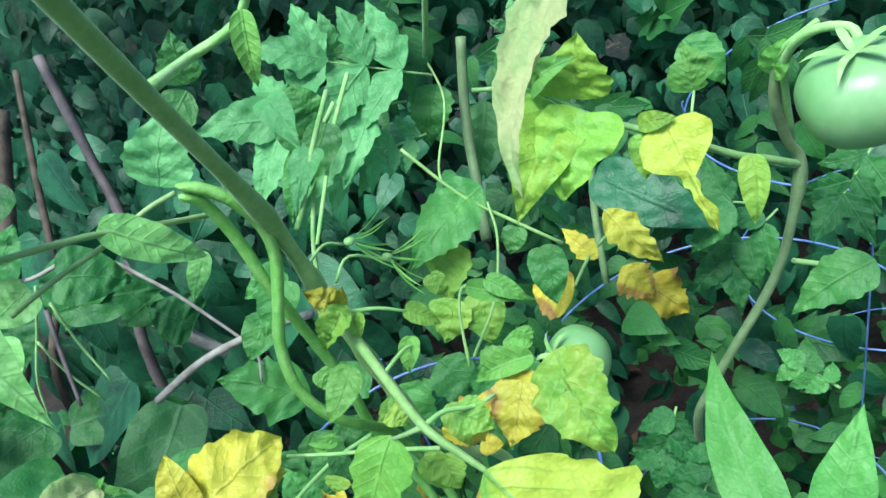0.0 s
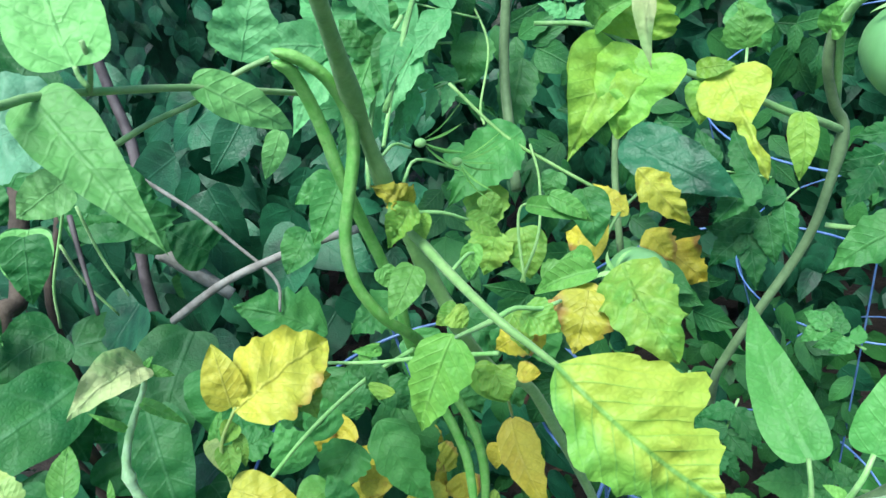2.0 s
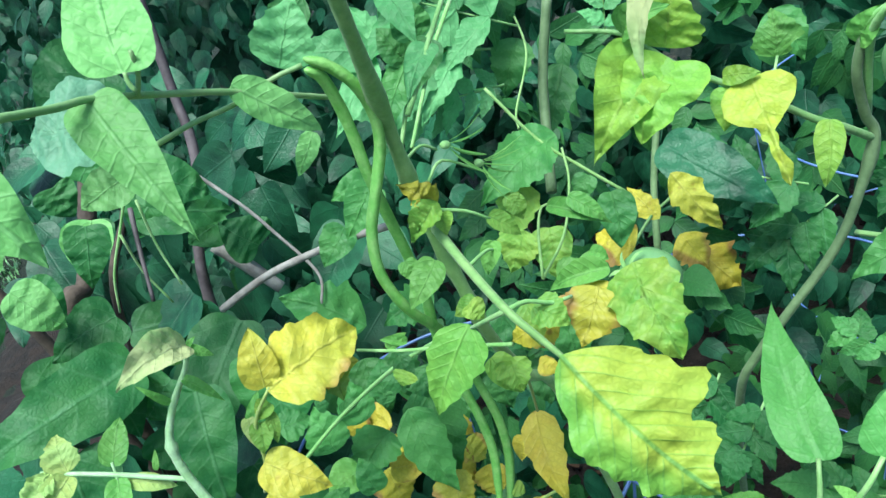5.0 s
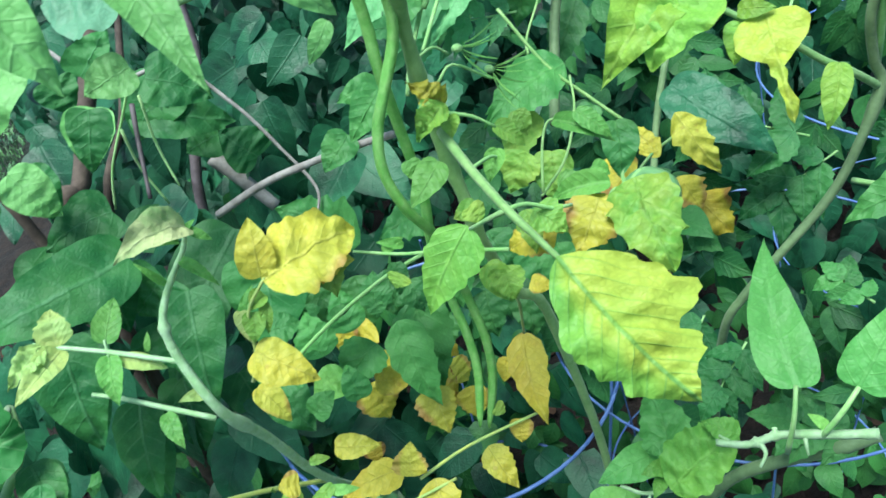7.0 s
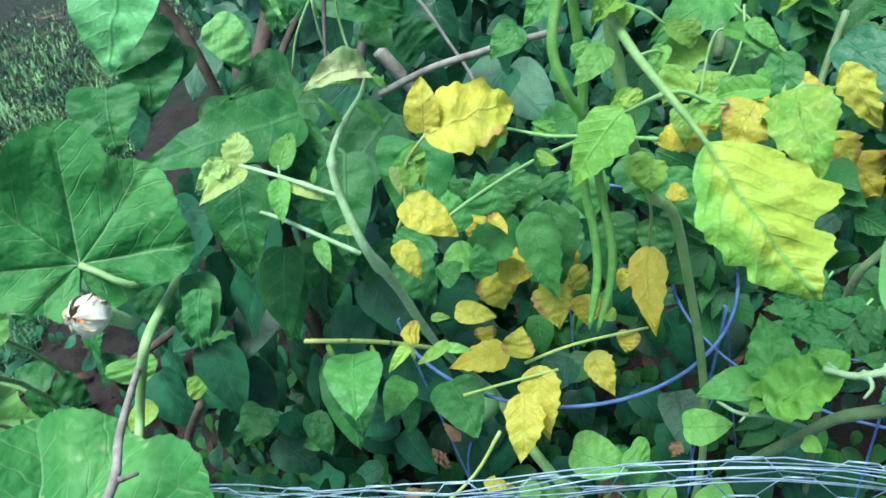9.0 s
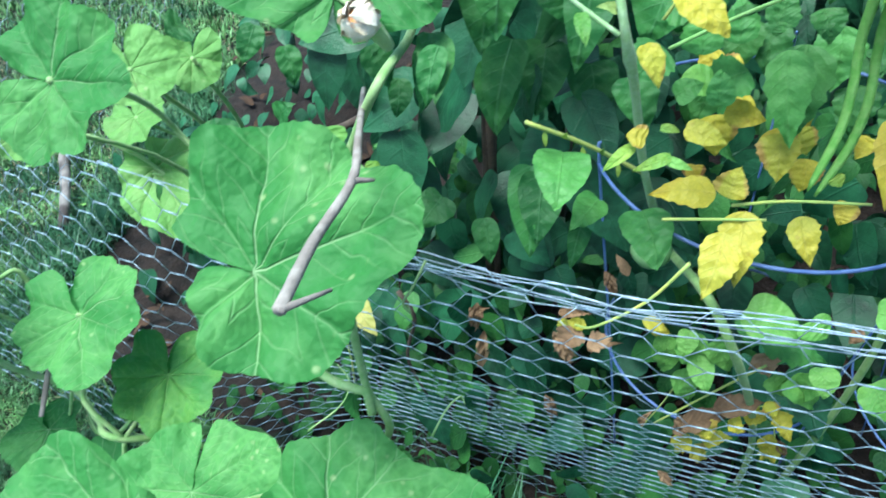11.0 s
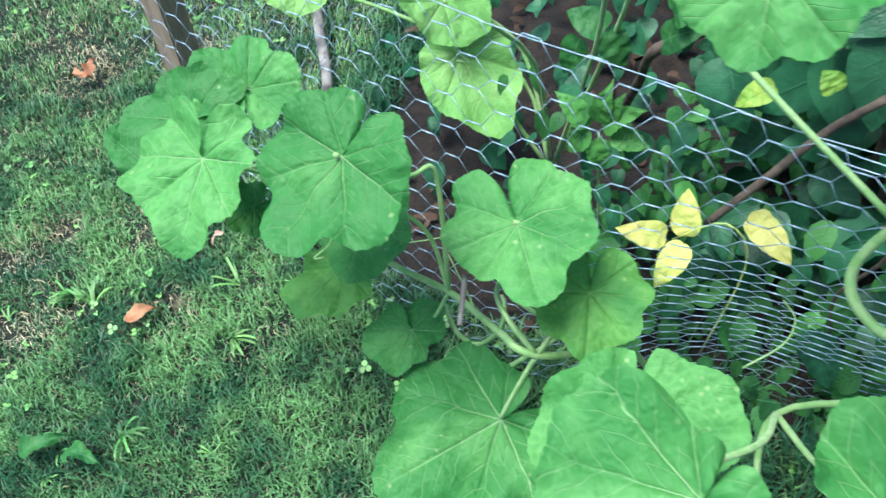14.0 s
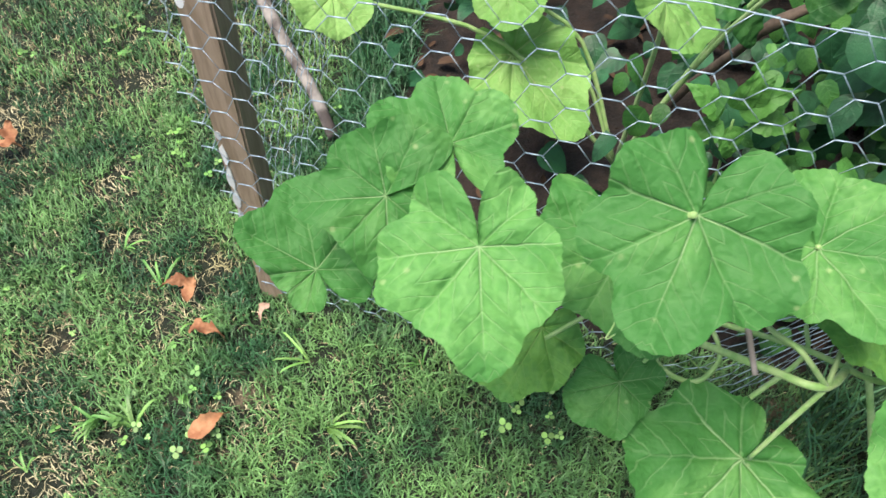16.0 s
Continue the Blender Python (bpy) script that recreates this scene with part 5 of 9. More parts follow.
leaf(tomato_shoot, (-0.321, 0.186, 0.785), (-0.308, 0.192, 0.783), 0.007, LEAF_MIX, (0.286, -0.568, 0.772), shape='ovate')
leaf(tomato_shoot, (-0.31, 0.177, 0.767), (-0.29, 0.182, 0.763), 0.008, LEAF_PALE, (0.263, -0.551, 0.792), shape='ovate')
leaf(tomato_shoot, (-0.296, 0.205, 0.775), (-0.301, 0.208, 0.782), 0.012, LEAF_YELLOW, (0.258, -0.582, 0.771), shape='ovate')
leaf(tomato_shoot, (-0.264, 0.203, 0.699), (-0.258, 0.163, 0.662), 0.032, LEAF_YELLOW, (0.188, -0.502, 0.844), shape='toothed')
leaf(tomato_shoot, (-0.261, 0.234, 0.7), (-0.244, 0.194, 0.657), 0.034, LEAF_YELLOW, (0.172, -0.526, 0.833), shape='toothed')
leaf(tomato_shoot, (-0.265, 0.293, 0.738), (-0.253, 0.271, 0.707), 0.034, LEAF_YELLOW, (0.178, -0.602, 0.778), shape='toothed')
leaf(tomato_shoot, (-0.275, 0.227, 0.712), (-0.275, 0.244, 0.732), 0.028, LEAF_YELLOW, (0.206, -0.568, 0.797), shape='toothed')
leaf(tomato_shoot, (-0.291, 0.247, 0.695), (-0.339, 0.221, 0.69), 0.028, LEAF_AMBER, (0.244, -0.539, 0.806), shape='toothed')
leaf(tomato_shoot, (-0.315, 0.301, 0.738), (-0.283, 0.31, 0.734), 0.024, LEAF_AMBER, (0.222, -0.618, 0.754), shape='ovate')
leaf(tomato_shoot, (-0.32, 0.267, 0.699), (-0.316, 0.259, 0.688), 0.020, LEAF_AMBER, (0.242, -0.559, 0.793), shape='ovate')
leaf(tomato_shoot, (-0.231, 0.286, 0.671), (-0.207, 0.264, 0.643), 0.026, LEAF_YELLOW, (0.122, -0.559, 0.82), shape='toothed')
leaf(tomato_shoot, (-0.217, 0.288, 0.717), (-0.209, 0.286, 0.713), 0.013, LEAF_MIX, (0.122, -0.607, 0.785), shape='ovate')
leaf(tomato_shoot, (-0.202, 0.297, 0.692), (-0.201, 0.284, 0.678), 0.020, LEAF_AMBER, (0.104, -0.59, 0.801), shape='ovate')
leaf(tomato_shoot, (-0.33, 0.226, 0.787), (-0.315, 0.24, 0.796), 0.020, LEAF_GREEN, (0.284, -0.604, 0.745), shape='ovate')
leaf(tomato_shoot, (-0.277, 0.299, 0.806), (-0.249, 0.265, 0.746), 0.036, LEAF_MID, (0.195, -0.64, 0.743), shape='toothed')
leaf(tomato_shoot, (-0.305, 0.253, 0.772), (-0.314, 0.266, 0.795), 0.022, LEAF_GREEN, (0.259, -0.62, 0.741), shape='ovate')
stem(tomato_shoot, ((-0.272, 0.232, 0.702), (-0.239, 0.266, 0.698), (-0.186, 0.301, 0.695)), 0.0014, 0.0012, STEM_YELLOW, name='leaf_stalk', per=4)
stem(tomato_shoot, ((-0.309, 0.187, 0.702), (-0.278, 0.212, 0.699), (-0.245, 0.236, 0.697)), 0.0012, 0.0012, STEM_YELLOW, name='leaf_stalk', per=4)
stem(tomato_shoot, ((-0.277, 0.176, 0.68), (-0.3, 0.161, 0.635), (-0.332, 0.136, 0.605), (-0.35, 0.133, 0.598)), 0.0016, 0.0010, STEM_YELLOW, name='leaf_stalk', per=4)
fruit(tomato_shoot, (-0.359, 0.297, 0.553), 0.021, (0.1, -0.2, 1), "small unripe green tomato")
leaf(tomato_shoot, (-0.378, 0.378, 0.776), (-0.362, 0.358, 0.734), 0.036, LEAF_GREEN, (0.287, -0.647, 0.707), shape='toothed')
leaf(tomato_shoot, (-0.349, 0.399, 0.771), (-0.341, 0.372, 0.723), 0.040, LEAF_GREEN, (0.255, -0.657, 0.709), shape='toothed')
leaf(tomato_shoot, (-0.325, 0.415, 0.763), (-0.316, 0.392, 0.721), 0.036, LEAF_GREEN, (0.225, -0.668, 0.709), shape='toothed')
leaf(tomato_shoot, (-0.274, 0.441, 0.761), (-0.263, 0.413, 0.711), 0.044, LEAF_GREEN, (0.167, -0.684, 0.71), shape='toothed')
leaf(tomato_shoot, (-0.231, 0.446, 0.774), (-0.205, 0.424, 0.73), 0.044, LEAF_GREEN, (0.115, -0.704, 0.701), shape='toothed')
leaf(tomato_shoot, (-0.197, 0.444, 0.761), (-0.173, 0.424, 0.724), 0.044, LEAF_GREEN, (0.079, -0.701, 0.709), shape='toothed')
leaf(tomato_shoot, (-0.171, 0.444, 0.756), (-0.162, 0.417, 0.712), 0.046, LEAF_GREEN, (0.059, -0.695, 0.716), shape='toothed')
leaf(tomato_shoot, (-0.357, 0.374, 0.717), (-0.358, 0.343, 0.678), 0.036, LEAF_GREEN, (0.262, -0.611, 0.747), shape='toothed')
leaf(tomato_shoot, (-0.243, 0.432, 0.715), (-0.234, 0.407, 0.676), 0.040, LEAF_GREEN, (0.132, -0.66, 0.739), shape='toothed')
leaf(tomato_shoot, (-0.204, 0.436, 0.711), (-0.199, 0.41, 0.673), 0.040, LEAF_GREEN, (0.093, -0.663, 0.742), shape='toothed')
leaf(tomato_shoot, (-0.284, 0.415, 0.704), (-0.284, 0.391, 0.67), 0.034, LEAF_GREEN, (0.179, -0.641, 0.746), shape='toothed')
leaf(tomato_shoot, (-0.36, 0.156, 0.566), (-0.36, 0.135, 0.553), 0.030, LEAF_DRY, (0.266, -0.385, 0.884), shape='lobed', wave=0.2, fold=0.5)
leaf(tomato_shoot, (-0.345, 0.149, 0.555), (-0.329, 0.167, 0.561), 0.020, LEAF_DRY, (0.241, -0.399, 0.885), shape='lobed', wave=0.2, fold=0.5)
leaf(tomato_shoot, (-0.353, 0.16, 0.566), (-0.371, 0.154, 0.57), 0.014, LEAF_YELLOW, (0.269, -0.399, 0.877), shape='lobed', wave=0.2, fold=0.5)
leaf(tomato_shoot, (-0.35, 0.23, 0.576), (-0.369, 0.237, 0.591), 0.012, LEAF_DRY, (0.258, -0.467, 0.846), shape='lobed', wave=0.2, fold=0.5)
leaf(tomato_shoot, (-0.228, 0.27, 0.506), (-0.207, 0.26, 0.495), 0.030, LEAF_DRY, (0.102, -0.463, 0.881), shape='lobed', wave=0.2, fold=0.5)
leaf(tomato_shoot, (-0.246, 0.245, 0.429), (-0.205, 0.274, 0.442), 0.030, LEAF_DRY, (0.103, -0.428, 0.898), shape='lobed', wave=0.2, fold=0.5)
leaf(tomato_shoot, (-0.205, 0.274, 0.442), (-0.19, 0.266, 0.435), 0.020, LEAF_YELLOW, (0.077, -0.437, 0.896), shape='lobed', wave=0.2, fold=0.5)
leaf(tomato_shoot, (-0.254, 0.237, 0.413), (-0.235, 0.225, 0.403), 0.030, LEAF_YELLOW, (0.118, -0.395, 0.911), shape='lobed', wave=0.2, fold=0.5)
leaf(tomato_shoot, (-0.229, 0.249, 0.417), (-0.21, 0.248, 0.413), 0.020, LEAF_YELLOW, (0.095, -0.412, 0.906), shape='lobed', wave=0.2, fold=0.5)
leaf(tomato_shoot, (-0.265, 0.221, 0.406), (-0.23, 0.253, 0.42), 0.030, LEAF_DRY, (0.121, -0.401, 0.908), shape='lobed', wave=0.2, fold=0.5)
leaf(tomato_shoot, (-0.194, 0.278, 0.431), (-0.169, 0.261, 0.417), 0.022, LEAF_YELLOW, (0.062, -0.431, 0.9), shape='lobed', wave=0.2, fold=0.5)
leaf(tomato_shoot, (-0.315, 0.214, 0.538), (-0.296, 0.222, 0.537), 0.014, LEAF_YELLOW, (0.197, -0.44, 0.876), shape='lobed', wave=0.2, fold=0.5)
leaf(tomato_shoot, (-0.152, 0.266, 0.597), (-0.158, 0.255, 0.587), 0.014, LEAF_DRY, (0.046, -0.513, 0.857), shape='lobed', wave=0.2, fold=0.5)
stem(tomato_shoot, ((-0.213, 0.254, 0.516), (-0.247, 0.241, 0.463), (-0.291, 0.209, 0.405)), 0.0014, 0.0010, STEM_YELLOW, name='leaf_stalk', per=4)
leaf(tomato_shoot, (-0.238, 0.229, 0.605), (-0.184, 0.229, 0.595), 0.040, LEAF_PALE, (0.11, -0.492, 0.863))
leaf(tomato_shoot, (-0.19, 0.242, 0.607), (-0.173, 0.237, 0.601), 0.030, LEAF_PALE, (0.077, -0.505, 0.86))
leaf(tomato_shoot, (-0.278, 0.219, 0.556), (-0.274, 0.199, 0.54), 0.020, LEAF_PALE, (0.171, -0.442, 0.881))
leaf(tomato_shoot, (-0.266, 0.221, 0.528), (-0.244, 0.199, 0.508), 0.025, LEAF_PALE, (0.145, -0.43, 0.891))
leaf(tomato_shoot, (-0.169, 0.246, 0.555), (-0.156, 0.228, 0.54), 0.025, LEAF_PALE, (0.053, -0.471, 0.881))
leaf(tomato_shoot, (-0.148, 0.251, 0.637), (-0.11, 0.259, 0.644), 0.030, LEAF_PALE, (0.019, -0.54, 0.841))
leaf(tomato_shoot, (-0.129, 0.259, 0.55), (-0.103, 0.24, 0.536), 0.035, LEAF_PALE, (0.004, -0.478, 0.878))
leaf(tomato_shoot, (-0.401, 0.18, 0.508), (-0.377, 0.186, 0.465), 0.020, LEAF_DRY, (0.22, -0.463, 0.859), shape='lobed', wave=0.1, crumple=0.5, fold=0.9)
leaf(tomato_shoot, (-0.396, 0.181, 0.54), (-0.364, 0.189, 0.55), 0.012, LEAF_DRY, (0.225, -0.494, 0.84), shape='lobed', wave=0.1, crumple=0.5, fold=0.9)
leaf(tomato_shoot, (-0.366, 0.189, 0.498), (-0.335, 0.196, 0.521), 0.014, LEAF_DRY, (0.189, -0.485, 0.854), shape='lobed', wave=0.1, crumple=0.5, fold=0.9)
leaf(tomato_shoot, (-0.383, 0.184, 0.529), (-0.396, 0.181, 0.511), 0.020, LEAF_YELLOW, (0.228, -0.478, 0.848), shape='lobed', wave=0.1, crumple=0.12, fold=0.15)
leaf(tomato_shoot, (-0.282, 0.249, 0.351), (-0.247, 0.258, 0.383), 0.020, LEAF_DRY, (0.091, -0.463, 0.882), shape='lobed', wave=0.1, crumple=0.5, fold=0.9)
leaf(tomato_shoot, (-0.264, 0.254, 0.351), (-0.275, 0.251, 0.309), 0.026, LEAF_YELLOW, (0.092, -0.447, 0.89), shape='lobed', wave=0.1, crumple=0.12, fold=0.15)
leaf(tomato_shoot, (-0.252, 0.257, 0.352), (-0.223, 0.264, 0.37), 0.024, LEAF_YELLOW, (0.069, -0.466, 0.882), shape='lobed', wave=0.1, crumple=0.12, fold=0.15)
leaf(tomato_shoot, (-0.26, 0.255, 0.33), (-0.241, 0.26, 0.313), 0.026, LEAF_YELLOW, (0.076, -0.447, 0.891), shape='lobed', wave=0.1, crumple=0.12, fold=0.15)
leaf(tomato_shoot, (-0.279, 0.25, 0.364), (-0.255, 0.256, 0.395), 0.014, LEAF_DRY, (0.094, -0.468, 0.879), shape='lobed', wave=0.1, crumple=0.5, fold=0.9)
leaf(tomato_shoot, (-0.225, 0.284, 0.395), (-0.2, 0.29, 0.394), 0.026, LEAF_YELLOW, (0.049, -0.495, 0.867), shape='lobed', wave=0.1, crumple=0.12, fold=0.15)
leaf(tomato_shoot, (-0.191, 0.292, 0.372), (-0.189, 0.293, 0.316), 0.030, LEAF_YELLOW, (0.029, -0.477, 0.878), shape='lobed', wave=0.1, crumple=0.12, fold=0.15)
leaf(tomato_shoot, (-0.186, 0.293, 0.364), (-0.171, 0.297, 0.34), 0.012, LEAF_DRY, (0.02, -0.482, 0.876), shape='lobed', wave=0.1, crumple=0.5, fold=0.9)
leaf(tomato_shoot, (-0.318, 0.201, 0.562), (-0.294, 0.207, 0.556), 0.016, LEAF_YELLOW, (0.155, -0.523, 0.838), shape='lobed', wave=0.1, crumple=0.12, fold=0.15)
leaf(tomato_shoot, (-0.31, 0.223, 0.368), (-0.3, 0.225, 0.401), 0.010, LEAF_DRY, (0.128, -0.451, 0.884), shape='lobed', wave=0.1, crumple=0.5, fold=0.9)
leaf(tomato_shoot, (-0.495, 0.177, 0.495), (-0.498, 0.176, 0.447), 0.018, LEAF_DRY, (0.306, -0.435, 0.847), shape='lobed', wave=0.1, crumple=0.5, fold=0.9)
leaf(tomato_shoot, (-0.488, 0.178, 0.451), (-0.5, 0.175, 0.374), 0.018, LEAF_DRY, (0.287, -0.413, 0.864), shape='lobed', wave=0.1, crumple=0.5, fold=0.9)
leaf(tomato_shoot, (-0.505, 0.174, 0.472), (-0.482, 0.18, 0.491), 0.012, LEAF_DRY, (0.306, -0.441, 0.844), shape='lobed', wave=0.1, crumple=0.5, fold=0.9)
leaf(tomato_shoot, (-0.456, 0.256, 0.267), (-0.444, 0.259, 0.215), 0.018, LEAF_DRY, (0.211, -0.405, 0.89), shape='lobed', wave=0.1, crumple=0.5, fold=0.9)
leaf(tomato_shoot, (-0.277, 0.211, 0.321), (-0.258, 0.215, 0.303), 0.012, LEAF_DRY, (0.091, -0.417, 0.905), shape='lobed', wave=0.1, crumple=0.5, fold=0.9)
leaf(tomato_shoot, (-0.356, 0.191, 0.613), (-0.344, 0.194, 0.581), 0.012, LEAF_DRY, (0.207, -0.532, 0.821), shape='lobed', wave=0.1, crumple=0.5, fold=0.9)
leaf(tomato_shoot, (-0.295, 0.216, 0.539), (-0.298, 0.216, 0.481), 0.028, LEAF_PALE, (0.137, -0.506, 0.852), shape='heart', wave=0.1, crumple=0.12, fold=0.15)
leaf(tomato_shoot, (-0.279, 0.22, 0.546), (-0.265, 0.224, 0.503), 0.030, LEAF_PALE, (0.115, -0.519, 0.847), shape='heart', wave=0.1, crumple=0.12, fold=0.15)
leaf(tomato_shoot, (-0.259, 0.225, 0.547), (-0.236, 0.231, 0.513), 0.026, LEAF_PALE, (0.092, -0.528, 0.844), shape='heart', wave=0.1, crumple=0.12, fold=0.15)
leaf(tomato_shoot, (-0.281, 0.23, 0.484), (-0.266, 0.233, 0.436), 0.026, LEAF_PALE, (0.109, -0.492, 0.864), shape='heart', wave=0.1, crumple=0.12, fold=0.15)
leaf(tomato_shoot, (-0.252, 0.257, 0.552), (-0.19, 0.272, 0.552), 0.040, LEAF_GREEN, (0.066, -0.562, 0.824), shape='lobed', wave=0.1, crumple=0.12, fold=0.15)
leaf(tomato_shoot, (-0.233, 0.282, 0.522), (-0.169, 0.298, 0.506), 0.040, LEAF_GREEN, (0.044, -0.556, 0.83), shape='lobed', wave=0.1, crumple=0.12, fold=0.15)
leaf(tomato_shoot, (-0.192, 0.272, 0.492), (-0.162, 0.279, 0.458), 0.030, LEAF_PALE, (0.022, -0.529, 0.849), shape='heart', wave=0.1, crumple=0.12, fold=0.15)
leaf(tomato_shoot, (-0.207, 0.268, 0.489), (-0.19, 0.272, 0.466), 0.024, LEAF_PALE, (0.041, -0.527, 0.849), shape='heart', wave=0.1, crumple=0.12, fold=0.15)
leaf(tomato_shoot, (-0.171, 0.277, 0.503), (-0.179, 0.275, 0.463), 0.024, LEAF_PALE, (0.02, -0.533, 0.846), shape='heart', wave=0.1, crumple=0.12, fold=0.15)
leaf(tomato_shoot, (-0.582, 0.175, 0.313), (-0.593, 0.172, 0.245), 0.028, LEAF_GREEN, (0.317, -0.354, 0.88), shape='lobed', wave=0.1, crumple=0.12, fold=0.15)
leaf(tomato_shoot, (-0.624, 0.185, 0.246), (-0.59, 0.193, 0.225), 0.026, LEAF_GREEN, (0.316, -0.349, 0.882), shape='lobed', wave=0.1, crumple=0.12, fold=0.15)
stem(tomato_shoot, ((-0.286, 0.238, 0.444), (-0.298, 0.236, 0.397), (-0.309, 0.223, 0.363)), 0.0010, 0.0008, STEM_YELLOW, name='leaf_stalk', per=4)
stem(tomato_shoot, ((-0.273, 0.252, 0.368), (-0.244, 0.269, 0.379), (-0.205, 0.289, 0.415), (-0.181, 0.294, 0.345)), 0.0010, 0.0008, STEM_YELLOW, name='leaf_stalk', per=4)


# ---- tomato plant on the other side, with large fruit ----
tomato_b = thing("tomato_plant", (0.12, 0.52, 0.08), "tall tomato plant with thick stems and large green fruit", "plant", "tomato plants")
stem(tomato_b, ((0.072, 0.441, 0.959), (0.068, 0.441, 0.932), (0.074, 0.444, 0.898), (0.08, 0.442, 0.878), (0.063, 0.425, 0.836), (0.044, 0.412, 0.804), (0.009, 0.395, 0.767), (-0.019, 0.386, 0.732), (-0.035, 0.387, 0.69), (-0.04, 0.417, 0.55), (-0.035, 0.447, 0.34), (-0.035, 0.457, 0.06)), 0.0038, 0.0036, STEM_OLD, name='main_stem', knots=(0.3,))
stem(tomato_b, ((0.079, 0.442, 0.878), (0.055, 0.427, 0.901), (0.035, 0.422, 0.915), (0.003, 0.419, 0.941), (-0.025, 0.421, 0.959), (-0.052, 0.426, 0.977), (-0.08, 0.436, 1), (-0.118, 0.447, 1.007)), 0.0030, 0.0016, STEM_GREEN, name='branch')
stem(tomato_b, ((0.06, 0.413, 0.818), (0.074, 0.395, 0.825), (0.091, 0.363, 0.842)), 0.0022, 0.0018, STEM_GREEN, name='branch', per=4)
stem(tomato_b, ((0.072, 0.441, 0.958), (0.076, 0.435, 0.973), (0.092, 0.417, 0.994)), 0.0030, 0.0020, STEM_GREEN, name='branch', per=4)
leaf(tomato_b, (-0.079, 0.437, 0.987), (-0.103, 0.408, 0.958), 0.030, LEAF_LIME, (0.25, -0.745, 0.667), shape='heart', fold=0.2)
leaf(tomato_b, (-0.066, 0.430, 0.985), (-0.113, 0.386, 0.932), 0.050, LEAF_LIME, (0.16, -0.745, 0.667), shape='drawn', fold=0.45, arch=0.08, nu=44, nv=6, crumple=0.12)
leaf(tomato_b, (-0.050, 0.421, 0.979), (-0.080, 0.390, 0.940), 0.056, LEAF_LIME, (-0.12, -0.745, 0.667), shape='heart', fold=0.35, arch=0.10, bite=0.2, nu=44, nv=6, crumple=0.12)
leaf(tomato_b, (-0.054, 0.43, 0.986), (-0.043, 0.434, 1.027), 0.050, LEAF_LIME, (-0.042, -0.797, 0.603), shape='toothed', fold=0.3)
leaf(tomato_b, (-0.08, 0.435, 1), (-0.048, 0.425, 1.017), 0.022, LEAF_PALE, (-0.019, -0.799, 0.601), fold=0.7, arch=0.25)
leaf(tomato_b, (-0.003, 0.418, 0.957), (0.008, 0.362, 0.905), 0.050, LEAF_SUN, (-0.118, -0.709, 0.695), shape='eaten_left', other='eaten_right', arch=0.06, nu=44, nv=5)
leaf(tomato_b, (-0.017, 0.418, 0.952), (-0.025, 0.4, 0.931), 0.022, LEAF_LIME, (-0.082, -0.73, 0.678))
leaf(tomato_b, (-0.02, 0.422, 0.96), (0.003, 0.413, 0.962), 0.014, LEAF_LIME, (-0.101, -0.749, 0.655))
leaf(tomato_b, (0.045, 0.419, 0.913), (0.035, 0.392, 0.877), 0.020, LEAF_LIME, (-0.161, -0.681, 0.715))
leaf(tomato_b, (0.023, 0.468, 0.944), (0.023, 0.482, 0.976), 0.036, LEAF_PALE, (-0.136, -0.766, 0.629), shape='toothed', bite=0.5)
stem(tomato_b, ((0.016, 0.445, 0.941), (0.023, 0.468, 0.944)), 0.0010, 0.0010, STEM_GREEN, name='leaf_stalk', per=2)
leaf(tomato_b, (0.068, 0.441, 0.955), (0.083, 0.431, 0.982), 0.020, LEAF_PALE, (-0.216, -0.744, 0.632), fold=0.3)
leaf(tomato_b, (-0.011, 0.218, 0.812), (-0.015, 0.326, 0.845), 0.035, LEAF_MID, (-0.095, -0.537, 0.838), arch=0.05, fold=0.3, shape='drawn', nu=36, nv=5)
stem(tomato_b, ((-0.012, 0.219, 0.813), (-0.015, 0.204, 0.801), (-0.018, 0.201, 0.774)), 0.0014, 0.0018, STEM_GREEN, name='leaf_stalk', per=3)
leaf(tomato_b, (0.02, 0.214, 0.816), (0.05, 0.251, 0.857), 0.032, LEAF_MID, (-0.175, -0.499, 0.849), arch=0.05, shape='drawn', nu=36, nv=5)
stem(tomato_b, ((0.02, 0.214, 0.816), (0.011, 0.205, 0.807), (0.001, 0.206, 0.781)), 0.0014, 0.0018, STEM_GREEN, name='leaf_stalk', per=3)
stem(tomato_b, ((-0.058, 0.208, 0.775), (-0.042, 0.206, 0.775), (-0.033, 0.207, 0.777), (-0.023, 0.209, 0.780), (-0.009, 0.208, 0.782), (0.011, 0.206, 0.784), (0.031, 0.204, 0.787)), 0.0022, 0.0030, STEM_PALE, name='branch', bumps=0.1, knots=(0.3, 0.48))
stem(tomato_b, ((-0.033, 0.206, 0.777), (-0.030, 0.201, 0.773), (-0.034, 0.195, 0.768)), 0.0018, 0.0008, STEM_PALE, name='spur', per=3)
stem(tomato_b, ((-0.024, 0.208, 0.781), (-0.024, 0.212, 0.784)), 0.0012, 0.0016, STEM_PALE, name='spur', per=2)
stem(tomato_b, ((-0.008, 0.207, 0.782), (-0.007, 0.198, 0.775)), 0.0014, 0.0007, STEM_PALE, name='spur', per=2)
stem(tomato_b, ((-0.050, 0.208, 0.776), (-0.056, 0.211, 0.778)), 0.0013, 0.0008, STEM_PALE, name='spur', per=2)
stem(tomato_b, ((-0.016, 0.206, 0.781), (-0.016, 0.204, 0.779)), 0.0011, 0.0007, STEM_PALE, name='spur', per=2)
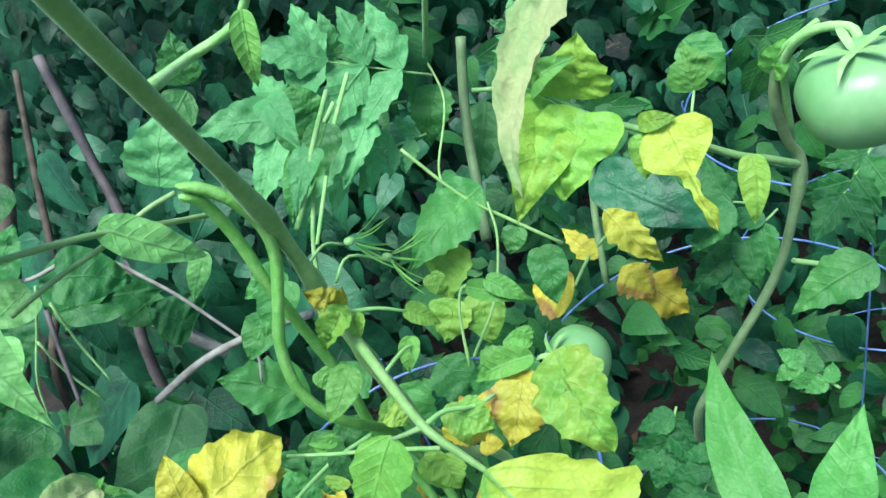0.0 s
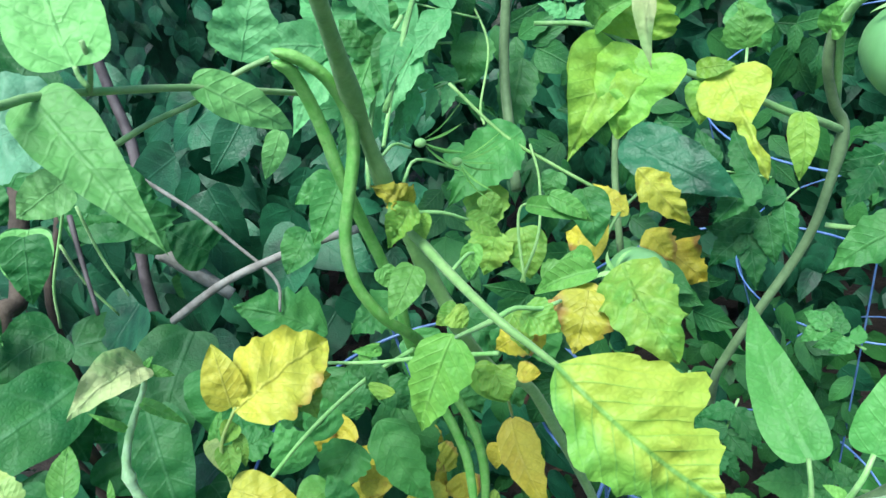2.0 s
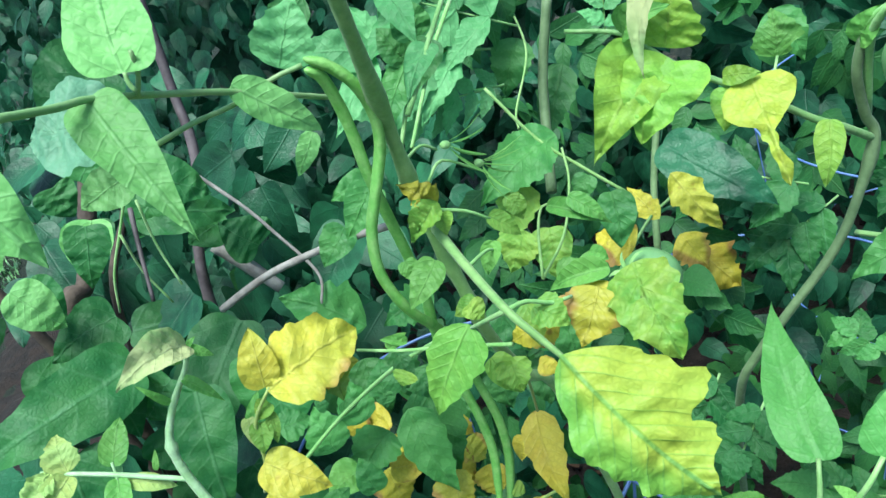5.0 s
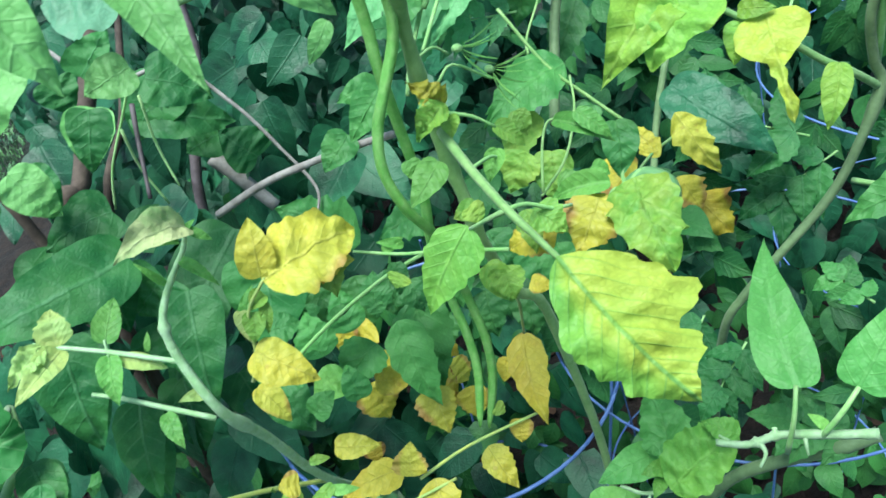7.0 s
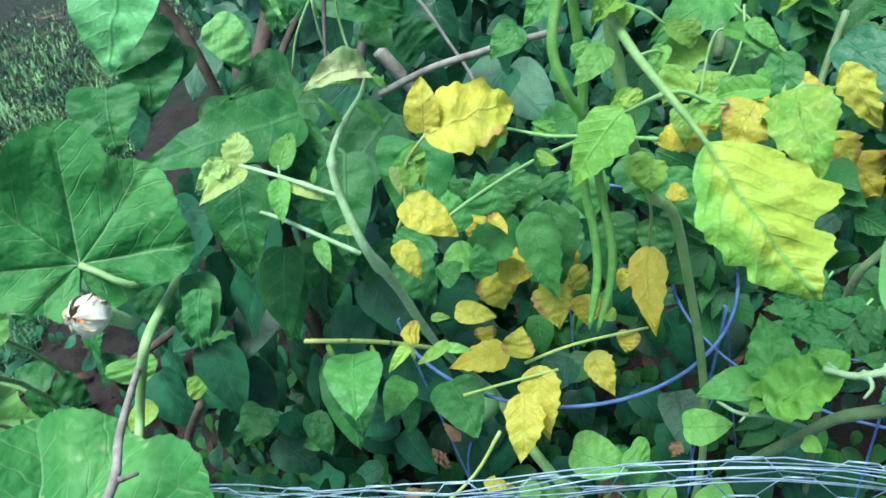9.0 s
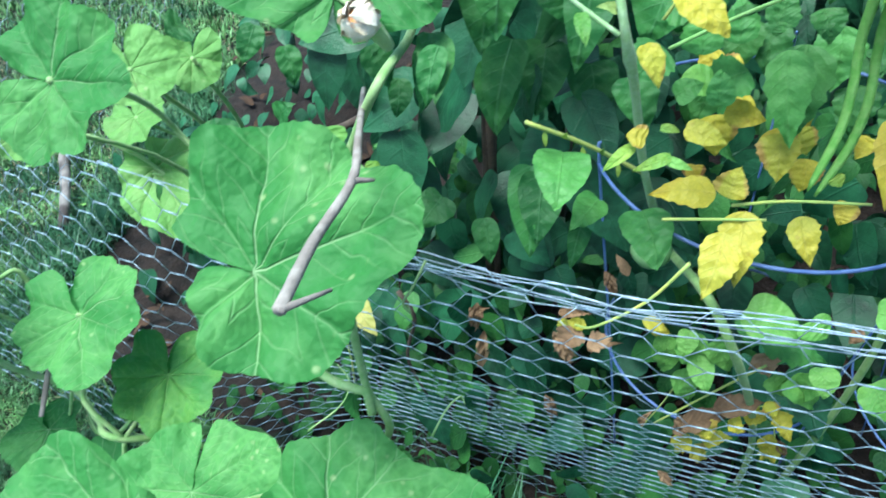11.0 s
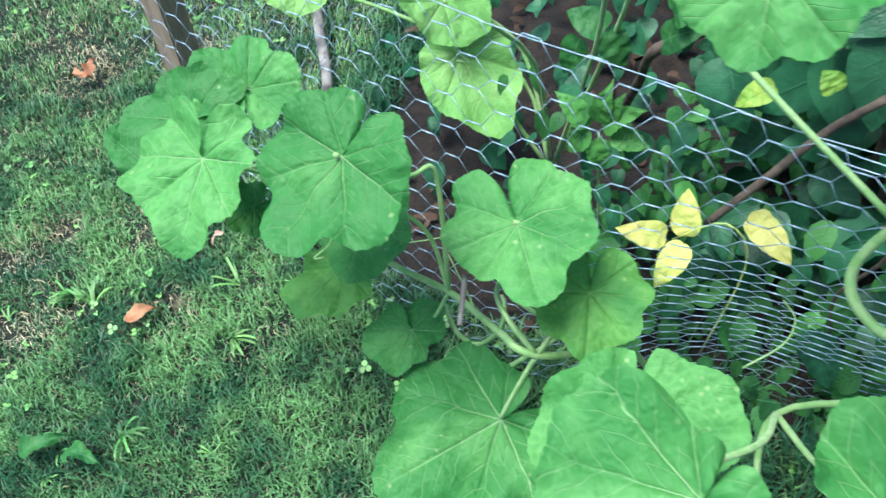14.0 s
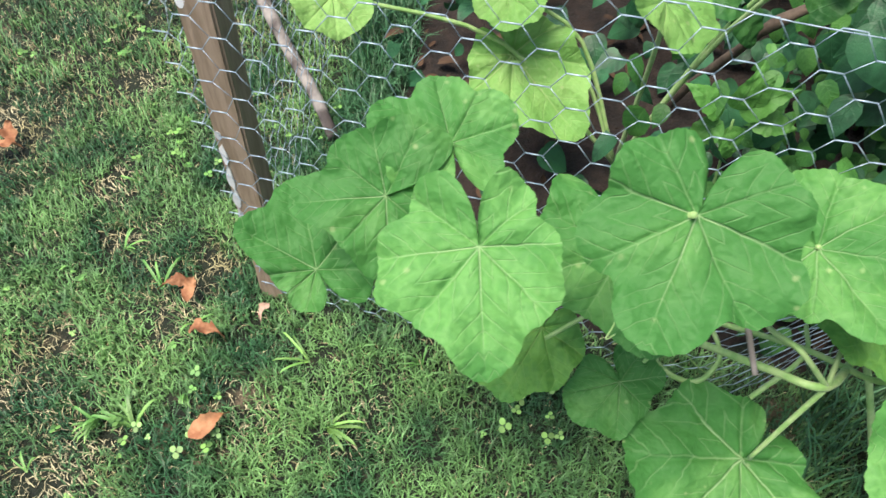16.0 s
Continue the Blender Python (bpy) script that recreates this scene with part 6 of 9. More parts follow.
leaf(tomato_b, (0.005, 0.209, 0.785), (-0.005, 0.217, 0.790), 0.007, LEAF_PALE, (-0.110, -0.436, 0.893), shape='ovate', fold=0.3)
stem(tomato_b, ((0.046, 0.246, 0.733), (0.023, 0.245, 0.720), (-0.005, 0.249, 0.704), (-0.039, 0.251, 0.682), (-0.063, 0.249, 0.654), (-0.092, 0.249, 0.617)), 0.0052, 0.0044, STEM_OLD, name='side_stem', bumps=0.05)
leaf(tomato_b, (-0.085, 0.235, 0.719), (-0.100, 0.282, 0.748), 0.037, LEAF_MID, (0.001, -0.418, 0.909), shape='toothed', fold=0.2, crumple=0.15, nu=40, nv=5)
leaf(tomato_b, (-0.087, 0.206, 0.728), (-0.043, 0.228, 0.760), 0.043, LEAF_FRESH, (0.003, -0.401, 0.916), shape='ragged', fold=0.12, crumple=0.15, nu=44, nv=6)
leaf(tomato_b, (-0.042, 0.223, 0.763), (-0.065, 0.231, 0.768), 0.018, LEAF_FRESH, (-0.049, -0.435, 0.899), shape='toothed', fold=0.2)
leaf(tomato_b, (-0.089, 0.247, 0.716), (-0.136, 0.223, 0.712), 0.027, LEAF_MID, (0.006, -0.424, 0.906), shape='ovate', fold=0.15, nu=40, nv=5)
leaf(tomato_b, (-0.086, 0.224, 0.729), (-0.105, 0.214, 0.734), 0.013, LEAF_FRESH, (0.002, -0.415, 0.910), shape='ovate')
leaf(tomato_b, (-0.091, 0.219, 0.725), (-0.098, 0.202, 0.725), 0.010, LEAF_FRESH, (0.008, -0.409, 0.912), shape='ovate')
leaf(tomato_b, (-0.083, 0.237, 0.734), (-0.102, 0.234, 0.732), 0.013, LEAF_MID, (-0.001, -0.428, 0.904), shape='ovate')
leaf(tomato_b, (-0.062, 0.209, 0.699), (-0.049, 0.205, 0.697), 0.013, LEAF_FRESH, (-0.024, -0.385, 0.922), shape='ovate')
stem(tomato_b, ((-0.121, 0.222, 0.710), (-0.105, 0.218, 0.706), (-0.084, 0.226, 0.699), (-0.060, 0.243, 0.675)), 0.0013, 0.0017, STEM_PALE, name='leaf_stalk', per=4)
stem(tomato_b, ((-0.101, 0.217, 0.705), (-0.104, 0.213, 0.702)), 0.0010, 0.0006, STEM_PALE, name='spur', per=2)
leaf(tomato_b, (-0.062, 0.578, 0.828), (0.026, 0.515, 0.784), 0.055, FOLIAGE_BACK_SHADED, (-0.031, -0.619, 0.784), shape='ovate', nu=40, nv=5)
leaf(tomato_b, (0.098, 0.364, 0.847), (0.042, 0.36, 0.82), 0.034, LEAF_GREEN, (-0.196, -0.6, 0.776), shape='toothed')
stem(tomato_b, ((0.141, 0.479, 0.852), (0.113, 0.455, 0.837), (0.098, 0.441, 0.83)), 0.0011, 0.0006, STEM_GREEN, name='leaf_stalk', per=3, sides=6)
leaf(tomato_b, (0.105, 0.446, 0.837), (0.077, 0.422, 0.822), 0.026, LEAF_DARK, (-0.122, -0.694, 1.169), shape='lobed')
leaf(tomato_b, (0.133, 0.47, 0.851), (0.099, 0.476, 0.849), 0.021, LEAF_DARK, (-0.275, -0.342, 0.317), shape='lobed', arch=0.05)
leaf(tomato_b, (0.13, 0.468, 0.85), (0.139, 0.433, 0.826), 0.026, LEAF_DARK, (-0.164, -0.385, 0.305), shape='lobed', arch=0.05)
leaf(tomato_b, (0.115, 0.455, 0.842), (0.077, 0.462, 0.84), 0.022, LEAF_DARK, (-0.202, -0.426, 0.22), shape='lobed', arch=0.05)
leaf(tomato_b, (0.119, 0.458, 0.844), (0.126, 0.428, 0.823), 0.020, LEAF_DARK, (-0.364, -0.619, 0.605), shape='lobed', arch=0.05)
leaf(tomato_b, (0.106, 0.447, 0.837), (0.077, 0.452, 0.836), 0.018, LEAF_DARK, (0.208, -0.707, 0.564), shape='lobed', arch=0.05)
leaf(tomato_b, (0.107, 0.448, 0.838), (0.115, 0.412, 0.813), 0.024, LEAF_DARK, (-0.413, -0.448, 0.989), shape='lobed', arch=0.05)
stem(tomato_b, ((0.055, 0.538, 0.782), (0.002, 0.561, 0.79), (-0.028, 0.571, 0.797)), 0.0011, 0.0006, STEM_GREEN, name='leaf_stalk', per=3, sides=6)
leaf(tomato_b, (-0.012, 0.563, 0.796), (-0.066, 0.585, 0.805), 0.035, LEAF_DARK, (-0.351, -0.533, 0.712), shape='toothed')
leaf(tomato_b, (0.043, 0.54, 0.787), (0.033, 0.58, 0.815), 0.028, LEAF_DARK, (-0.098, -0.779, 0.422), shape='toothed', arch=0.05)
leaf(tomato_b, (0.043, 0.54, 0.787), (-0.001, 0.522, 0.755), 0.033, LEAF_DARK, (-0.012, -0.528, 0.903), shape='toothed', arch=0.05)
leaf(tomato_b, (0.012, 0.553, 0.792), (0.003, 0.59, 0.818), 0.025, LEAF_DARK, (-0.322, -0.623, 0.789), shape='toothed', arch=0.05)
leaf(tomato_b, (0.008, 0.554, 0.793), (-0.032, 0.537, 0.764), 0.029, LEAF_DARK, (0.833, -0.813, 1.035), shape='toothed', arch=0.05)
leaf(tomato_b, (-0.017, 0.565, 0.797), (-0.028, 0.609, 0.828), 0.036, LEAF_DARK, (0.007, -0.694, 0.661), shape='toothed', arch=0.05)
leaf(tomato_b, (-0.017, 0.565, 0.797), (-0.066, 0.544, 0.762), 0.037, LEAF_DARK, (-0.112, -0.445, 1.068), shape='toothed', arch=0.05)
stem(tomato_b, ((0.084, 0.557, 0.751), (0.044, 0.547, 0.725), (0.021, 0.54, 0.713)), 0.0011, 0.0006, STEM_GREEN, name='leaf_stalk', per=3, sides=6)
leaf(tomato_b, (0.033, 0.541, 0.723), (-0.008, 0.53, 0.698), 0.029, LEAF_DARK, (-0.129, -0.681, 0.96), shape='toothed')
leaf(tomato_b, (0.071, 0.551, 0.746), (0.032, 0.572, 0.748), 0.025, LEAF_DARK, (-0.087, -0.313, 0.986), shape='toothed', arch=0.05)
leaf(tomato_b, (0.068, 0.551, 0.744), (0.066, 0.515, 0.703), 0.025, LEAF_DARK, (-0.196, -0.461, 0.229), shape='toothed', arch=0.05)
leaf(tomato_b, (0.047, 0.545, 0.732), (0.003, 0.569, 0.733), 0.028, LEAF_DARK, (-0.436, -0.688, 0.978), shape='toothed', arch=0.05)
leaf(tomato_b, (0.052, 0.546, 0.735), (0.05, 0.515, 0.698), 0.028, LEAF_DARK, (-0.25, -0.88, 0.47), shape='toothed', arch=0.05)
leaf(tomato_b, (0.033, 0.541, 0.723), (-0.003, 0.561, 0.724), 0.021, LEAF_DARK, (-0.784, -0.799, 1.164), shape='toothed', arch=0.05)
leaf(tomato_b, (0.033, 0.541, 0.723), (0.031, 0.505, 0.681), 0.030, LEAF_DARK, (0.08, -0.586, 0.658), shape='toothed', arch=0.05)
stem(tomato_b, ((0.062, 0.337, 0.764), (0.049, 0.355, 0.766), (0.041, 0.364, 0.769)), 0.0011, 0.0006, STEM_GREEN, name='leaf_stalk', per=3, sides=6)
leaf(tomato_b, (0.045, 0.357, 0.77), (0.032, 0.375, 0.773), 0.015, LEAF_GREEN, (0.011, -0.505, 0.761), shape='toothed')
leaf(tomato_b, (0.058, 0.339, 0.768), (0.063, 0.354, 0.773), 0.012, LEAF_GREEN, (-0.428, -0.585, 0.746), shape='toothed', arch=0.05)
leaf(tomato_b, (0.056, 0.342, 0.768), (0.039, 0.343, 0.76), 0.012, LEAF_GREEN, (-0.559, -0.524, 0.77), shape='toothed', arch=0.05)
leaf(tomato_b, (0.05, 0.35, 0.769), (0.055, 0.365, 0.775), 0.012, LEAF_GREEN, (-0.163, -0.441, 1.05), shape='toothed', arch=0.05)
leaf(tomato_b, (0.051, 0.349, 0.769), (0.03, 0.35, 0.76), 0.012, LEAF_GREEN, (0.173, -0.495, 0.395), shape='toothed', arch=0.05)
leaf(tomato_b, (0.046, 0.356, 0.77), (0.053, 0.376, 0.778), 0.016, LEAF_GREEN, (-0.224, -0.549, 0.713), shape='toothed', arch=0.05)
leaf(tomato_b, (0.045, 0.357, 0.77), (0.024, 0.358, 0.76), 0.015, LEAF_GREEN, (-0.518, -0.353, 0.744), shape='toothed', arch=0.05)
stem(tomato_b, ((-0.048, 0.416, 0.684), (-0.063, 0.395, 0.663), (-0.072, 0.382, 0.654)), 0.0011, 0.0006, STEM_GREEN, name='leaf_stalk', per=3, sides=6)
leaf(tomato_b, (-0.067, 0.387, 0.662), (-0.083, 0.365, 0.643), 0.022, LEAF_DARK, (-0.036, -0.579, 1.066), shape='toothed')
leaf(tomato_b, (-0.051, 0.409, 0.683), (-0.086, 0.409, 0.674), 0.024, LEAF_DARK, (-0.362, -0.595, 1.132), shape='toothed', arch=0.05)
leaf(tomato_b, (-0.053, 0.407, 0.68), (-0.038, 0.384, 0.66), 0.019, LEAF_DARK, (-0.375, -0.548, 0.877), shape='toothed', arch=0.05)
leaf(tomato_b, (-0.062, 0.395, 0.67), (-0.098, 0.395, 0.661), 0.022, LEAF_DARK, (-0.596, -0.777, 0.339), shape='toothed', arch=0.05)
leaf(tomato_b, (-0.06, 0.397, 0.672), (-0.044, 0.373, 0.65), 0.022, LEAF_DARK, (0.49, -0.412, 0.704), shape='toothed', arch=0.05)
leaf(tomato_b, (-0.067, 0.388, 0.663), (-0.102, 0.387, 0.654), 0.021, LEAF_DARK, (-0.211, -0.464, 0.841), shape='toothed', arch=0.05)
leaf(tomato_b, (-0.068, 0.386, 0.661), (-0.052, 0.361, 0.639), 0.022, LEAF_DARK, (0.162, -0.924, 0.665), shape='toothed', arch=0.05)
stem(tomato_b, ((-0.021, 0.355, 0.711), (-0.039, 0.334, 0.692), (-0.048, 0.322, 0.683)), 0.0011, 0.0006, STEM_GREEN, name='leaf_stalk', per=3, sides=6)
leaf(tomato_b, (-0.043, 0.327, 0.691), (-0.061, 0.306, 0.673), 0.022, LEAF_DARK, (-0.066, -0.378, 0.9), shape='toothed')
leaf(tomato_b, (-0.025, 0.348, 0.71), (-0.054, 0.35, 0.703), 0.017, LEAF_DARK, (-0.004, -0.164, 0.697), shape='toothed', arch=0.05)
leaf(tomato_b, (-0.026, 0.347, 0.71), (-0.012, 0.322, 0.689), 0.020, LEAF_DARK, (0.192, -0.499, 0.817), shape='toothed', arch=0.05)
leaf(tomato_b, (-0.034, 0.337, 0.701), (-0.07, 0.34, 0.693), 0.019, LEAF_DARK, (-0.764, -0.44, 0.716), shape='toothed', arch=0.05)
leaf(tomato_b, (-0.036, 0.336, 0.699), (-0.023, 0.312, 0.68), 0.018, LEAF_DARK, (-0.064, -0.708, 1.096), shape='toothed', arch=0.05)
leaf(tomato_b, (-0.044, 0.326, 0.691), (-0.075, 0.329, 0.684), 0.021, LEAF_DARK, (0.331, -0.453, 0.627), shape='toothed', arch=0.05)
leaf(tomato_b, (-0.045, 0.325, 0.69), (-0.034, 0.305, 0.674), 0.017, LEAF_DARK, (-0.551, -0.24, 1.005), shape='toothed', arch=0.05)
stem(tomato_b, ((0.037, 0.255, 0.721), (0.006, 0.258, 0.727), (-0.012, 0.259, 0.732)), 0.0011, 0.0006, STEM_GREEN, name='leaf_stalk', per=3, sides=6)
leaf(tomato_b, (-0.003, 0.257, 0.733), (-0.034, 0.259, 0.74), 0.021, LEAF_GREEN, (-0.105, -0.395, 0.867), shape='toothed')
leaf(tomato_b, (0.028, 0.254, 0.727), (0.019, 0.272, 0.736), 0.014, LEAF_GREEN, (-0.109, -0.319, 0.709), shape='toothed', arch=0.05)
leaf(tomato_b, (0.03, 0.254, 0.726), (0.01, 0.234, 0.715), 0.020, LEAF_GREEN, (0.186, -0.484, 0.741), shape='toothed', arch=0.05)
leaf(tomato_b, (0.012, 0.255, 0.73), (0.001, 0.277, 0.741), 0.017, LEAF_GREEN, (0.312, -0.439, 0.98), shape='toothed', arch=0.05)
leaf(tomato_b, (0.012, 0.255, 0.73), (-0.01, 0.234, 0.718), 0.020, LEAF_GREEN, (-0.278, -0.532, 0.927), shape='toothed', arch=0.05)
leaf(tomato_b, (-0.001, 0.256, 0.733), (-0.01, 0.275, 0.742), 0.015, LEAF_GREEN, (-0.429, -0.094, 1.193), shape='toothed', arch=0.05)
leaf(tomato_b, (0, 0.256, 0.733), (-0.019, 0.237, 0.722), 0.018, LEAF_GREEN, (-0.071, -0.389, 0.877), shape='toothed', arch=0.05)
leaf(tomato_b, (-0.076, 0.473, 0.817), (-0.099, 0.499, 0.839), 0.022, LEAF_YELLOW, (0.013, -0.681, 0.732), shape='lobed')
leaf(tomato_b, (-0.061, 0.502, 0.842), (-0.025, 0.477, 0.791), 0.034, LEAF_YELLOW, (-0.039, -0.674, 0.738), shape='lobed', crumple=0.2)
leaf(tomato_b, (-0.061, 0.512, 0.769), (-0.041, 0.491, 0.742), 0.040, LEAF_AMBER, (-0.028, -0.639, 0.769), shape='lobed')
leaf(tomato_b, (-0.047, 0.517, 0.743), (-0.015, 0.492, 0.714), 0.055, LEAF_AMBER, (-0.048, -0.622, 0.781), shape='lobed', wave=0.2)
leaf(tomato_b, (-0.098, 0.413, 0.836), (-0.127, 0.429, 0.844), 0.040, LEAF_AMBER, (0.046, -0.655, 0.754), shape='toothed')
stem(tomato_b, ((-0.062, 0.491, 0.826), (-0.082, 0.475, 0.82), (-0.098, 0.448, 0.816)), 0.0014, 0.0014, STEM_GREEN, name='leaf_stalk', per=3)
stem(tomato_b, ((-0.06, 0.67, 0.816), (-0.076, 0.625, 0.756), (-0.084, 0.581, 0.694)), 0.0036, 0.0038, STEM_OLD, name='side_stem', per=4)
fruit(tomato_b, (0.098, 0.372, 0.967), 0.034, (-0.1, -0.1, 1), "large unripe green tomato with paler ribs")
stem(tomato_b, ((0.104, 0.383, 0.988), (0.103, 0.399, 0.994), (0.086, 0.414, 0.99), (0.075, 0.435, 0.961), (0.078, 0.452, 0.893)), 0.0028, 0.0030, STEM_GREEN, name='fruit_stalk', per=4)
fruit(tomato_a, (-0.087, 0.265, 0.922), 0.0195, (-0.6, -0.2, 0.7), "pale green unripe tomato behind a leaf")
stem(tomato_a, ((-0.165, 0.566, 0.976), (-0.223, 0.561, 1.009), (-0.255, 0.556, 1.029)), 0.0011, 0.0006, STEM_GREEN, name='leaf_stalk', per=3, sides=6)
leaf(tomato_a, (-0.237, 0.555, 1.021), (-0.295, 0.549, 1.054), 0.037, LEAF_BRIGHT, (0.313, -0.807, 0.78), shape='lobed')
leaf(tomato_a, (-0.185, 0.561, 0.991), (-0.199, 0.597, 1.046), 0.034, LEAF_BRIGHT, (0.264, -1.074, 0.486), shape='lobed', arch=0.05)
leaf(tomato_a, (-0.186, 0.561, 0.992), (-0.233, 0.525, 0.965), 0.030, LEAF_BRIGHT, (0.142, -0.823, 0.87), shape='lobed', arch=0.05)
leaf(tomato_a, (-0.209, 0.558, 1.005), (-0.221, 0.589, 1.052), 0.030, LEAF_BRIGHT, (0.387, -0.692, 0.482), shape='lobed', arch=0.05)
leaf(tomato_a, (-0.211, 0.558, 1.006), (-0.266, 0.515, 0.974), 0.041, LEAF_BRIGHT, (0.587, -0.504, 0.353), shape='lobed', arch=0.05)
leaf(tomato_a, (-0.242, 0.555, 1.023), (-0.253, 0.584, 1.068), 0.031, LEAF_BRIGHT, (0.361, -0.555, 0.382), shape='lobed', arch=0.05)
leaf(tomato_a, (-0.24, 0.555, 1.022), (-0.296, 0.512, 0.991), 0.036, LEAF_BRIGHT, (-0.049, -0.431, 0.656), shape='lobed', arch=0.05)
stem(tomato_a, ((-0.191, 0.555, 0.966), (-0.263, 0.536, 0.988), (-0.302, 0.524, 1.001)), 0.0011, 0.0006, STEM_GREEN, name='leaf_stalk', per=3, sides=6)
leaf(tomato_a, (-0.28, 0.527, 0.996), (-0.352, 0.508, 1.018), 0.043, LEAF_BRIGHT, (0.353, -0.659, 0.495), shape='lobed')
leaf(tomato_a, (-0.218, 0.544, 0.977), (-0.249, 0.572, 1.023), 0.037, LEAF_BRIGHT, (0.599, -0.68, 0.295), shape='lobed', arch=0.05)
leaf(tomato_a, (-0.218, 0.544, 0.977), (-0.256, 0.497, 0.936), 0.032, LEAF_BRIGHT, (0.287, -0.731, 0.772), shape='lobed', arch=0.05)
leaf(tomato_a, (-0.25, 0.535, 0.987), (-0.277, 0.56, 1.027), 0.027, LEAF_BRIGHT, (0.037, -0.723, 0.14), shape='lobed', arch=0.05)
leaf(tomato_a, (-0.244, 0.537, 0.985), (-0.289, 0.481, 0.936), 0.046, LEAF_BRIGHT, (0.15, -0.904, 0.214), shape='lobed', arch=0.05)
leaf(tomato_a, (-0.273, 0.529, 0.994), (-0.302, 0.554, 1.035), 0.032, LEAF_BRIGHT, (0.164, -0.579, 0.442), shape='lobed', arch=0.05)
leaf(tomato_a, (-0.284, 0.526, 0.997), (-0.324, 0.476, 0.953), 0.037, LEAF_BRIGHT, (0.314, -0.433, 0.919), shape='lobed', arch=0.05)
stem(tomato_a, ((-0.189, 0.562, 0.928), (-0.221, 0.554, 0.93), (-0.238, 0.548, 0.932)), 0.0011, 0.0006, STEM_GREEN, name='leaf_stalk', per=3, sides=6)
leaf(tomato_a, (-0.228, 0.548, 0.934), (-0.26, 0.539, 0.936), 0.018, LEAF_BRIGHT, (0.357, -0.697, 0.59), shape='lobed')
leaf(tomato_a, (-0.195, 0.557, 0.931), (-0.214, 0.569, 0.948), 0.015, LEAF_BRIGHT, (0.188, -0.594, 0.746), shape='lobed', arch=0.05)
leaf(tomato_a, (-0.2, 0.556, 0.931), (-0.213, 0.536, 0.911), 0.016, LEAF_BRIGHT, (0.499, -0.792, 0.664), shape='lobed', arch=0.05)
leaf(tomato_a, (-0.216, 0.551, 0.933), (-0.234, 0.563, 0.949), 0.016, LEAF_BRIGHT, (0.375, -0.916, 0.234), shape='lobed', arch=0.05)
leaf(tomato_a, (-0.216, 0.551, 0.933), (-0.228, 0.532, 0.912), 0.014, LEAF_BRIGHT, (0.304, -1.131, 0.167), shape='lobed', arch=0.05)
leaf(tomato_a, (-0.23, 0.547, 0.934), (-0.253, 0.562, 0.954), 0.017, LEAF_BRIGHT, (0.284, -0.392, 0.506), shape='lobed', arch=0.05)
leaf(tomato_a, (-0.23, 0.548, 0.934), (-0.245, 0.523, 0.909), 0.018, LEAF_BRIGHT, (0.212, -0.907, 0.718), shape='lobed', arch=0.05)
stem(tomato_a, ((-0.236, 0.567, 0.968), (-0.238, 0.58, 1.003), (-0.239, 0.586, 1.024)), 0.0011, 0.0006, STEM_GREEN, name='leaf_stalk', per=3, sides=6)
leaf(tomato_a, (-0.238, 0.579, 1.015), (-0.239, 0.592, 1.051), 0.021, LEAF_BRIGHT, (0.167, -0.709, 0.775), shape='lobed')
leaf(tomato_a, (-0.236, 0.567, 0.98), (-0.213, 0.579, 0.991), 0.014, LEAF_BRIGHT, (0.586, -0.621, 0.938), shape='lobed', arch=0.05)
leaf(tomato_a, (-0.236, 0.567, 0.978), (-0.264, 0.565, 0.994), 0.019, LEAF_BRIGHT, (0.023, -0.534, 0.23), shape='lobed', arch=0.05)
leaf(tomato_a, (-0.237, 0.574, 0.999), (-0.213, 0.586, 1.01), 0.016, LEAF_BRIGHT, (0.053, -0.57, 0.912), shape='lobed', arch=0.05)
leaf(tomato_a, (-0.237, 0.574, 0.999), (-0.268, 0.572, 1.016), 0.018, LEAF_BRIGHT, (0.217, -0.547, 0.449), shape='lobed', arch=0.05)
leaf(tomato_a, (-0.238, 0.58, 1.017), (-0.21, 0.595, 1.03), 0.019, LEAF_BRIGHT, (0.717, -0.554, 0.002), shape='lobed', arch=0.05)
leaf(tomato_a, (-0.238, 0.579, 1.014), (-0.269, 0.577, 1.032), 0.020, LEAF_BRIGHT, (0.276, -0.799, 0.772), shape='lobed', arch=0.05)
stem(tomato_a, ((-0.233, 0.568, 0.921), (-0.278, 0.555, 0.929), (-0.302, 0.545, 0.934)), 0.0011, 0.0006, STEM_GREEN, name='leaf_stalk', per=3, sides=6)
leaf(tomato_a, (-0.288, 0.547, 0.934), (-0.333, 0.533, 0.942), 0.026, LEAF_BRIGHT, (0.398, -0.739, 0.569), shape='lobed')
leaf(tomato_a, (-0.244, 0.562, 0.926), (-0.265, 0.576, 0.948), 0.019, LEAF_BRIGHT, (0.456, -0.194, 0.943), shape='lobed', arch=0.05)
leaf(tomato_a, (-0.244, 0.562, 0.926), (-0.261, 0.535, 0.902), 0.021, LEAF_BRIGHT, (0.906, -0.795, 0.216), shape='lobed', arch=0.05)
leaf(tomato_a, (-0.272, 0.553, 0.931), (-0.295, 0.568, 0.955), 0.022, LEAF_BRIGHT, (0.645, -0.992, 0.238), shape='lobed', arch=0.05)
leaf(tomato_a, (-0.266, 0.555, 0.93), (-0.286, 0.523, 0.901), 0.024, LEAF_BRIGHT, (0.637, -0.854, 0.859), shape='lobed', arch=0.05)
leaf(tomato_a, (-0.285, 0.549, 0.933), (-0.314, 0.568, 0.963), 0.023, LEAF_BRIGHT, (0.211, -0.613, 0.831), shape='lobed', arch=0.05)
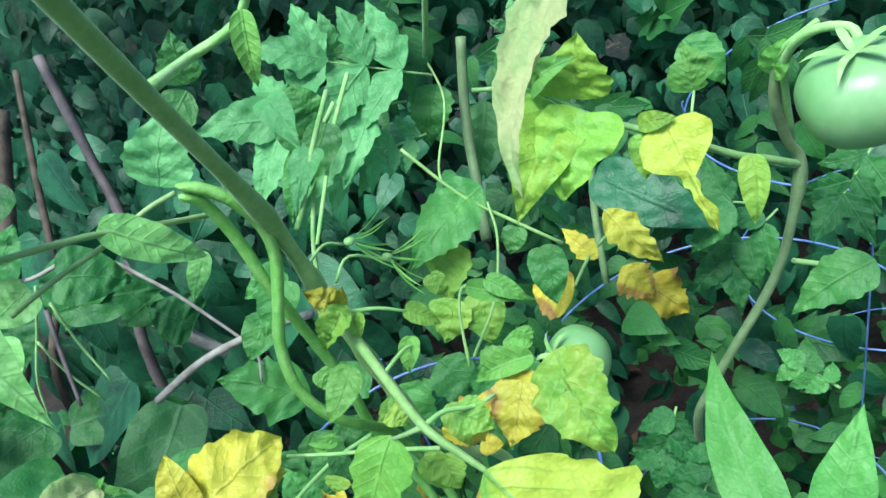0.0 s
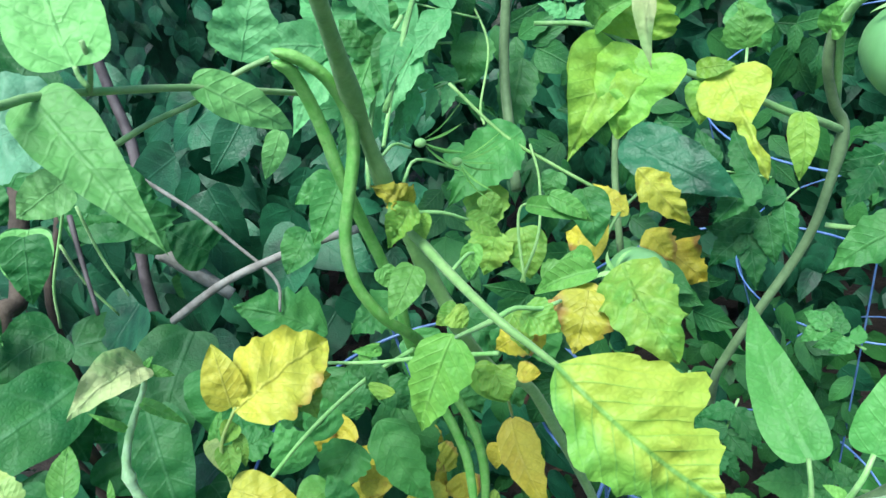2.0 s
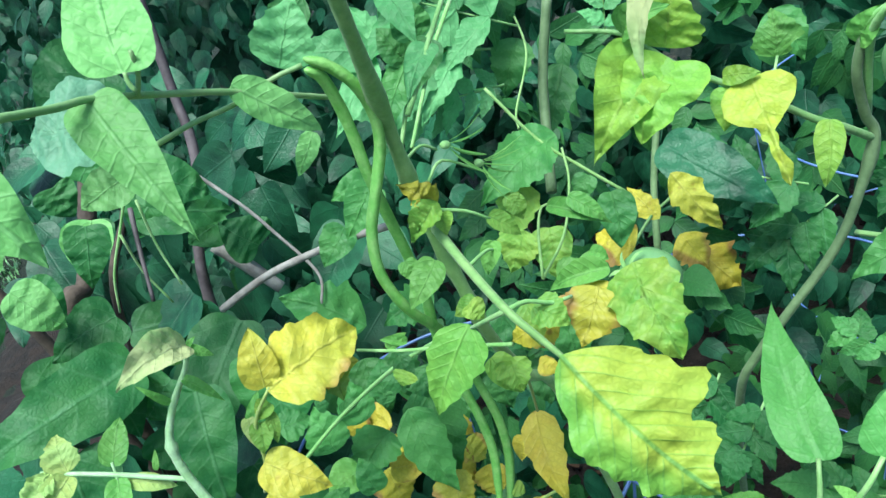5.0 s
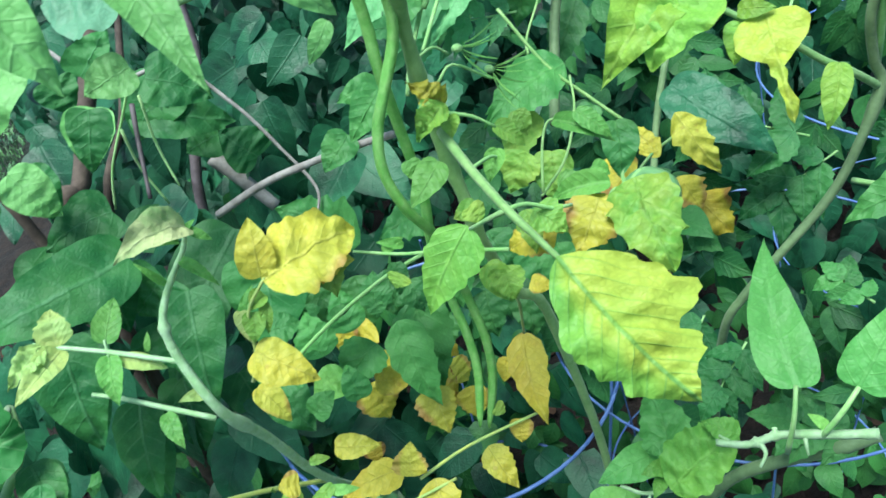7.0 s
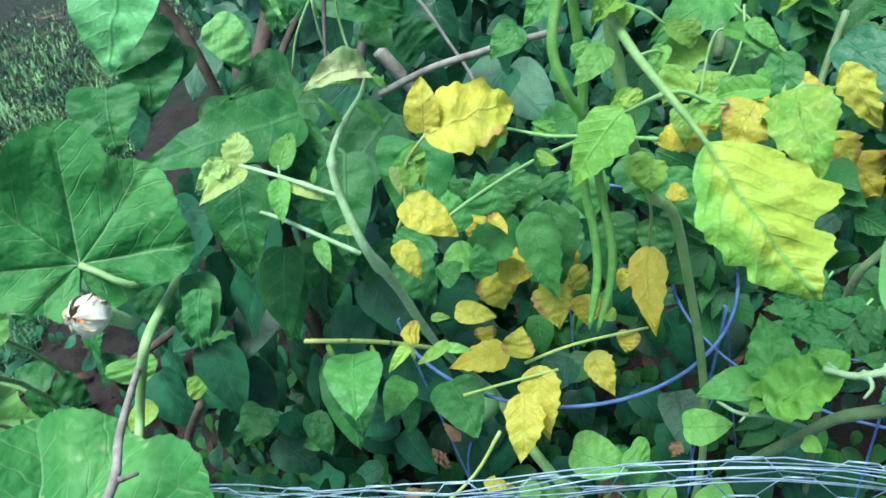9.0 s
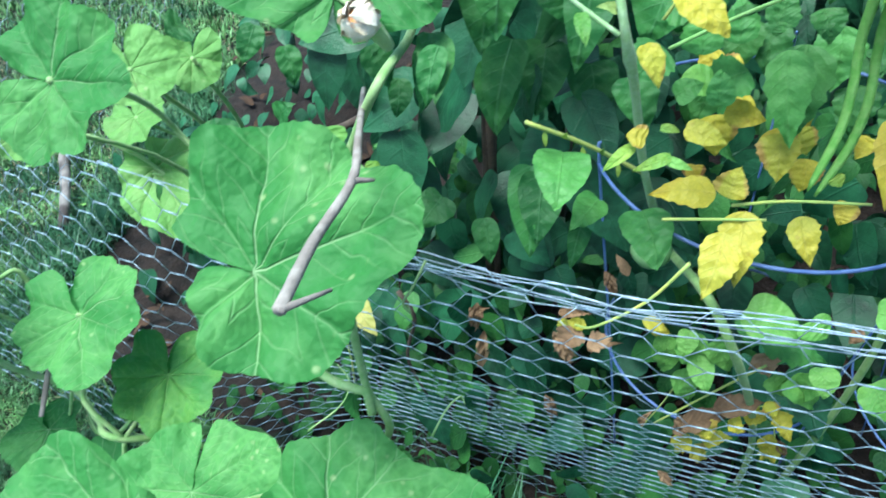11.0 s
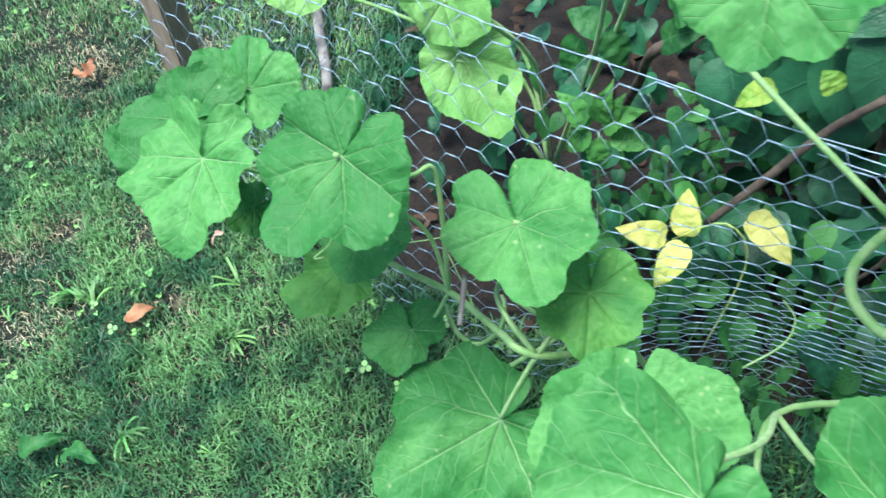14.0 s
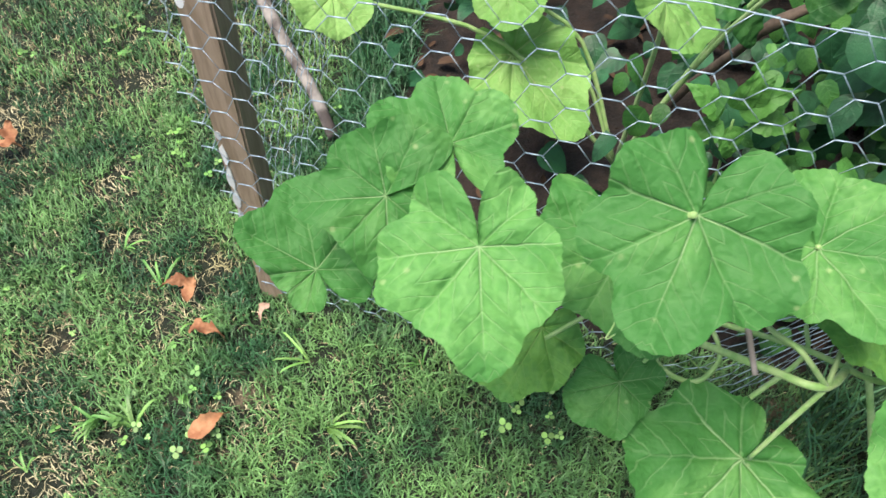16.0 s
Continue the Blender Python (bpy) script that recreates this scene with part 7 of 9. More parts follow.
leaf(tomato_a, (-0.288, 0.547, 0.934), (-0.309, 0.513, 0.903), 0.026, LEAF_BRIGHT, (0.462, -0.681, 0.56), shape='lobed', arch=0.05)
stem(tomato_a, ((-0.096, 0.604, 0.935), (-0.093, 0.616, 0.961), (-0.091, 0.621, 0.977)), 0.0011, 0.0006, STEM_GREEN, name='leaf_stalk', per=3, sides=6)
leaf(tomato_a, (-0.092, 0.615, 0.971), (-0.089, 0.627, 0.997), 0.016, LEAF_BRIGHT, (-0.223, -0.996, 0.302), shape='lobed')
leaf(tomato_a, (-0.095, 0.604, 0.944), (-0.071, 0.61, 0.952), 0.014, LEAF_BRIGHT, (-0.106, -0.602, 0.552), shape='lobed', arch=0.05)
leaf(tomato_a, (-0.095, 0.605, 0.946), (-0.117, 0.611, 0.961), 0.017, LEAF_BRIGHT, (0.012, -0.848, 0.942), shape='lobed', arch=0.05)
leaf(tomato_a, (-0.093, 0.609, 0.957), (-0.071, 0.615, 0.964), 0.015, LEAF_BRIGHT, (-0.082, -0.712, 0.701), shape='lobed', arch=0.05)
leaf(tomato_a, (-0.093, 0.61, 0.959), (-0.112, 0.615, 0.971), 0.011, LEAF_BRIGHT, (-0.158, -0.759, 0.645), shape='lobed', arch=0.05)
leaf(tomato_a, (-0.092, 0.615, 0.969), (-0.072, 0.62, 0.976), 0.012, LEAF_BRIGHT, (0.145, -0.351, 0.461), shape='lobed', arch=0.05)
leaf(tomato_a, (-0.092, 0.615, 0.97), (-0.114, 0.621, 0.983), 0.015, LEAF_BRIGHT, (-0.171, -0.46, 0.021), shape='lobed', arch=0.05)
leaf(tomato_a, (-0.172, 0.597, 0.954), (-0.193, 0.571, 0.91), 0.040, LEAF_GREEN, (0.176, -0.738, 0.651), shape='toothed')
leaf(tomato_a, (-0.142, 0.636, 0.904), (-0.175, 0.595, 0.842), 0.040, LEAF_GREEN, (0.136, -0.716, 0.685), shape='toothed')
leaf(tomato_a, (-0.267, 0.39, 1.095), (-0.264, 0.401, 1.126), 0.026, LEAF_GREEN, (0.405, -0.753, 0.518), shape='toothed')
leaf(tomato_a, (-0.269, 0.389, 1.092), (-0.3, 0.361, 1.069), 0.026, LEAF_GREEN, (0.432, -0.706, 0.562), shape='toothed')
leaf(tomato_a, (-0.217, 0.391, 1.034), (-0.231, 0.396, 1.059), 0.024, LEAF_GREEN, (0.321, -0.724, 0.611), shape='ovate')
leaf(tomato_a, (-0.217, 0.391, 1.034), (-0.241, 0.361, 0.998), 0.022, LEAF_GREEN, (0.325, -0.684, 0.653), shape='ovate')
leaf(tomato_a, (-0.253, 0.342, 0.979), (-0.278, 0.326, 0.978), 0.020, LEAF_GREEN, (0.379, -0.603, 0.702), shape='ovate')
leaf(tomato_a, (-0.292, 0.357, 0.937), (-0.308, 0.333, 0.922), 0.026, LEAF_GREEN, (0.393, -0.559, 0.731), shape='ovate')
leaf(tomato_a, (-0.146, 0.487, 0.908), (-0.213, 0.455, 0.888), 0.042, LEAF_GREEN, (0.19, -0.663, 0.724), shape='toothed')
leaf(tomato_a, (0.033, 0.549, 0.945), (0.054, 0.526, 0.908), 0.035, LEAF_GREEN, (-0.101, -0.728, 0.678), shape='toothed')
leaf(tomato_a, (-0.038, 0.285, 1.122), (-0.078, 0.195, 1.094), 0.021, LEAF_WILT, (0.02, -0.62, 0.78), shape='ragged', fold=0.7, wave=0.10, arch=0.06, crumple=0.22, twist=0.5, curl=0.3, nu=44, nv=6)
stem(tomato_a, ((-0.038, 0.285, 1.122), (-0.05, 0.33, 1.13), (-0.10, 0.40, 1.12), (-0.15, 0.50, 1.02)), 0.0016, 0.0022, STEM_GREEN, name='leaf_stalk', per=4)
stem(tomato_a, ((-0.195, 0.406, 1.048), (-0.213, 0.391, 1.03), (-0.231, 0.361, 0.989), (-0.236, 0.344, 0.967)), 0.0016, 0.0016, STEM_GREEN, name='side_stem', per=4)
stem(tomato_a, ((-0.181, 0.204, 1.157), (-0.203, 0.286, 1.139), (-0.176, 0.289, 1.145), (-0.16, 0.288, 1.161)), 0.0028, 0.0020, STEM_GREEN, name='side_stem', per=4)
leaf(tomato_a, (-0.175, 0.292, 1.077), (-0.186, 0.261, 1.060), 0.016, LEAF_BRIGHT, (0.150, -0.702, 0.696), shape='drawn', fold=0.1, nu=36, nv=5)
leaf(tomato_a, (-0.193, 0.316, 1.099), (-0.180, 0.291, 1.077), 0.018, LEAF_BRIGHT, (0.180, -0.728, 0.662), shape='drawn', fold=0.1, nu=36, nv=5)
stem(tomato_a, ((-0.168, 0.329, 1.087), (-0.174, 0.292, 1.077), (-0.180, 0.276, 1.066), (-0.187, 0.259, 1.055)), 0.0014, 0.0016, STEM_GREEN, name='side_stem', per=4)
leaf(tomato_a, (-0.17, 0.287, 1.15), (-0.178, 0.28, 1.118), 0.012, LEAF_PALE, (0.338, -0.771, 0.54), fold=0.5)


# ---- climbing bean with hanging pods ----
bean = thing("bean_vine", (-0.45, 0.45, 0.08), "climbing bean vine with long hanging green pods", "plant")
stem(bean, ((-0.282, 0.125, 1.146), (-0.279, 0.152, 1.136), (-0.278, 0.171, 1.13), (-0.27, 0.204, 1.114), (-0.256, 0.232, 1.098), (-0.238, 0.258, 1.079), (-0.23, 0.28, 1.065)), 0.0017, 0.0015, STEM_SQUASH, name='vine', bumps=0.06)
stem(bean, ((-0.273, 0.184, 1.1), (-0.266, 0.207, 1.097), (-0.258, 0.234, 1.091), (-0.242, 0.25, 1.093), (-0.228, 0.256, 1.094)), 0.0013, 0.0013, STEM_SQUASH, name='vine')
stem(bean, ((-0.226, 0.256, 1.097), (-0.217, 0.26, 1.089), (-0.209, 0.263, 1.076), (-0.207, 0.268, 1.056), (-0.21, 0.267, 1.037), (-0.22, 0.26, 1.013), (-0.228, 0.254, 0.993), (-0.23, 0.248, 0.969), (-0.223, 0.247, 0.943), (-0.216, 0.26, 0.915), (-0.219, 0.285, 0.88), (-0.221, 0.3, 0.848), (-0.22, 0.306, 0.818), (-0.214, 0.302, 0.781), (-0.215, 0.296, 0.743), (-0.225, 0.284, 0.697)), 0.0035, 0.0036, POD, name='pod', sides=18, ridge=0.12, groove=0.20, bumps=0.03, ends=0.05)
stem(bean, ((-0.227, 0.255, 1.092), (-0.223, 0.261, 1.084), (-0.222, 0.266, 1.065), (-0.222, 0.268, 1.044), (-0.223, 0.269, 1.023), (-0.223, 0.274, 0.986), (-0.222, 0.276, 0.96), (-0.222, 0.279, 0.927), (-0.228, 0.286, 0.889), (-0.232, 0.301, 0.83), (-0.227, 0.3, 0.791), (-0.225, 0.295, 0.752), (-0.231, 0.281, 0.702)), 0.0034, 0.0036, POD, name='pod', sides=18, ridge=0.12, groove=0.20, bumps=0.03, ends=0.05)
leaf(bean, (-0.28, 0.17, 1.13), (-0.24, 0.134, 1.082), 0.026, LEAF_BEAN, (0.40, -0.50, 0.77), arch=0.05, fold=0.15, shape='drawn', nu=36, nv=5)
leaf(bean, (-0.256, 0.235, 1.1), (-0.226, 0.246, 1.063), 0.019, LEAF_BEAN, (0.375, -0.727, 0.575), arch=0.08)
leaf(bean, (-0.308, 0.098, 1.161), (-0.258, 0.086, 1.111), 0.034, LEAF_BEAN, (0.45, -0.45, 0.77))
leaf(bean, (-0.371, 0.183, 1.092), (-0.391, 0.146, 1.045), 0.045, LEAF_BEAN, (0.44, -0.48, 0.76), shape='drawn')
leaf(bean, (-0.269, 0.184, 1.133), (-0.279, 0.227, 1.175), 0.035, LEAF_BEAN, (0.359, -0.547, 0.756), shape='heart', fold=0.25, arch=0.05, nu=40, nv=5)
stem(bean, ((-0.267, 0.183, 1.125), (-0.268, 0.183, 1.129), (-0.268, 0.184, 1.133)), 0.0011, 0.0009, STEM_SQUASH, name='leaf_stalk', per=3)
leaf(bean, (-0.330, 0.236, 1.095), (-0.372, 0.231, 1.102), 0.055, LEAF_MIST, (0.378, -0.510, 0.772), shape='ovate', fold=0.1, nu=40, nv=5)
stem(bean, ((-0.273, 0.191, 1.12), (-0.265, 0.188, 1.131), (-0.262, 0.186, 1.14)), 0.0012, 0.0010, STEM_SQUASH, name='leaf_stalk', per=3)
leaf(bean, (-0.243, 0.269, 1.053), (-0.255, 0.255, 1.036), 0.012, LEAF_BEAN, (0.349, -0.703, 0.62))
leaf(bean, (-0.255, 0.287, 1.085), (-0.238, 0.303, 1.117), 0.036, LEAF_BRIGHT, (0.30, -0.72, 0.62), shape='toothed')


# ---- dead canes and twigs ----
wood_a = thing("dead_cane", (-0.603, 0.753, 1.065), "purplish dead cane leaning in the bed", "twig")
stem(wood_a, ((-0.603, 0.753, 1.065), (-0.594, 0.707, 0.952), (-0.582, 0.662, 0.877), (-0.593, 0.566, 0.744), (-0.598, 0.518, 0.402), (-0.599, 0.508, 0.06)), 0.0060, 0.0070, BARK_PURPLE, name='shaft', bumps=0.06, sides=7)
wood_b = thing("dead_cane", (-0.716, 0.855, 1.037), "brown dead cane standing in the bed", "twig")
stem(wood_b, ((-0.716, 0.855, 1.037), (-0.718, 0.766, 0.936), (-0.71, 0.666, 0.835), (-0.716, 0.561, 0.741), (-0.718, 0.508, 0.401), (-0.719, 0.498, 0.06)), 0.0040, 0.0060, BARK_BROWN, name='shaft', bumps=0.06, sides=7)
wood_c = thing("dead_twig", (-0.635, 0.516, 0.983), "grey forked dead twig hanging among the leaves", "twig")
stem(wood_c, ((-0.635, 0.516, 0.983), (-0.57, 0.489, 0.949), (-0.488, 0.479, 0.96), (-0.433, 0.461, 0.925), (-0.397, 0.447, 0.882), (-0.369, 0.429, 0.85), (-0.37, 0.413, 0.829)), 0.0024, 0.0012, BARK_GREY, name='shaft', bumps=0.06, sides=7)
wood_d = thing("dead_branch", (-0.449, 0.393, 0.855), "bare grey branch lying across the bed", "twig")
stem(wood_d, ((-0.449, 0.393, 0.855), (-0.395, 0.393, 0.881), (-0.343, 0.384, 0.901), (-0.291, 0.362, 0.924), (-0.252, 0.34, 0.942)), 0.0036, 0.0028, BARK_GREY, name='shaft', bumps=0.06, sides=7)
wood_e = thing("dead_branch", (-0.552, 0.571, 0.814), "grey-brown branch lying among the vines", "twig")
stem(wood_e, ((-0.552, 0.571, 0.814), (-0.525, 0.569, 0.78), (-0.497, 0.565, 0.745)), 0.0090, 0.0070, BARK_GREY, name='shaft', bumps=0.06, sides=7)
wood_f = thing("dead_twig", (-0.49, 0.41, 0.96), "thin grey dead twig hanging in the vines", "twig")
stem(wood_f, ((-0.49, 0.41, 0.96), (-0.484, 0.385, 0.931), (-0.476, 0.358, 0.9)), 0.0022, 0.0016, BARK_PURPLE, name='shaft', bumps=0.06, sides=7)
wood_g = thing("stake", (-0.625, 0.674, 1.046), "dark brown stick tied with wire", "twig")
stem(wood_g, ((-0.625, 0.674, 1.046), (-0.65, 0.582, 0.936), (-0.661, 0.496, 0.844), (-0.672, 0.46, 0.807), (-0.677, 0.442, 0.433), (-0.678, 0.438, 0.06)), 0.0100, 0.0110, BARK_BROWN, name='shaft', bumps=0.06, sides=7)
wood_h = thing("fallen_twig", (-0.618, 0.175, 0.722), "grey thorny twig resting on a squash leaf", "twig")
stem(wood_h, ((-0.618, 0.175, 0.722), (-0.452, 0.016, 0.828), (-0.414, -0.027, 0.839), (-0.386, -0.083, 0.849), (-0.352, -0.134, 0.864)), 0.0024, 0.0036, BARK_GREY, name='shaft', bumps=0.06, sides=7)
stem(wood_h, ((-0.414, -0.027, 0.839), (-0.407, -0.016, 0.835)), 0.0024, 0.0010, BARK_GREY, name='spur', per=3)
stem(wood_h, ((-0.352, -0.134, 0.864), (-0.347, -0.107, 0.857)), 0.0022, 0.0010, BARK_GREY, name='spur', per=3)
wood_i = thing("dead_branch", (-2.06, 0.43, 0.12), "pale blotched branch lying in the grass inside the fence", "twig")
stem(wood_i, ((-2.06, 0.43, 0.12), (-1.95, 0.36, 0.075), (-1.84, 0.285, 0.062), (-1.73, 0.215, 0.05), (-1.635, 0.145, 0.035)), 0.0150, 0.0110, BARK_PALE, name='shaft', bumps=0.06, sides=9)
wood_j = thing("dead_branch", (-1.12, 0.44, 0.08), "brown branch leaning inside the wire", "twig")
stem(wood_j, ((-0.80, 0.40, 0.52), (-0.888, 0.372, 0.46), (-0.978, 0.327, 0.401), (-1.03, 0.37, 0.29), (-1.088, 0.419, 0.164), (-1.12, 0.44, 0.08)), 0.0060, 0.0085, BARK_BROWN, name='shaft', bumps=0.08, sides=9, knots=(0.4,))
wood_k = thing("dead_branch", (-0.642, 0.2, 0.58), "bare brown branch lying low behind the wire", "twig")
stem(wood_k, ((-0.642, 0.2, 0.58), (-0.681, 0.191, 0.519), (-0.72, 0.171, 0.435), (-0.763, 0.15, 0.345)), 0.0045, 0.0055, BARK_BROWN, name='shaft', bumps=0.06, sides=8)
wood_l = thing("dead_stick", (-0.88, -0.148, 0.427), "short bleached stick hanging from the vine", "twig")
stem(wood_l, ((-0.88, -0.148, 0.427), (-0.852, -0.187, 0.4)), 0.0035, 0.0030, BARK_GREY, name='shaft', bumps=0.06, sides=7)
wood_m = thing("dead_twig", (-0.583, 0.145, 0.485), "dark crooked dead twig behind the wire", "twig")
stem(wood_m, ((-0.583, 0.145, 0.485), (-0.568, 0.149, 0.444), (-0.594, 0.152, 0.349), (-0.582, 0.165, 0.262)), 0.0030, 0.0016, BARK_BROWN, name='shaft', bumps=0.06, sides=7)
wood_n = thing("dead_cane", (-0.72, 0.399, 1.033), "dark brown cane leaning across the end of the bed", "twig")
stem(wood_n, ((-0.72, 0.399, 1.033), (-0.696, 0.411, 0.947), (-0.666, 0.414, 0.831), (-0.651, 0.415, 0.446), (-0.648, 0.415, 0.06)), 0.0060, 0.0060, BARK_BROWN, name='shaft', bumps=0.06, sides=7)
leaf(bean, (-0.441, 0.364, 1.009), (-0.469, 0.339, 1.003), 0.034, LEAF_BEAN, (0.519, -0.646, 0.559))
leaf(bean, (-0.465, 0.338, 0.993), (-0.471, 0.314, 0.956), 0.036, LEAF_BEAN, (0.531, -0.603, 0.596))
leaf(bean, (-0.541, 0.309, 0.963), (-0.517, 0.311, 0.922), 0.036, LEAF_BEAN, (0.574, -0.541, 0.615))
leaf(bean, (-0.518, 0.512, 0.935), (-0.552, 0.469, 0.897), 0.060, LEAF_DARK, (0.483, -0.644, 0.593))
leaf(bean, (-0.552, 0.481, 0.92), (-0.471, 0.519, 0.881), 0.050, LEAF_DARK, (0.456, -0.652, 0.606))
leaf(bean, (-0.506, 0.548, 0.856), (-0.543, 0.52, 0.851), 0.050, LEAF_DARK, (0.439, -0.641, 0.63))
stem(bean, ((-0.464, 0.393, 0.993), (-0.487, 0.387, 0.959), (-0.511, 0.376, 0.921), (-0.525, 0.371, 0.885)), 0.0012, 0.0010, STEM_SQUASH, name='vine', per=4, sides=6)
stem(bean, ((-0.474, 0.402, 0.97), (-0.48, 0.402, 0.923), (-0.47, 0.391, 0.889)), 0.0012, 0.0010, STEM_SQUASH, name='vine', per=4, sides=6)
stem(bean, ((-0.489, 0.382, 0.952), (-0.493, 0.386, 0.912), (-0.484, 0.386, 0.876)), 0.0012, 0.0010, STEM_SQUASH, name='vine', per=4, sides=6)


# ---- squash vine with broad leaves ----
squash = thing("squash_vine", (-0.72, -0.12, 0.05), "sprawling squash vine with broad green leaves climbing over the wire", "plant")
squash_leaf(squash, (-0.495, -0.064, 0.746), (-0.407, 0.03, 0.781), (0.2, -0.501, 0.842), PALM, ((-164, 0.36), (-116, 0.54), (-73, 0.68), (-56, 0.66), (0, 1.0), (59, 0.86), (92, 0.82), (120, 0.54)), sinus=148, open_=0.25, notch=0.12)
squash_leaf(squash, (-0.85, -0.097, 0.495), (-0.768, -0.148, 0.474), (0.04, -0.331, 0.943), PALM, ((-146, 0.8), (-97, 0.82), (-61, 0.74), (0, 1.0), (58, 0.88), (98, 0.84), (147, 0.78)), open_=0.35)
squash_leaf(squash, (-0.542, -0.226, 0.538), (-0.614, -0.358, 0.508), (0.16, -0.3, 0.94), PALM, ((-116, 0.31), (-79, 0.73), (-53, 0.81), (-26, 0.78), (0, 1.0), (32, 0.65), (107, 0.38), (167, 0.3)), sinus=-150, open_=0.2)
squash_leaf(squash, (-0.438, -0.114, 0.485), (-0.339, -0.002, 0.499), (0.252, -0.333, 0.908), PALM, ((-159, 0.42), (-104, 0.58), (-59, 0.8), (0, 1.0), (36, 0.66), (56, 0.73), (100, 0.62), (127, 0.48)), sinus=165, open_=0.25)
squash_leaf(squash, (-0.945, -0.222, 0.623), (-0.943, -0.313, 0.57), (0.149, -0.497, 0.855), PALM, ((-145, 0.6), (-110, 0.68), (-57, 0.83), (0, 1.0), (67, 0.89), (113, 0.72), (150, 0.63)))
squash_leaf(squash, (-1.081, -0.3, 0.59), (-1.034, -0.376, 0.542), (0.171, -0.453, 0.875), PALM, ((-143, 0.65), (-90, 0.79), (-62, 0.85), (-44, 0.75), (0, 1.0), (51, 0.74), (80, 0.62), (150, 0.62)))
squash_leaf(squash, (-1.195, -0.262, 0.545), (-1.266, -0.31, 0.544), (0.3, -0.47, 0.83), PALM, ((-140, 0.9), (-110, 0.86), (-59, 0.75), (0, 1.0), (34, 0.67), (75, 0.85), (161, 0.65)), sinus=-170)
squash_leaf(squash, (-1.167, -0.195, 0.563), (-1.205, -0.157, 0.595), (0.299, -0.419, 0.857), PALM, ((-159, 0.9), (-74, 1.05), (0, 1.0), (57, 1.24), (118, 1.03), (169, 0.8)))
squash_leaf(squash, (-1.255, -0.311, 0.452), (-1.336, -0.322, 0.48), (0.352, -0.332, 0.875), PALM, ((-179, 0.67), (-85, 0.82), (-50, 1.11), (0, 1.0), (40, 0.5), (95, 0.5)), sinus=150)
squash_leaf(squash, (-1.0, -0.185, 0.5), (-0.94, -0.251, 0.456), (0.12, -0.472, 0.873), PALM, ((-154, 0.88), (-123, 0.78), (-72, 0.79), (-39, 0.7), (0, 1.0), (18, 0.99), (119, 0.6), (158, 0.86)))
squash_leaf(squash, (-1.06, -0.2, 0.335), (-1.067, -0.283, 0.302), (0.141, -0.382, 0.914), PALM_SMALL, ((-140, 0.4), (-98, 0.45), (-47, 0.66), (-22, 1.02), (0, 1.0), (43, 0.75), (87, 0.6), (121, 0.44)))
squash_leaf(squash, (-0.968, -0.178, 0.257), (-0.946, -0.234, 0.232), (0.06, -0.381, 0.923), PALM, ((-177, 0.67), (-113, 0.75), (-69, 1.04), (-47, 1.09), (0, 1.0), (37, 0.69), (102, 0.77), (146, 0.81)), sinus=-150)
squash_leaf(squash, (-0.815, -0.172, 0.203), (-0.875, -0.333, 0.159), (0.278, -0.348, 0.895), PALM, ((-146, 0.36), (-96, 0.6), (-51, 0.78), (0, 1.0), (36, 0.71), (87, 0.61), (151, 0.36)), notch=0.2)
squash_leaf(squash, (-0.660, -0.134, 0.361), (-0.624, -0.196, 0.329), (0.201, -0.352, 0.914), PALM, ((-151, 1.0), (-101, 1.18), (-58, 1.42), (0, 1.0), (45, 1.2), (95, 1.5), (119, 1.44), (155, 1.09)), sinus=178, open_=0.14, notch=0.1)
squash_leaf(squash, (-0.776, -0.062, 0.405), (-0.733, -0.118, 0.375), (0.361, -0.329, 0.824), PALM_SMALL, ROUND)
squash_leaf(squash, (-0.66, -0.076, 0.851), (-0.596, -0.05, 0.855), (0.752, -0.257, 0.607), PALM, ROUND)
squash_leaf(squash, (-0.559, 0.109, 0.862), (-0.576, 0.157, 0.955), (0.643, -0.465, 0.609), PALM, ((0, 1.0), (50, 0.95), (90, 0.9), (140, 0.4), (-140, 0.4), (-90, 0.78), (-50, 0.85)))
squash_leaf(squash, (-1.18, -0.239, 0.388), (-1.17, -0.284, 0.397), (0.667, -0.144, 0.731), PALM_SMALL, ROUND)
stem(squash, ((-0.595, 0.23, 0.797), (-0.565, 0.193, 0.787), (-0.511, 0.1, 0.81), (-0.53, 0.088, 0.769), (-0.544, 0.075, 0.725), (-0.5, 0.02, 0.72), (-0.5, 0.012, 0.62), (-0.49, 0.004, 0.536), (-0.462, -0.005, 0.495), (-0.562, -0.02, 0.35), (-0.524, -0.099, 0.294), (-0.484, -0.173, 0.265), (-0.62, -0.16, 0.06)), 0.0038, 0.0036, STEM_SQUASH, name='vine', ridge=0.08)
stem(squash, ((-0.475, -0.008, 0.520), (-0.487, -0.000, 0.535), (-0.498, -0.004, 0.538), (-0.526, -0.011, 0.540), (-0.553, -0.011, 0.559), (-0.564, -0.001, 0.586), (-0.551, 0.014, 0.631), (-0.521, 0.013, 0.679)), 0.0042, 0.0050, STEM_SQUASH, name='leaf_stalk', ridge=0.08)
stem(squash, ((-0.562, -0.02, 0.35), (-0.548, -0.103, 0.43), (-0.569, -0.221, 0.531)), 0.0036, 0.0029, STEM_SQUASH, name='leaf_stalk')
stem(squash, ((-0.562, -0.02, 0.35), (-0.5, -0.067, 0.397), (-0.439, -0.113, 0.484)), 0.0034, 0.0026, STEM_SQUASH, name='leaf_stalk')
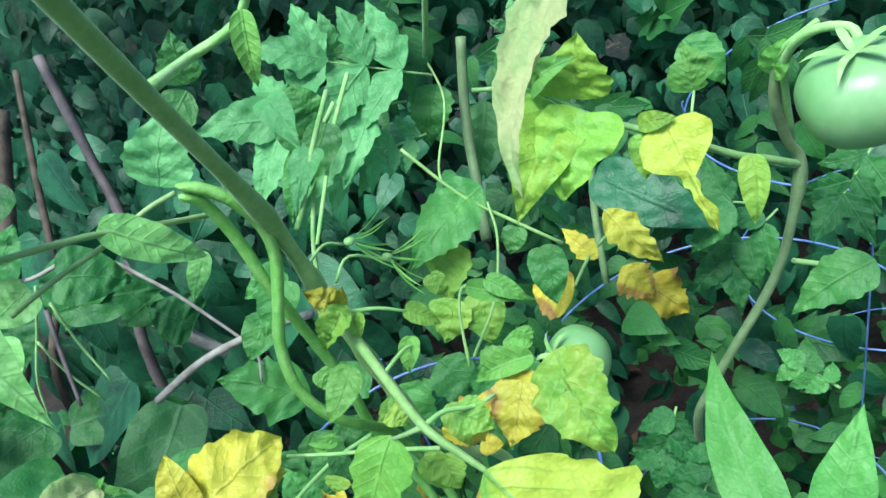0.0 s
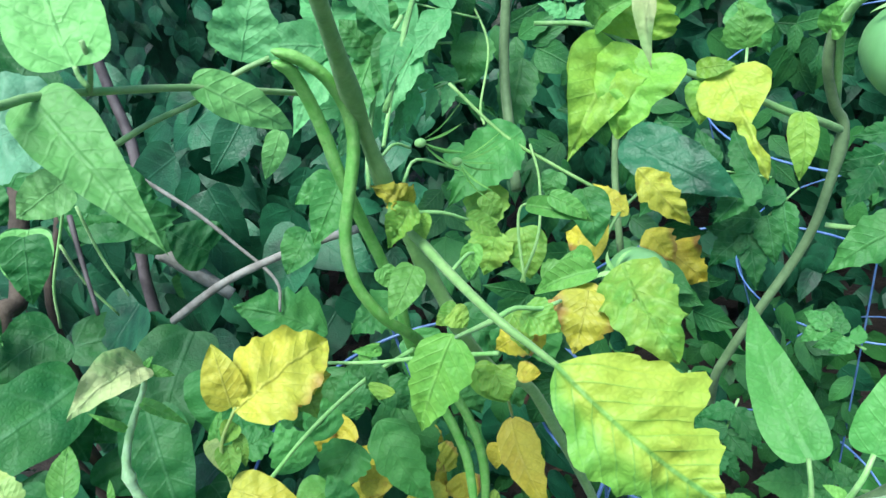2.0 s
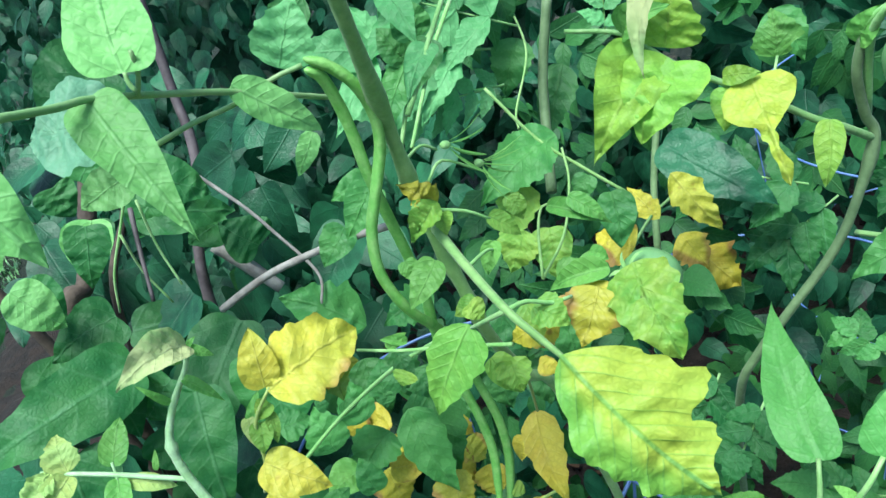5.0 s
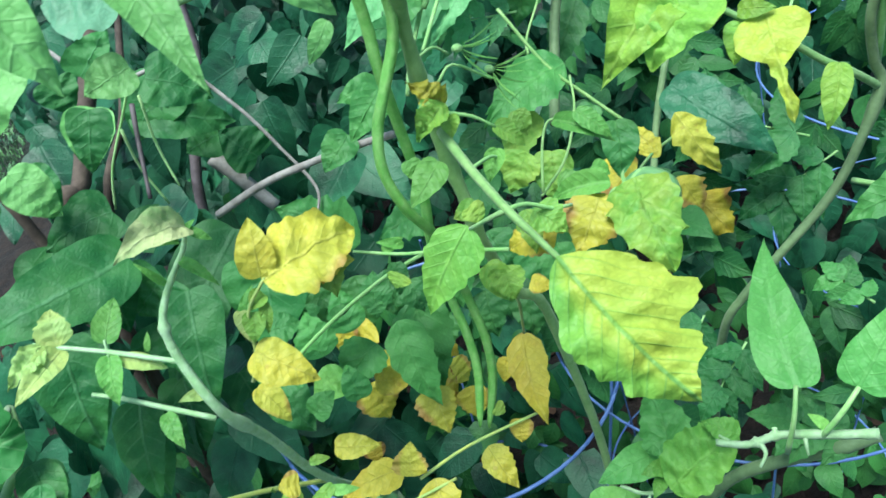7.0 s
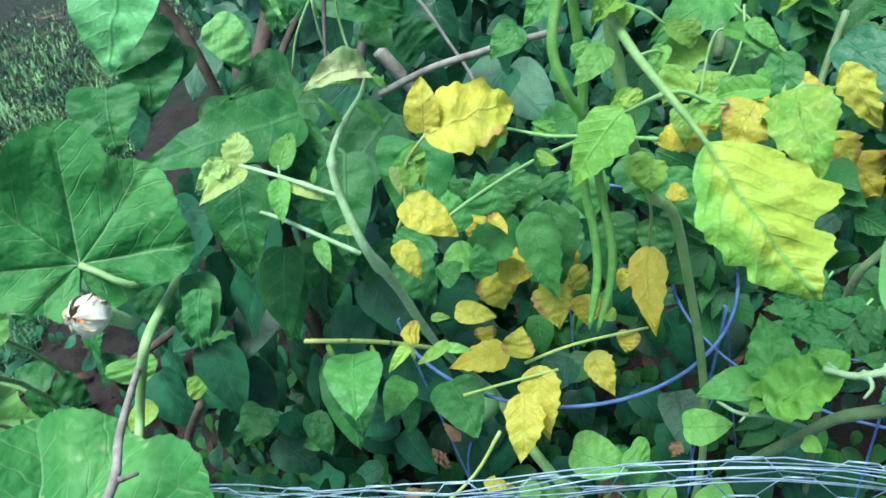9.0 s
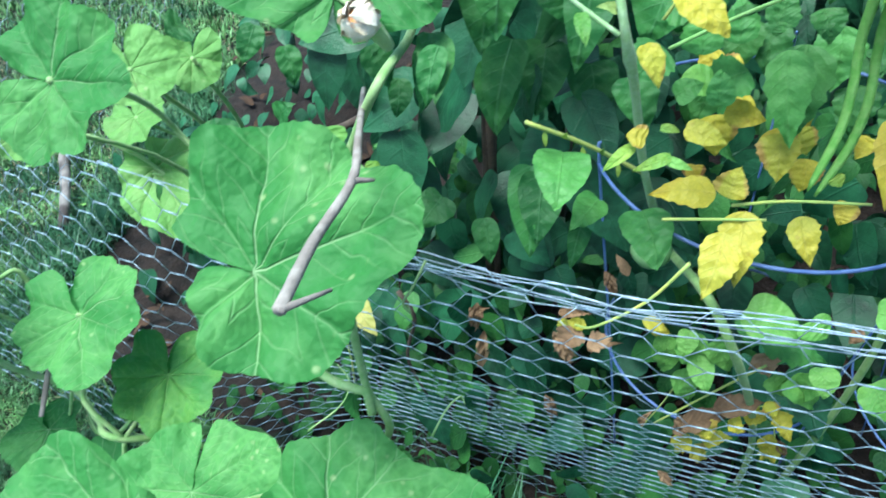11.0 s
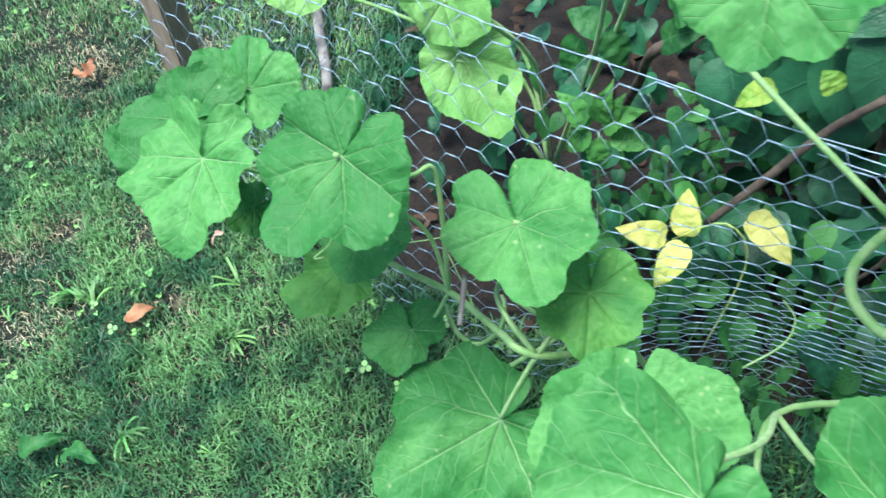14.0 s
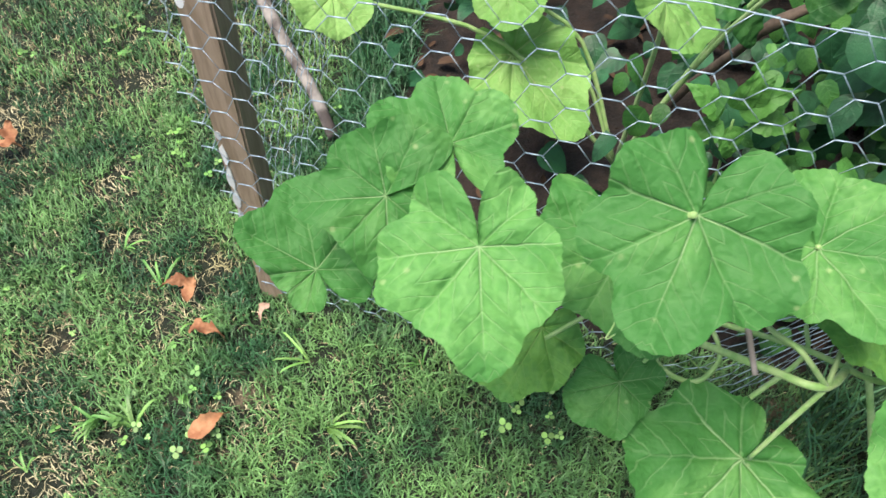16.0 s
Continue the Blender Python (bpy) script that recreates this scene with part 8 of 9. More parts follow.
stem(squash, ((-0.62, -0.16, 0.06), (-0.727, 0.005, 0.217), (-0.784, -0.139, 0.356), (-0.842, -0.141, 0.347), (-0.939, -0.13, 0.32), (-1.012, -0.173, 0.373), (-1.12, -0.14, 0.36), (-1.2, -0.16, 0.42)), 0.0045, 0.0040, STEM_SQUASH, name='vine')
stem(squash, ((-0.784, -0.139, 0.356), (-0.823, -0.146, 0.406), (-0.861, -0.118, 0.396), (-0.841, -0.078, 0.466), (-0.851, -0.098, 0.496)), 0.0032, 0.0025, STEM_SQUASH, name='leaf_stalk')
stem(squash, ((-0.939, -0.13, 0.32), (-0.971, -0.099, 0.483), (-0.976, -0.131, 0.504), (-0.973, -0.183, 0.559), (-0.947, -0.226, 0.626)), 0.0032, 0.0027, STEM_SQUASH, name='leaf_stalk')
stem(squash, ((-1.012, -0.173, 0.373), (-1.1, -0.2, 0.45), (-1.103, -0.27, 0.543)), 0.0030, 0.0025, STEM_SQUASH, name='leaf_stalk')
stem(squash, ((-1.012, -0.173, 0.373), (-1.16, -0.2, 0.45), (-1.194, -0.26, 0.525)), 0.0030, 0.0025, STEM_SQUASH, name='leaf_stalk')
stem(squash, ((-1.12, -0.14, 0.36), (-1.17, -0.13, 0.45), (-1.197, -0.155, 0.518)), 0.0030, 0.0025, STEM_SQUASH, name='leaf_stalk')
stem(squash, ((-1.2, -0.16, 0.42), (-1.24, -0.24, 0.4), (-1.367, -0.219, 0.301)), 0.0030, 0.0023, STEM_SQUASH, name='leaf_stalk')
stem(squash, ((-0.939, -0.13, 0.32), (-0.976, -0.124, 0.407), (-1.013, -0.179, 0.494)), 0.0030, 0.0025, STEM_SQUASH, name='leaf_stalk')
stem(squash, ((-1.012, -0.173, 0.373), (-1.03, -0.197, 0.363), (-1.048, -0.221, 0.354)), 0.0026, 0.0023, STEM_SQUASH, name='leaf_stalk')
stem(squash, ((-0.939, -0.13, 0.32), (-0.958, -0.154, 0.258), (-0.976, -0.178, 0.255)), 0.0024, 0.0023, STEM_SQUASH, name='leaf_stalk')
stem(squash, ((-0.784, -0.139, 0.356), (-0.798, -0.158, 0.288), (-0.811, -0.176, 0.219)), 0.0030, 0.0025, STEM_SQUASH, name='leaf_stalk')
stem(squash, ((-0.727, 0.005, 0.217), (-0.69, -0.05, 0.29), (-0.660, -0.134, 0.357)), 0.0030, 0.0025, STEM_SQUASH, name='leaf_stalk')
stem(squash, ((-0.784, -0.139, 0.356), (-0.785, -0.098, 0.374), (-0.785, -0.056, 0.391)), 0.0030, 0.0025, STEM_SQUASH, name='leaf_stalk')
stem(squash, ((-0.595, 0.23, 0.797), (-0.529, 0.129, 0.832), (-0.559, 0.109, 0.862)), 0.0030, 0.0025, STEM_SQUASH, name='leaf_stalk', per=4)
stem(squash, ((-0.55, 0.02, 0.62), (-0.736, 0.044, 0.693), (-0.69, -0.01, 0.79), (-0.66, -0.076, 0.851)), 0.0030, 0.0025, STEM_SQUASH, name='leaf_stalk', per=4)
stem(squash, ((-0.456, 0.044, 0.435), (-0.456, 0.069, 0.453), (-0.449, 0.085, 0.464), (-0.442, 0.083, 0.459)), 0.0012, 0.0007, STEM_SQUASH, name='tendril', sides=6)
stem(squash, ((-0.615, -0.001, 0.356), (-0.598, 0.04, 0.373), (-0.602, 0.063, 0.39), (-0.622, 0.067, 0.404)), 0.0012, 0.0007, STEM_SQUASH, name='tendril', sides=6)
stem(squash, ((-0.985, -0.226, 0.507), (-0.977, -0.246, 0.491), (-0.978, -0.267, 0.486), (-0.973, -0.258, 0.483)), 0.0012, 0.0007, STEM_SQUASH, name='tendril', sides=6)
stem(squash, ((-0.966, -0.182, 0.501), (-0.958, -0.205, 0.483), (-0.947, -0.205, 0.47)), 0.0012, 0.0007, STEM_SQUASH, name='tendril', sides=6)
stem(squash, ((-1.011, -0.073, 0.297), (-0.9, -0.104, 0.234), (-0.871, -0.093, 0.228)), 0.0012, 0.0007, STEM_SQUASH, name='tendril', sides=6)
stem(squash, ((-0.456, 0.067, 0.671), (-0.454, 0.046, 0.658), (-0.454, 0.033, 0.651), (-0.446, 0.032, 0.644), (-0.451, 0.035, 0.65)), 0.0012, 0.0007, STEM_SQUASH, name='tendril', sides=6)
stem(squash, ((-1.082, -0.145, 0.306), (-1.041, -0.095, 0.303), (-0.996, -0.037, 0.308)), 0.0012, 0.0007, STEM_SQUASH, name='tendril', sides=6)
flower_bud(squash, (-0.452, 0.032, 0.904))


# ---- young light squash leaves inside the wire ----
squash_in = thing("squash_plant", (-1.15, 0.3, 0.06), "young squash plant with light yellow-green leaves inside the wire", "plant")
squash_leaf(squash_in, (-1.33, 0.26, 0.26), (-1.183, 0.222, 0.172), (0.351, -0.501, 0.791), PALM_LIGHT, ((-140, 0.38), (-122, 0.42), (-81, 0.5), (-32, 0.68), (0, 1.0), (26, 0.77), (65, 0.55), (115, 0.4), (140, 0.34)), notch=0.03, open_=0.35)
squash_leaf(squash_in, (-1.345, 0.268, 0.364), (-1.282, 0.244, 0.349), (0.507, -0.491, 0.709), PALM_LIGHT, ((0, 1.0), (45, 0.94), (92, 0.88), (140, 0.78), (-140, 0.78), (-92, 0.88), (-45, 0.94)), notch=0.05)
squash_leaf(squash_in, (-1.534, 0.102, 0.405), (-1.54, 0.033, 0.392), (0.466, -0.528, 0.71), PALM_LIGHT, ((0, 1.0), (45, 0.95), (92, 0.89), (140, 0.8), (-140, 0.8), (-92, 0.89), (-45, 0.95)), notch=0.05)
squash_leaf(squash_in, (-1.054, 0.009, 0.617), (-1.037, -0.043, 0.607), (0.676, -0.376, 0.634), PALM_LIGHT, ((0, 1.0), (45, 1.05), (92, 1.1), (140, 0.96), (-140, 0.96), (-92, 1.1), (-45, 1.05)), notch=0.05)
squash_leaf(squash_in, (-0.899, 0.091, 0.697), (-0.869, 0.077, 0.668), (0.728, -0.29, 0.621), PALM_LIGHT, ((0, 1.0), (45, 1.15), (92, 1.29), (140, 1.23), (-140, 1.12), (-92, 1.06), (-45, 1.03)), notch=0.05)
squash_leaf(squash_in, (-0.92, 0.18, 0.66), (-0.898, 0.15, 0.63), (0.698, -0.347, 0.626), PALM_LIGHT, ((0, 1.0), (45, 0.86), (92, 0.73), (140, 0.9), (-140, 0.9), (-92, 0.73), (-45, 0.86)), notch=0.05)
stem(squash_in, ((-1.328, 0.25, 0.253), (-1.239, 0.325, 0.207), (-1.15, 0.3, 0.06)), 0.0030, 0.0042, STEM_SQUASH, name='leaf_stalk', per=4)
stem(squash_in, ((-1.345, 0.268, 0.364), (-1.248, 0.334, 0.262), (-1.15, 0.3, 0.06)), 0.0030, 0.0042, STEM_SQUASH, name='leaf_stalk', per=4)
stem(squash_in, ((-1.534, 0.102, 0.405), (-1.342, 0.251, 0.283), (-1.15, 0.3, 0.06)), 0.0030, 0.0042, STEM_SQUASH, name='leaf_stalk', per=4)
stem(squash_in, ((-1.054, 0.009, 0.617), (-1.102, 0.205, 0.388), (-1.15, 0.3, 0.06)), 0.0030, 0.0042, STEM_SQUASH, name='leaf_stalk', per=4)
stem(squash_in, ((-0.899, 0.091, 0.697), (-1.025, 0.245, 0.428), (-1.15, 0.3, 0.06)), 0.0030, 0.0042, STEM_SQUASH, name='leaf_stalk', per=4)
stem(squash_in, ((-0.908, 0.173, 0.666), (-1.029, 0.286, 0.413), (-1.15, 0.3, 0.06)), 0.0030, 0.0042, STEM_SQUASH, name='leaf_stalk', per=4)
stem(squash, ((-0.969, -0.119, 0.253), (-0.927, -0.137, 0.249), (-0.894, -0.132, 0.248), (-0.881, -0.103, 0.263), (-0.898, -0.075, 0.269), (-0.919, -0.06, 0.257)), 0.0034, 0.0026, STEM_SQUASH, name='vine')
stem(squash, ((-0.836, -0.128, 0.259), (-0.805, -0.078, 0.3), (-0.812, -0.033, 0.293)), 0.0030, 0.0026, STEM_SQUASH, name='leaf_stalk', per=4)
stem(squash, ((-0.907, -0.054, 0.259), (-0.809, -0.071, 0.304), (-0.742, -0.087, 0.323), (-0.71, -0.068, 0.315)), 0.0034, 0.0032, STEM_SQUASH, name='vine', per=5)


# ---- leafy weed inside the wire ----
weed = thing("leafy_weed", (-0.975, 0.225, 0.03), "leafy green weed growing behind the wire", "plant")
stem(weed, ((-0.982, 0.210, 0.322), (-0.980, 0.215, 0.24), (-0.975, 0.225, 0.03)), 0.0016, 0.0024, STEM_GREEN, name='stalk', per=4)
leaf(weed, (-0.998, 0.206, 0.325), (-1.050, 0.192, 0.373), 0.039, LEAF_MID, (0.364, -0.451, 0.815), shape='toothed')
leaf(weed, (-0.986, 0.209, 0.341), (-0.968, 0.213, 0.421), 0.034, LEAF_MID, (0.342, -0.475, 0.811), shape='toothed')
leaf(weed, (-0.977, 0.211, 0.335), (-0.918, 0.226, 0.390), 0.039, LEAF_MID, (0.319, -0.477, 0.819), shape='toothed')
leaf(weed, (-0.993, 0.207, 0.316), (-1.034, 0.197, 0.262), 0.039, LEAF_MID, (0.343, -0.435, 0.833), shape='toothed')
leaf(weed, (-0.964, 0.214, 0.330), (-0.903, 0.229, 0.325), 0.041, LEAF_MID, (0.302, -0.468, 0.831), shape='toothed')
leaf(weed, (-0.984, 0.210, 0.309), (-0.971, 0.212, 0.245), 0.039, LEAF_MID, (0.318, -0.44, 0.84), shape='toothed')
leaf(weed, (-0.969, 0.213, 0.344), (-0.950, 0.218, 0.404), 0.030, LEAF_MID, (0.329, -0.477, 0.815), shape='toothed')
leaf(weed, (-1.027, 0.267, 0.445), (-1.085, 0.253, 0.459), 0.046, LEAF_DARK, (0.399, -0.509, 0.763), shape='heart')
leaf(weed, (-1.063, 0.258, 0.419), (-1.086, 0.252, 0.344), 0.041, LEAF_DARK, (0.392, -0.481, 0.785), shape='heart')
leaf(weed, (-1.023, 0.268, 0.442), (-0.994, 0.275, 0.384), 0.046, LEAF_DARK, (0.359, -0.51, 0.781), shape='heart')
leaf(weed, (-0.947, 0.287, 0.450), (-0.894, 0.301, 0.485), 0.046, LEAF_DARK, (0.313, -0.556, 0.77), shape='heart')
leaf(weed, (-0.938, 0.289, 0.497), (-0.909, 0.297, 0.530), 0.046, LEAF_DARK, (0.325, -0.573, 0.752), shape='heart')


# ---- yellow bean leaflets on the wire ----
yellow_leaves = thing("bean_seedling", (-0.8, 0.1, 0.09), "bean sprig with pale yellow leaflets against the wire", "plant")
stem(yellow_leaves, ((-0.778, 0.101, 0.346), (-0.727, 0.122, 0.397), (-0.697, 0.141, 0.323), (-0.72, 0.14, 0.09)), 0.0010, 0.0015, STEM_YELLOW, name='stalk', per=4)
leaf(yellow_leaves, (-0.783, 0.092, 0.357), (-0.831, 0.055, 0.367), 0.036, LEAF_LEMON, (0.342, -0.419, 0.841))
leaf(yellow_leaves, (-0.764, 0.109, 0.356), (-0.79, 0.139, 0.398), 0.036, LEAF_LEMON, (0.319, -0.457, 0.83))
leaf(yellow_leaves, (-0.763, 0.102, 0.349), (-0.761, 0.048, 0.313), 0.036, LEAF_LEMON, (0.305, -0.416, 0.857))
leaf(yellow_leaves, (-0.718, 0.178, 0.379), (-0.685, 0.159, 0.343), 0.030, LEAF_LEMON, (0.259, -0.485, 0.835))
leaf(yellow_leaves, (-0.721, 0.174, 0.367), (-0.652, 0.156, 0.349), 0.038, LEAF_LEMON, (0.248, -0.485, 0.839))
leaf(yellow_leaves, (-0.759, 0.223, 0.517), (-0.784, 0.19, 0.496), 0.030, LEAF_MIX, (0.334, -0.551, 0.765))
leaf(yellow_leaves, (-0.75, 0.223, 0.598), (-0.74, 0.208, 0.57), 0.060, LEAF_PALE, (0.332, -0.594, 0.733))
leaf(yellow_leaves, (-0.706, 0.253, 0.519), (-0.727, 0.256, 0.536), 0.030, LEAF_MIX, (0.291, -0.592, 0.752))


# ---- dark vine leaves near the shoot ----
dark_vine = thing("ground_vine", (-0.6, 0.4, 0.08), "vine with large dark green leaves in the bed", "plant")
leaf(dark_vine, (-0.395, 0.176, 0.739), (-0.368, 0.125, 0.729), 0.046, LEAF_GREEN, (0.332, -0.342, 0.879), shape='ovate', fold=0.1, nu=40, nv=5)
leaf(dark_vine, (-0.512, 0.160, 0.818), (-0.473, 0.116, 0.792), 0.030, LEAF_GREEN, (0.468, -0.332, 0.819), shape='ovate', nu=40, nv=5)
leaf(dark_vine, (-0.348, 0.234, 0.657), (-0.309, 0.195, 0.639), 0.046, LEAF_GREEN, (0.251, -0.359, 0.899), shape='ovate', nu=40, nv=5)
leaf(dark_vine, (-0.383, 0.219, 0.665), (-0.383, 0.175, 0.663), 0.030, LEAF_MID, (0.285, -0.345, 0.894), shape='ovate')
leaf(dark_vine, (-0.610, 0.321, 1.025), (-0.589, 0.298, 0.986), 0.063, LEAF_DARK, (0.574, -0.506, 0.644), shape='heart')
leaf(dark_vine, (-0.625, 0.314, 0.970), (-0.623, 0.264, 0.936), 0.064, LEAF_DARK, (0.559, -0.473, 0.680), shape='heart')
leaf(dark_vine, (-0.620, 0.303, 0.938), (-0.603, 0.264, 0.896), 0.059, LEAF_DARK, (0.546, -0.456, 0.703), shape='heart')
leaf(dark_vine, (-0.627, 0.253, 0.927), (-0.605, 0.217, 0.887), 0.058, LEAF_DARK, (0.564, -0.413, 0.716), shape='heart')
leaf(dark_vine, (-0.504, 0.24, 0.861), (-0.486, 0.191, 0.791), 0.055, LEAF_DARK, (0.47, -0.415, 0.779), shape='heart')
leaf(dark_vine, (-0.447, 0.309, 0.841), (-0.431, 0.25, 0.76), 0.050, LEAF_DARK, (0.392, -0.471, 0.79), shape='heart')
leaf(dark_vine, (-0.481, 0.308, 0.88), (-0.577, 0.204, 0.883), 0.060, LEAF_DARK, (0.509, -0.462, 0.727), shape='heart')
leaf(dark_vine, (-0.511, 0.351, 0.896), (-0.552, 0.309, 0.892), 0.050, LEAF_DARK, (0.487, -0.519, 0.702), shape='heart')
leaf(dark_vine, (-0.519, 0.305, 0.883), (-0.495, 0.283, 0.823), 0.050, LEAF_DARK, (0.464, -0.485, 0.742), shape='heart')
leaf(dark_vine, (-0.503, 0.259, 0.768), (-0.485, 0.205, 0.706), 0.040, LEAF_DARK, (0.42, -0.389, 0.82), shape='heart')
leaf(dark_vine, (-0.45, 0.232, 0.654), (-0.426, 0.187, 0.61), 0.045, LEAF_DARK, (0.338, -0.341, 0.877), shape='heart')
leaf(dark_vine, (-0.544, 0.187, 0.782), (-0.527, 0.155, 0.739), 0.026, LEAF_DARK, (0.477, -0.338, 0.811), shape='heart')
leaf(dark_vine, (-0.55, 0.316, 0.954), (-0.525, 0.321, 0.918), 0.030, LEAF_DARK, (0.515, -0.529, 0.675), shape='heart')
leaf(dark_vine, (-0.437, 0.3, 1.009), (-0.443, 0.279, 0.973), 0.030, LEAF_DARK, (0.477, -0.585, 0.656), shape='heart')
leaf(dark_vine, (-0.4, 0.292, 0.745), (-0.37, 0.274, 0.708), 0.040, LEAF_DARK, (0.315, -0.449, 0.836), shape='heart')
leaf(dark_vine, (-0.411, 0.385, 0.775), (-0.386, 0.377, 0.747), 0.040, LEAF_DARK, (0.314, -0.526, 0.79), shape='heart')
leaf(dark_vine, (-0.482, 0.203, 1.055), (-0.497, 0.154, 0.992), 0.060, LEAF_BRIGHT, (0.5, -0.45, 0.74), shape='heart')
leaf(dark_vine, (-0.489, 0.44, 0.968), (-0.444, 0.457, 0.935), 0.050, LEAF_DARK, (0.412, -0.64, 0.649), shape='heart')
leaf(dark_vine, (-0.6, 0.329, 0.933), (-0.625, 0.278, 0.897), 0.040, LEAF_DARK, (0.559, -0.478, 0.678), shape='heart')
leaf(dark_vine, (-0.444, 0.483, 0.857), (-0.472, 0.483, 0.89), 0.050, LEAF_DARK, (0.368, -0.619, 0.694), shape='heart')
leaf(dark_vine, (-0.468, 0.205, 0.892), (-0.454, 0.17, 0.823), 0.046, LEAF_DARK, (0.446, -0.513, 0.733), shape='heart')
leaf(dark_vine, (-0.463, 0.233, 0.658), (-0.43, 0.182, 0.594), 0.048, LEAF_DARK, (0.325, -0.41, 0.852), shape='heart')
leaf(dark_vine, (-0.521, 0.261, 0.738), (-0.5, 0.227, 0.682), 0.045, LEAF_DARK, (0.399, -0.459, 0.794), shape='heart')
leaf(dark_vine, (-0.499, 0.31, 0.741), (-0.486, 0.272, 0.683), 0.050, LEAF_DARK, (0.373, -0.495, 0.785), shape='heart')
leaf(dark_vine, (-0.467, 0.34, 0.713), (-0.443, 0.317, 0.667), 0.050, LEAF_DARK, (0.327, -0.516, 0.792), shape='heart')
leaf(dark_vine, (-0.55, 0.197, 0.604), (-0.556, 0.162, 0.583), 0.040, LEAF_DARK, (0.397, -0.355, 0.846), shape='heart')
leaf(dark_vine, (-0.486, 0.14, 0.824), (-0.479, 0.112, 0.787), 0.022, LEAF_DARK, (0.461, -0.423, 0.78), shape='ovate')
leaf(dark_vine, (-0.587, 0.164, 0.783), (-0.565, 0.159, 0.75), 0.030, LEAF_DARK, (0.498, -0.403, 0.768), shape='ovate')
leaf(dark_vine, (-0.765, 0.173, 0.749), (-0.763, 0.145, 0.719), 0.028, LEAF_DARK, (0.585, -0.335, 0.739), shape='ovate')
leaf(dark_vine, (-0.844, 0.139, 0.744), (-0.85, 0.12, 0.739), 0.040, LEAF_DARK, (0.629, -0.294, 0.72), shape='heart')
leaf(dark_vine, (-0.778, 0.212, 0.702), (-0.759, 0.2, 0.663), 0.028, LEAF_DARK, (0.552, -0.353, 0.756), shape='ovate')
leaf(dark_vine, (-0.592, 0.198, 0.73), (-0.583, 0.178, 0.7), 0.024, LEAF_DARK, (0.472, -0.399, 0.786), shape='ovate')
leaf(dark_vine, (-0.469, 0.318, 0.85), (-0.49, 0.293, 0.832), 0.060, LEAF_DARK, (0.406, -0.576, 0.71), shape='heart')
leaf(dark_vine, (-0.472, 0.3, 0.822), (-0.449, 0.287, 0.778), 0.070, LEAF_DARK, (0.379, -0.552, 0.742), shape='heart')
leaf(dark_vine, (-0.446, 0.312, 0.554), (-0.434, 0.264, 0.507), 0.025, LEAF_DARK, (0.276, -0.423, 0.863), shape='ovate')
leaf(dark_vine, (-0.532, 0.241, 0.55), (-0.506, 0.217, 0.514), 0.030, LEAF_DARK, (0.342, -0.373, 0.862), shape='ovate')
leaf(dark_vine, (-0.399, 0.35, 0.833), (-0.4, 0.309, 0.767), 0.070, LEAF_DARK, (0.313, -0.592, 0.742), shape='heart')
leaf(dark_vine, (-0.458, 0.419, 0.82), (-0.506, 0.292, 0.734), 0.070, LEAF_DARK, (0.407, -0.443, 0.798), shape='heart')
leaf(dark_vine, (-0.568, 0.33, 0.882), (-0.546, 0.3, 0.818), 0.060, LEAF_DARK, (0.506, -0.423, 0.752), shape='heart')
leaf(dark_vine, (-0.567, 0.348, 0.838), (-0.609, 0.286, 0.828), 0.060, LEAF_DARK, (0.517, -0.407, 0.753), shape='heart')
leaf(dark_vine, (-0.571, 0.418, 0.828), (-0.478, 0.459, 0.777), 0.050, LEAF_DARK, (0.424, -0.497, 0.757), shape='heart')
leaf(dark_vine, (-0.552, 0.433, 0.944), (-0.559, 0.405, 0.905), 0.040, LEAF_DARK, (0.502, -0.529, 0.685), shape='heart')
leaf(dark_vine, (-0.566, 0.342, 0.944), (-0.547, 0.336, 0.902), 0.040, LEAF_DARK, (0.534, -0.472, 0.702), shape='heart')
leaf(dark_vine, (-0.427, 0.386, 1.084), (-0.467, 0.346, 1.061), 0.060, LEAF_DARK, (0.51, -0.623, 0.594), shape='heart')
leaf(dark_vine, (-0.584, 0.483, 0.961), (-0.559, 0.516, 0.992), 0.040, LEAF_DARK, (0.5, -0.591, 0.633), shape='heart')
leaf(dark_vine, (-0.602, 0.469, 0.967), (-0.593, 0.463, 0.936), 0.040, LEAF_DARK, (0.521, -0.551, 0.652), shape='heart')


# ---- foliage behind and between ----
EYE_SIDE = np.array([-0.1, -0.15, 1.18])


def facing(rng, spread=0.6, up=0.5):
    return unit(np.array([0.0, -0.75, 0.0]) + np.array([0, 0, up]) + rng.normal(0, spread, 3) * 0.5)


def hang(rng, at, size):
    """Tip of a blade that hangs down and outward."""
    a = rng.normal(0, 0.8)
    d = unit(np.array([math.sin(a) * 0.9, -0.35 + rng.normal(0, 0.3), -0.75 + rng.normal(0, 0.35)]))
    return at + d * size


def hedge():
    """Dense wall of vine leaves at the back of the bed."""
    rng = np.random.default_rng(21)
    spots = []
    for _ in range(11000):
        x, z = rng.uniform(-2.4, 2.2), rng.uniform(0.0, 1.5)
        y = 0.95 + 0.25 * noise.noise(Vector((x * 2.1, 0, z * 2.6))) + rng.uniform(0, 0.5) + 0.2 * max(0, z - 0.5)
        if x < -1.0:
            y += 0.9 * (-1.0 - x)
        at = np.array([x, y, z])
        s = rng.uniform(0.03, 0.078)
        spots.append((at, hang(rng, at, s), s * rng.uniform(0.45, 0.75), facing(rng, 0.9)))
    scatter_leaves("hedge_foliage", spots, FOLIAGE_BACK_SHADED, label="dense green vine leaves behind the bed, darkened for shade", category="hedge", shapes=("ovate", "heart", "toothed"))


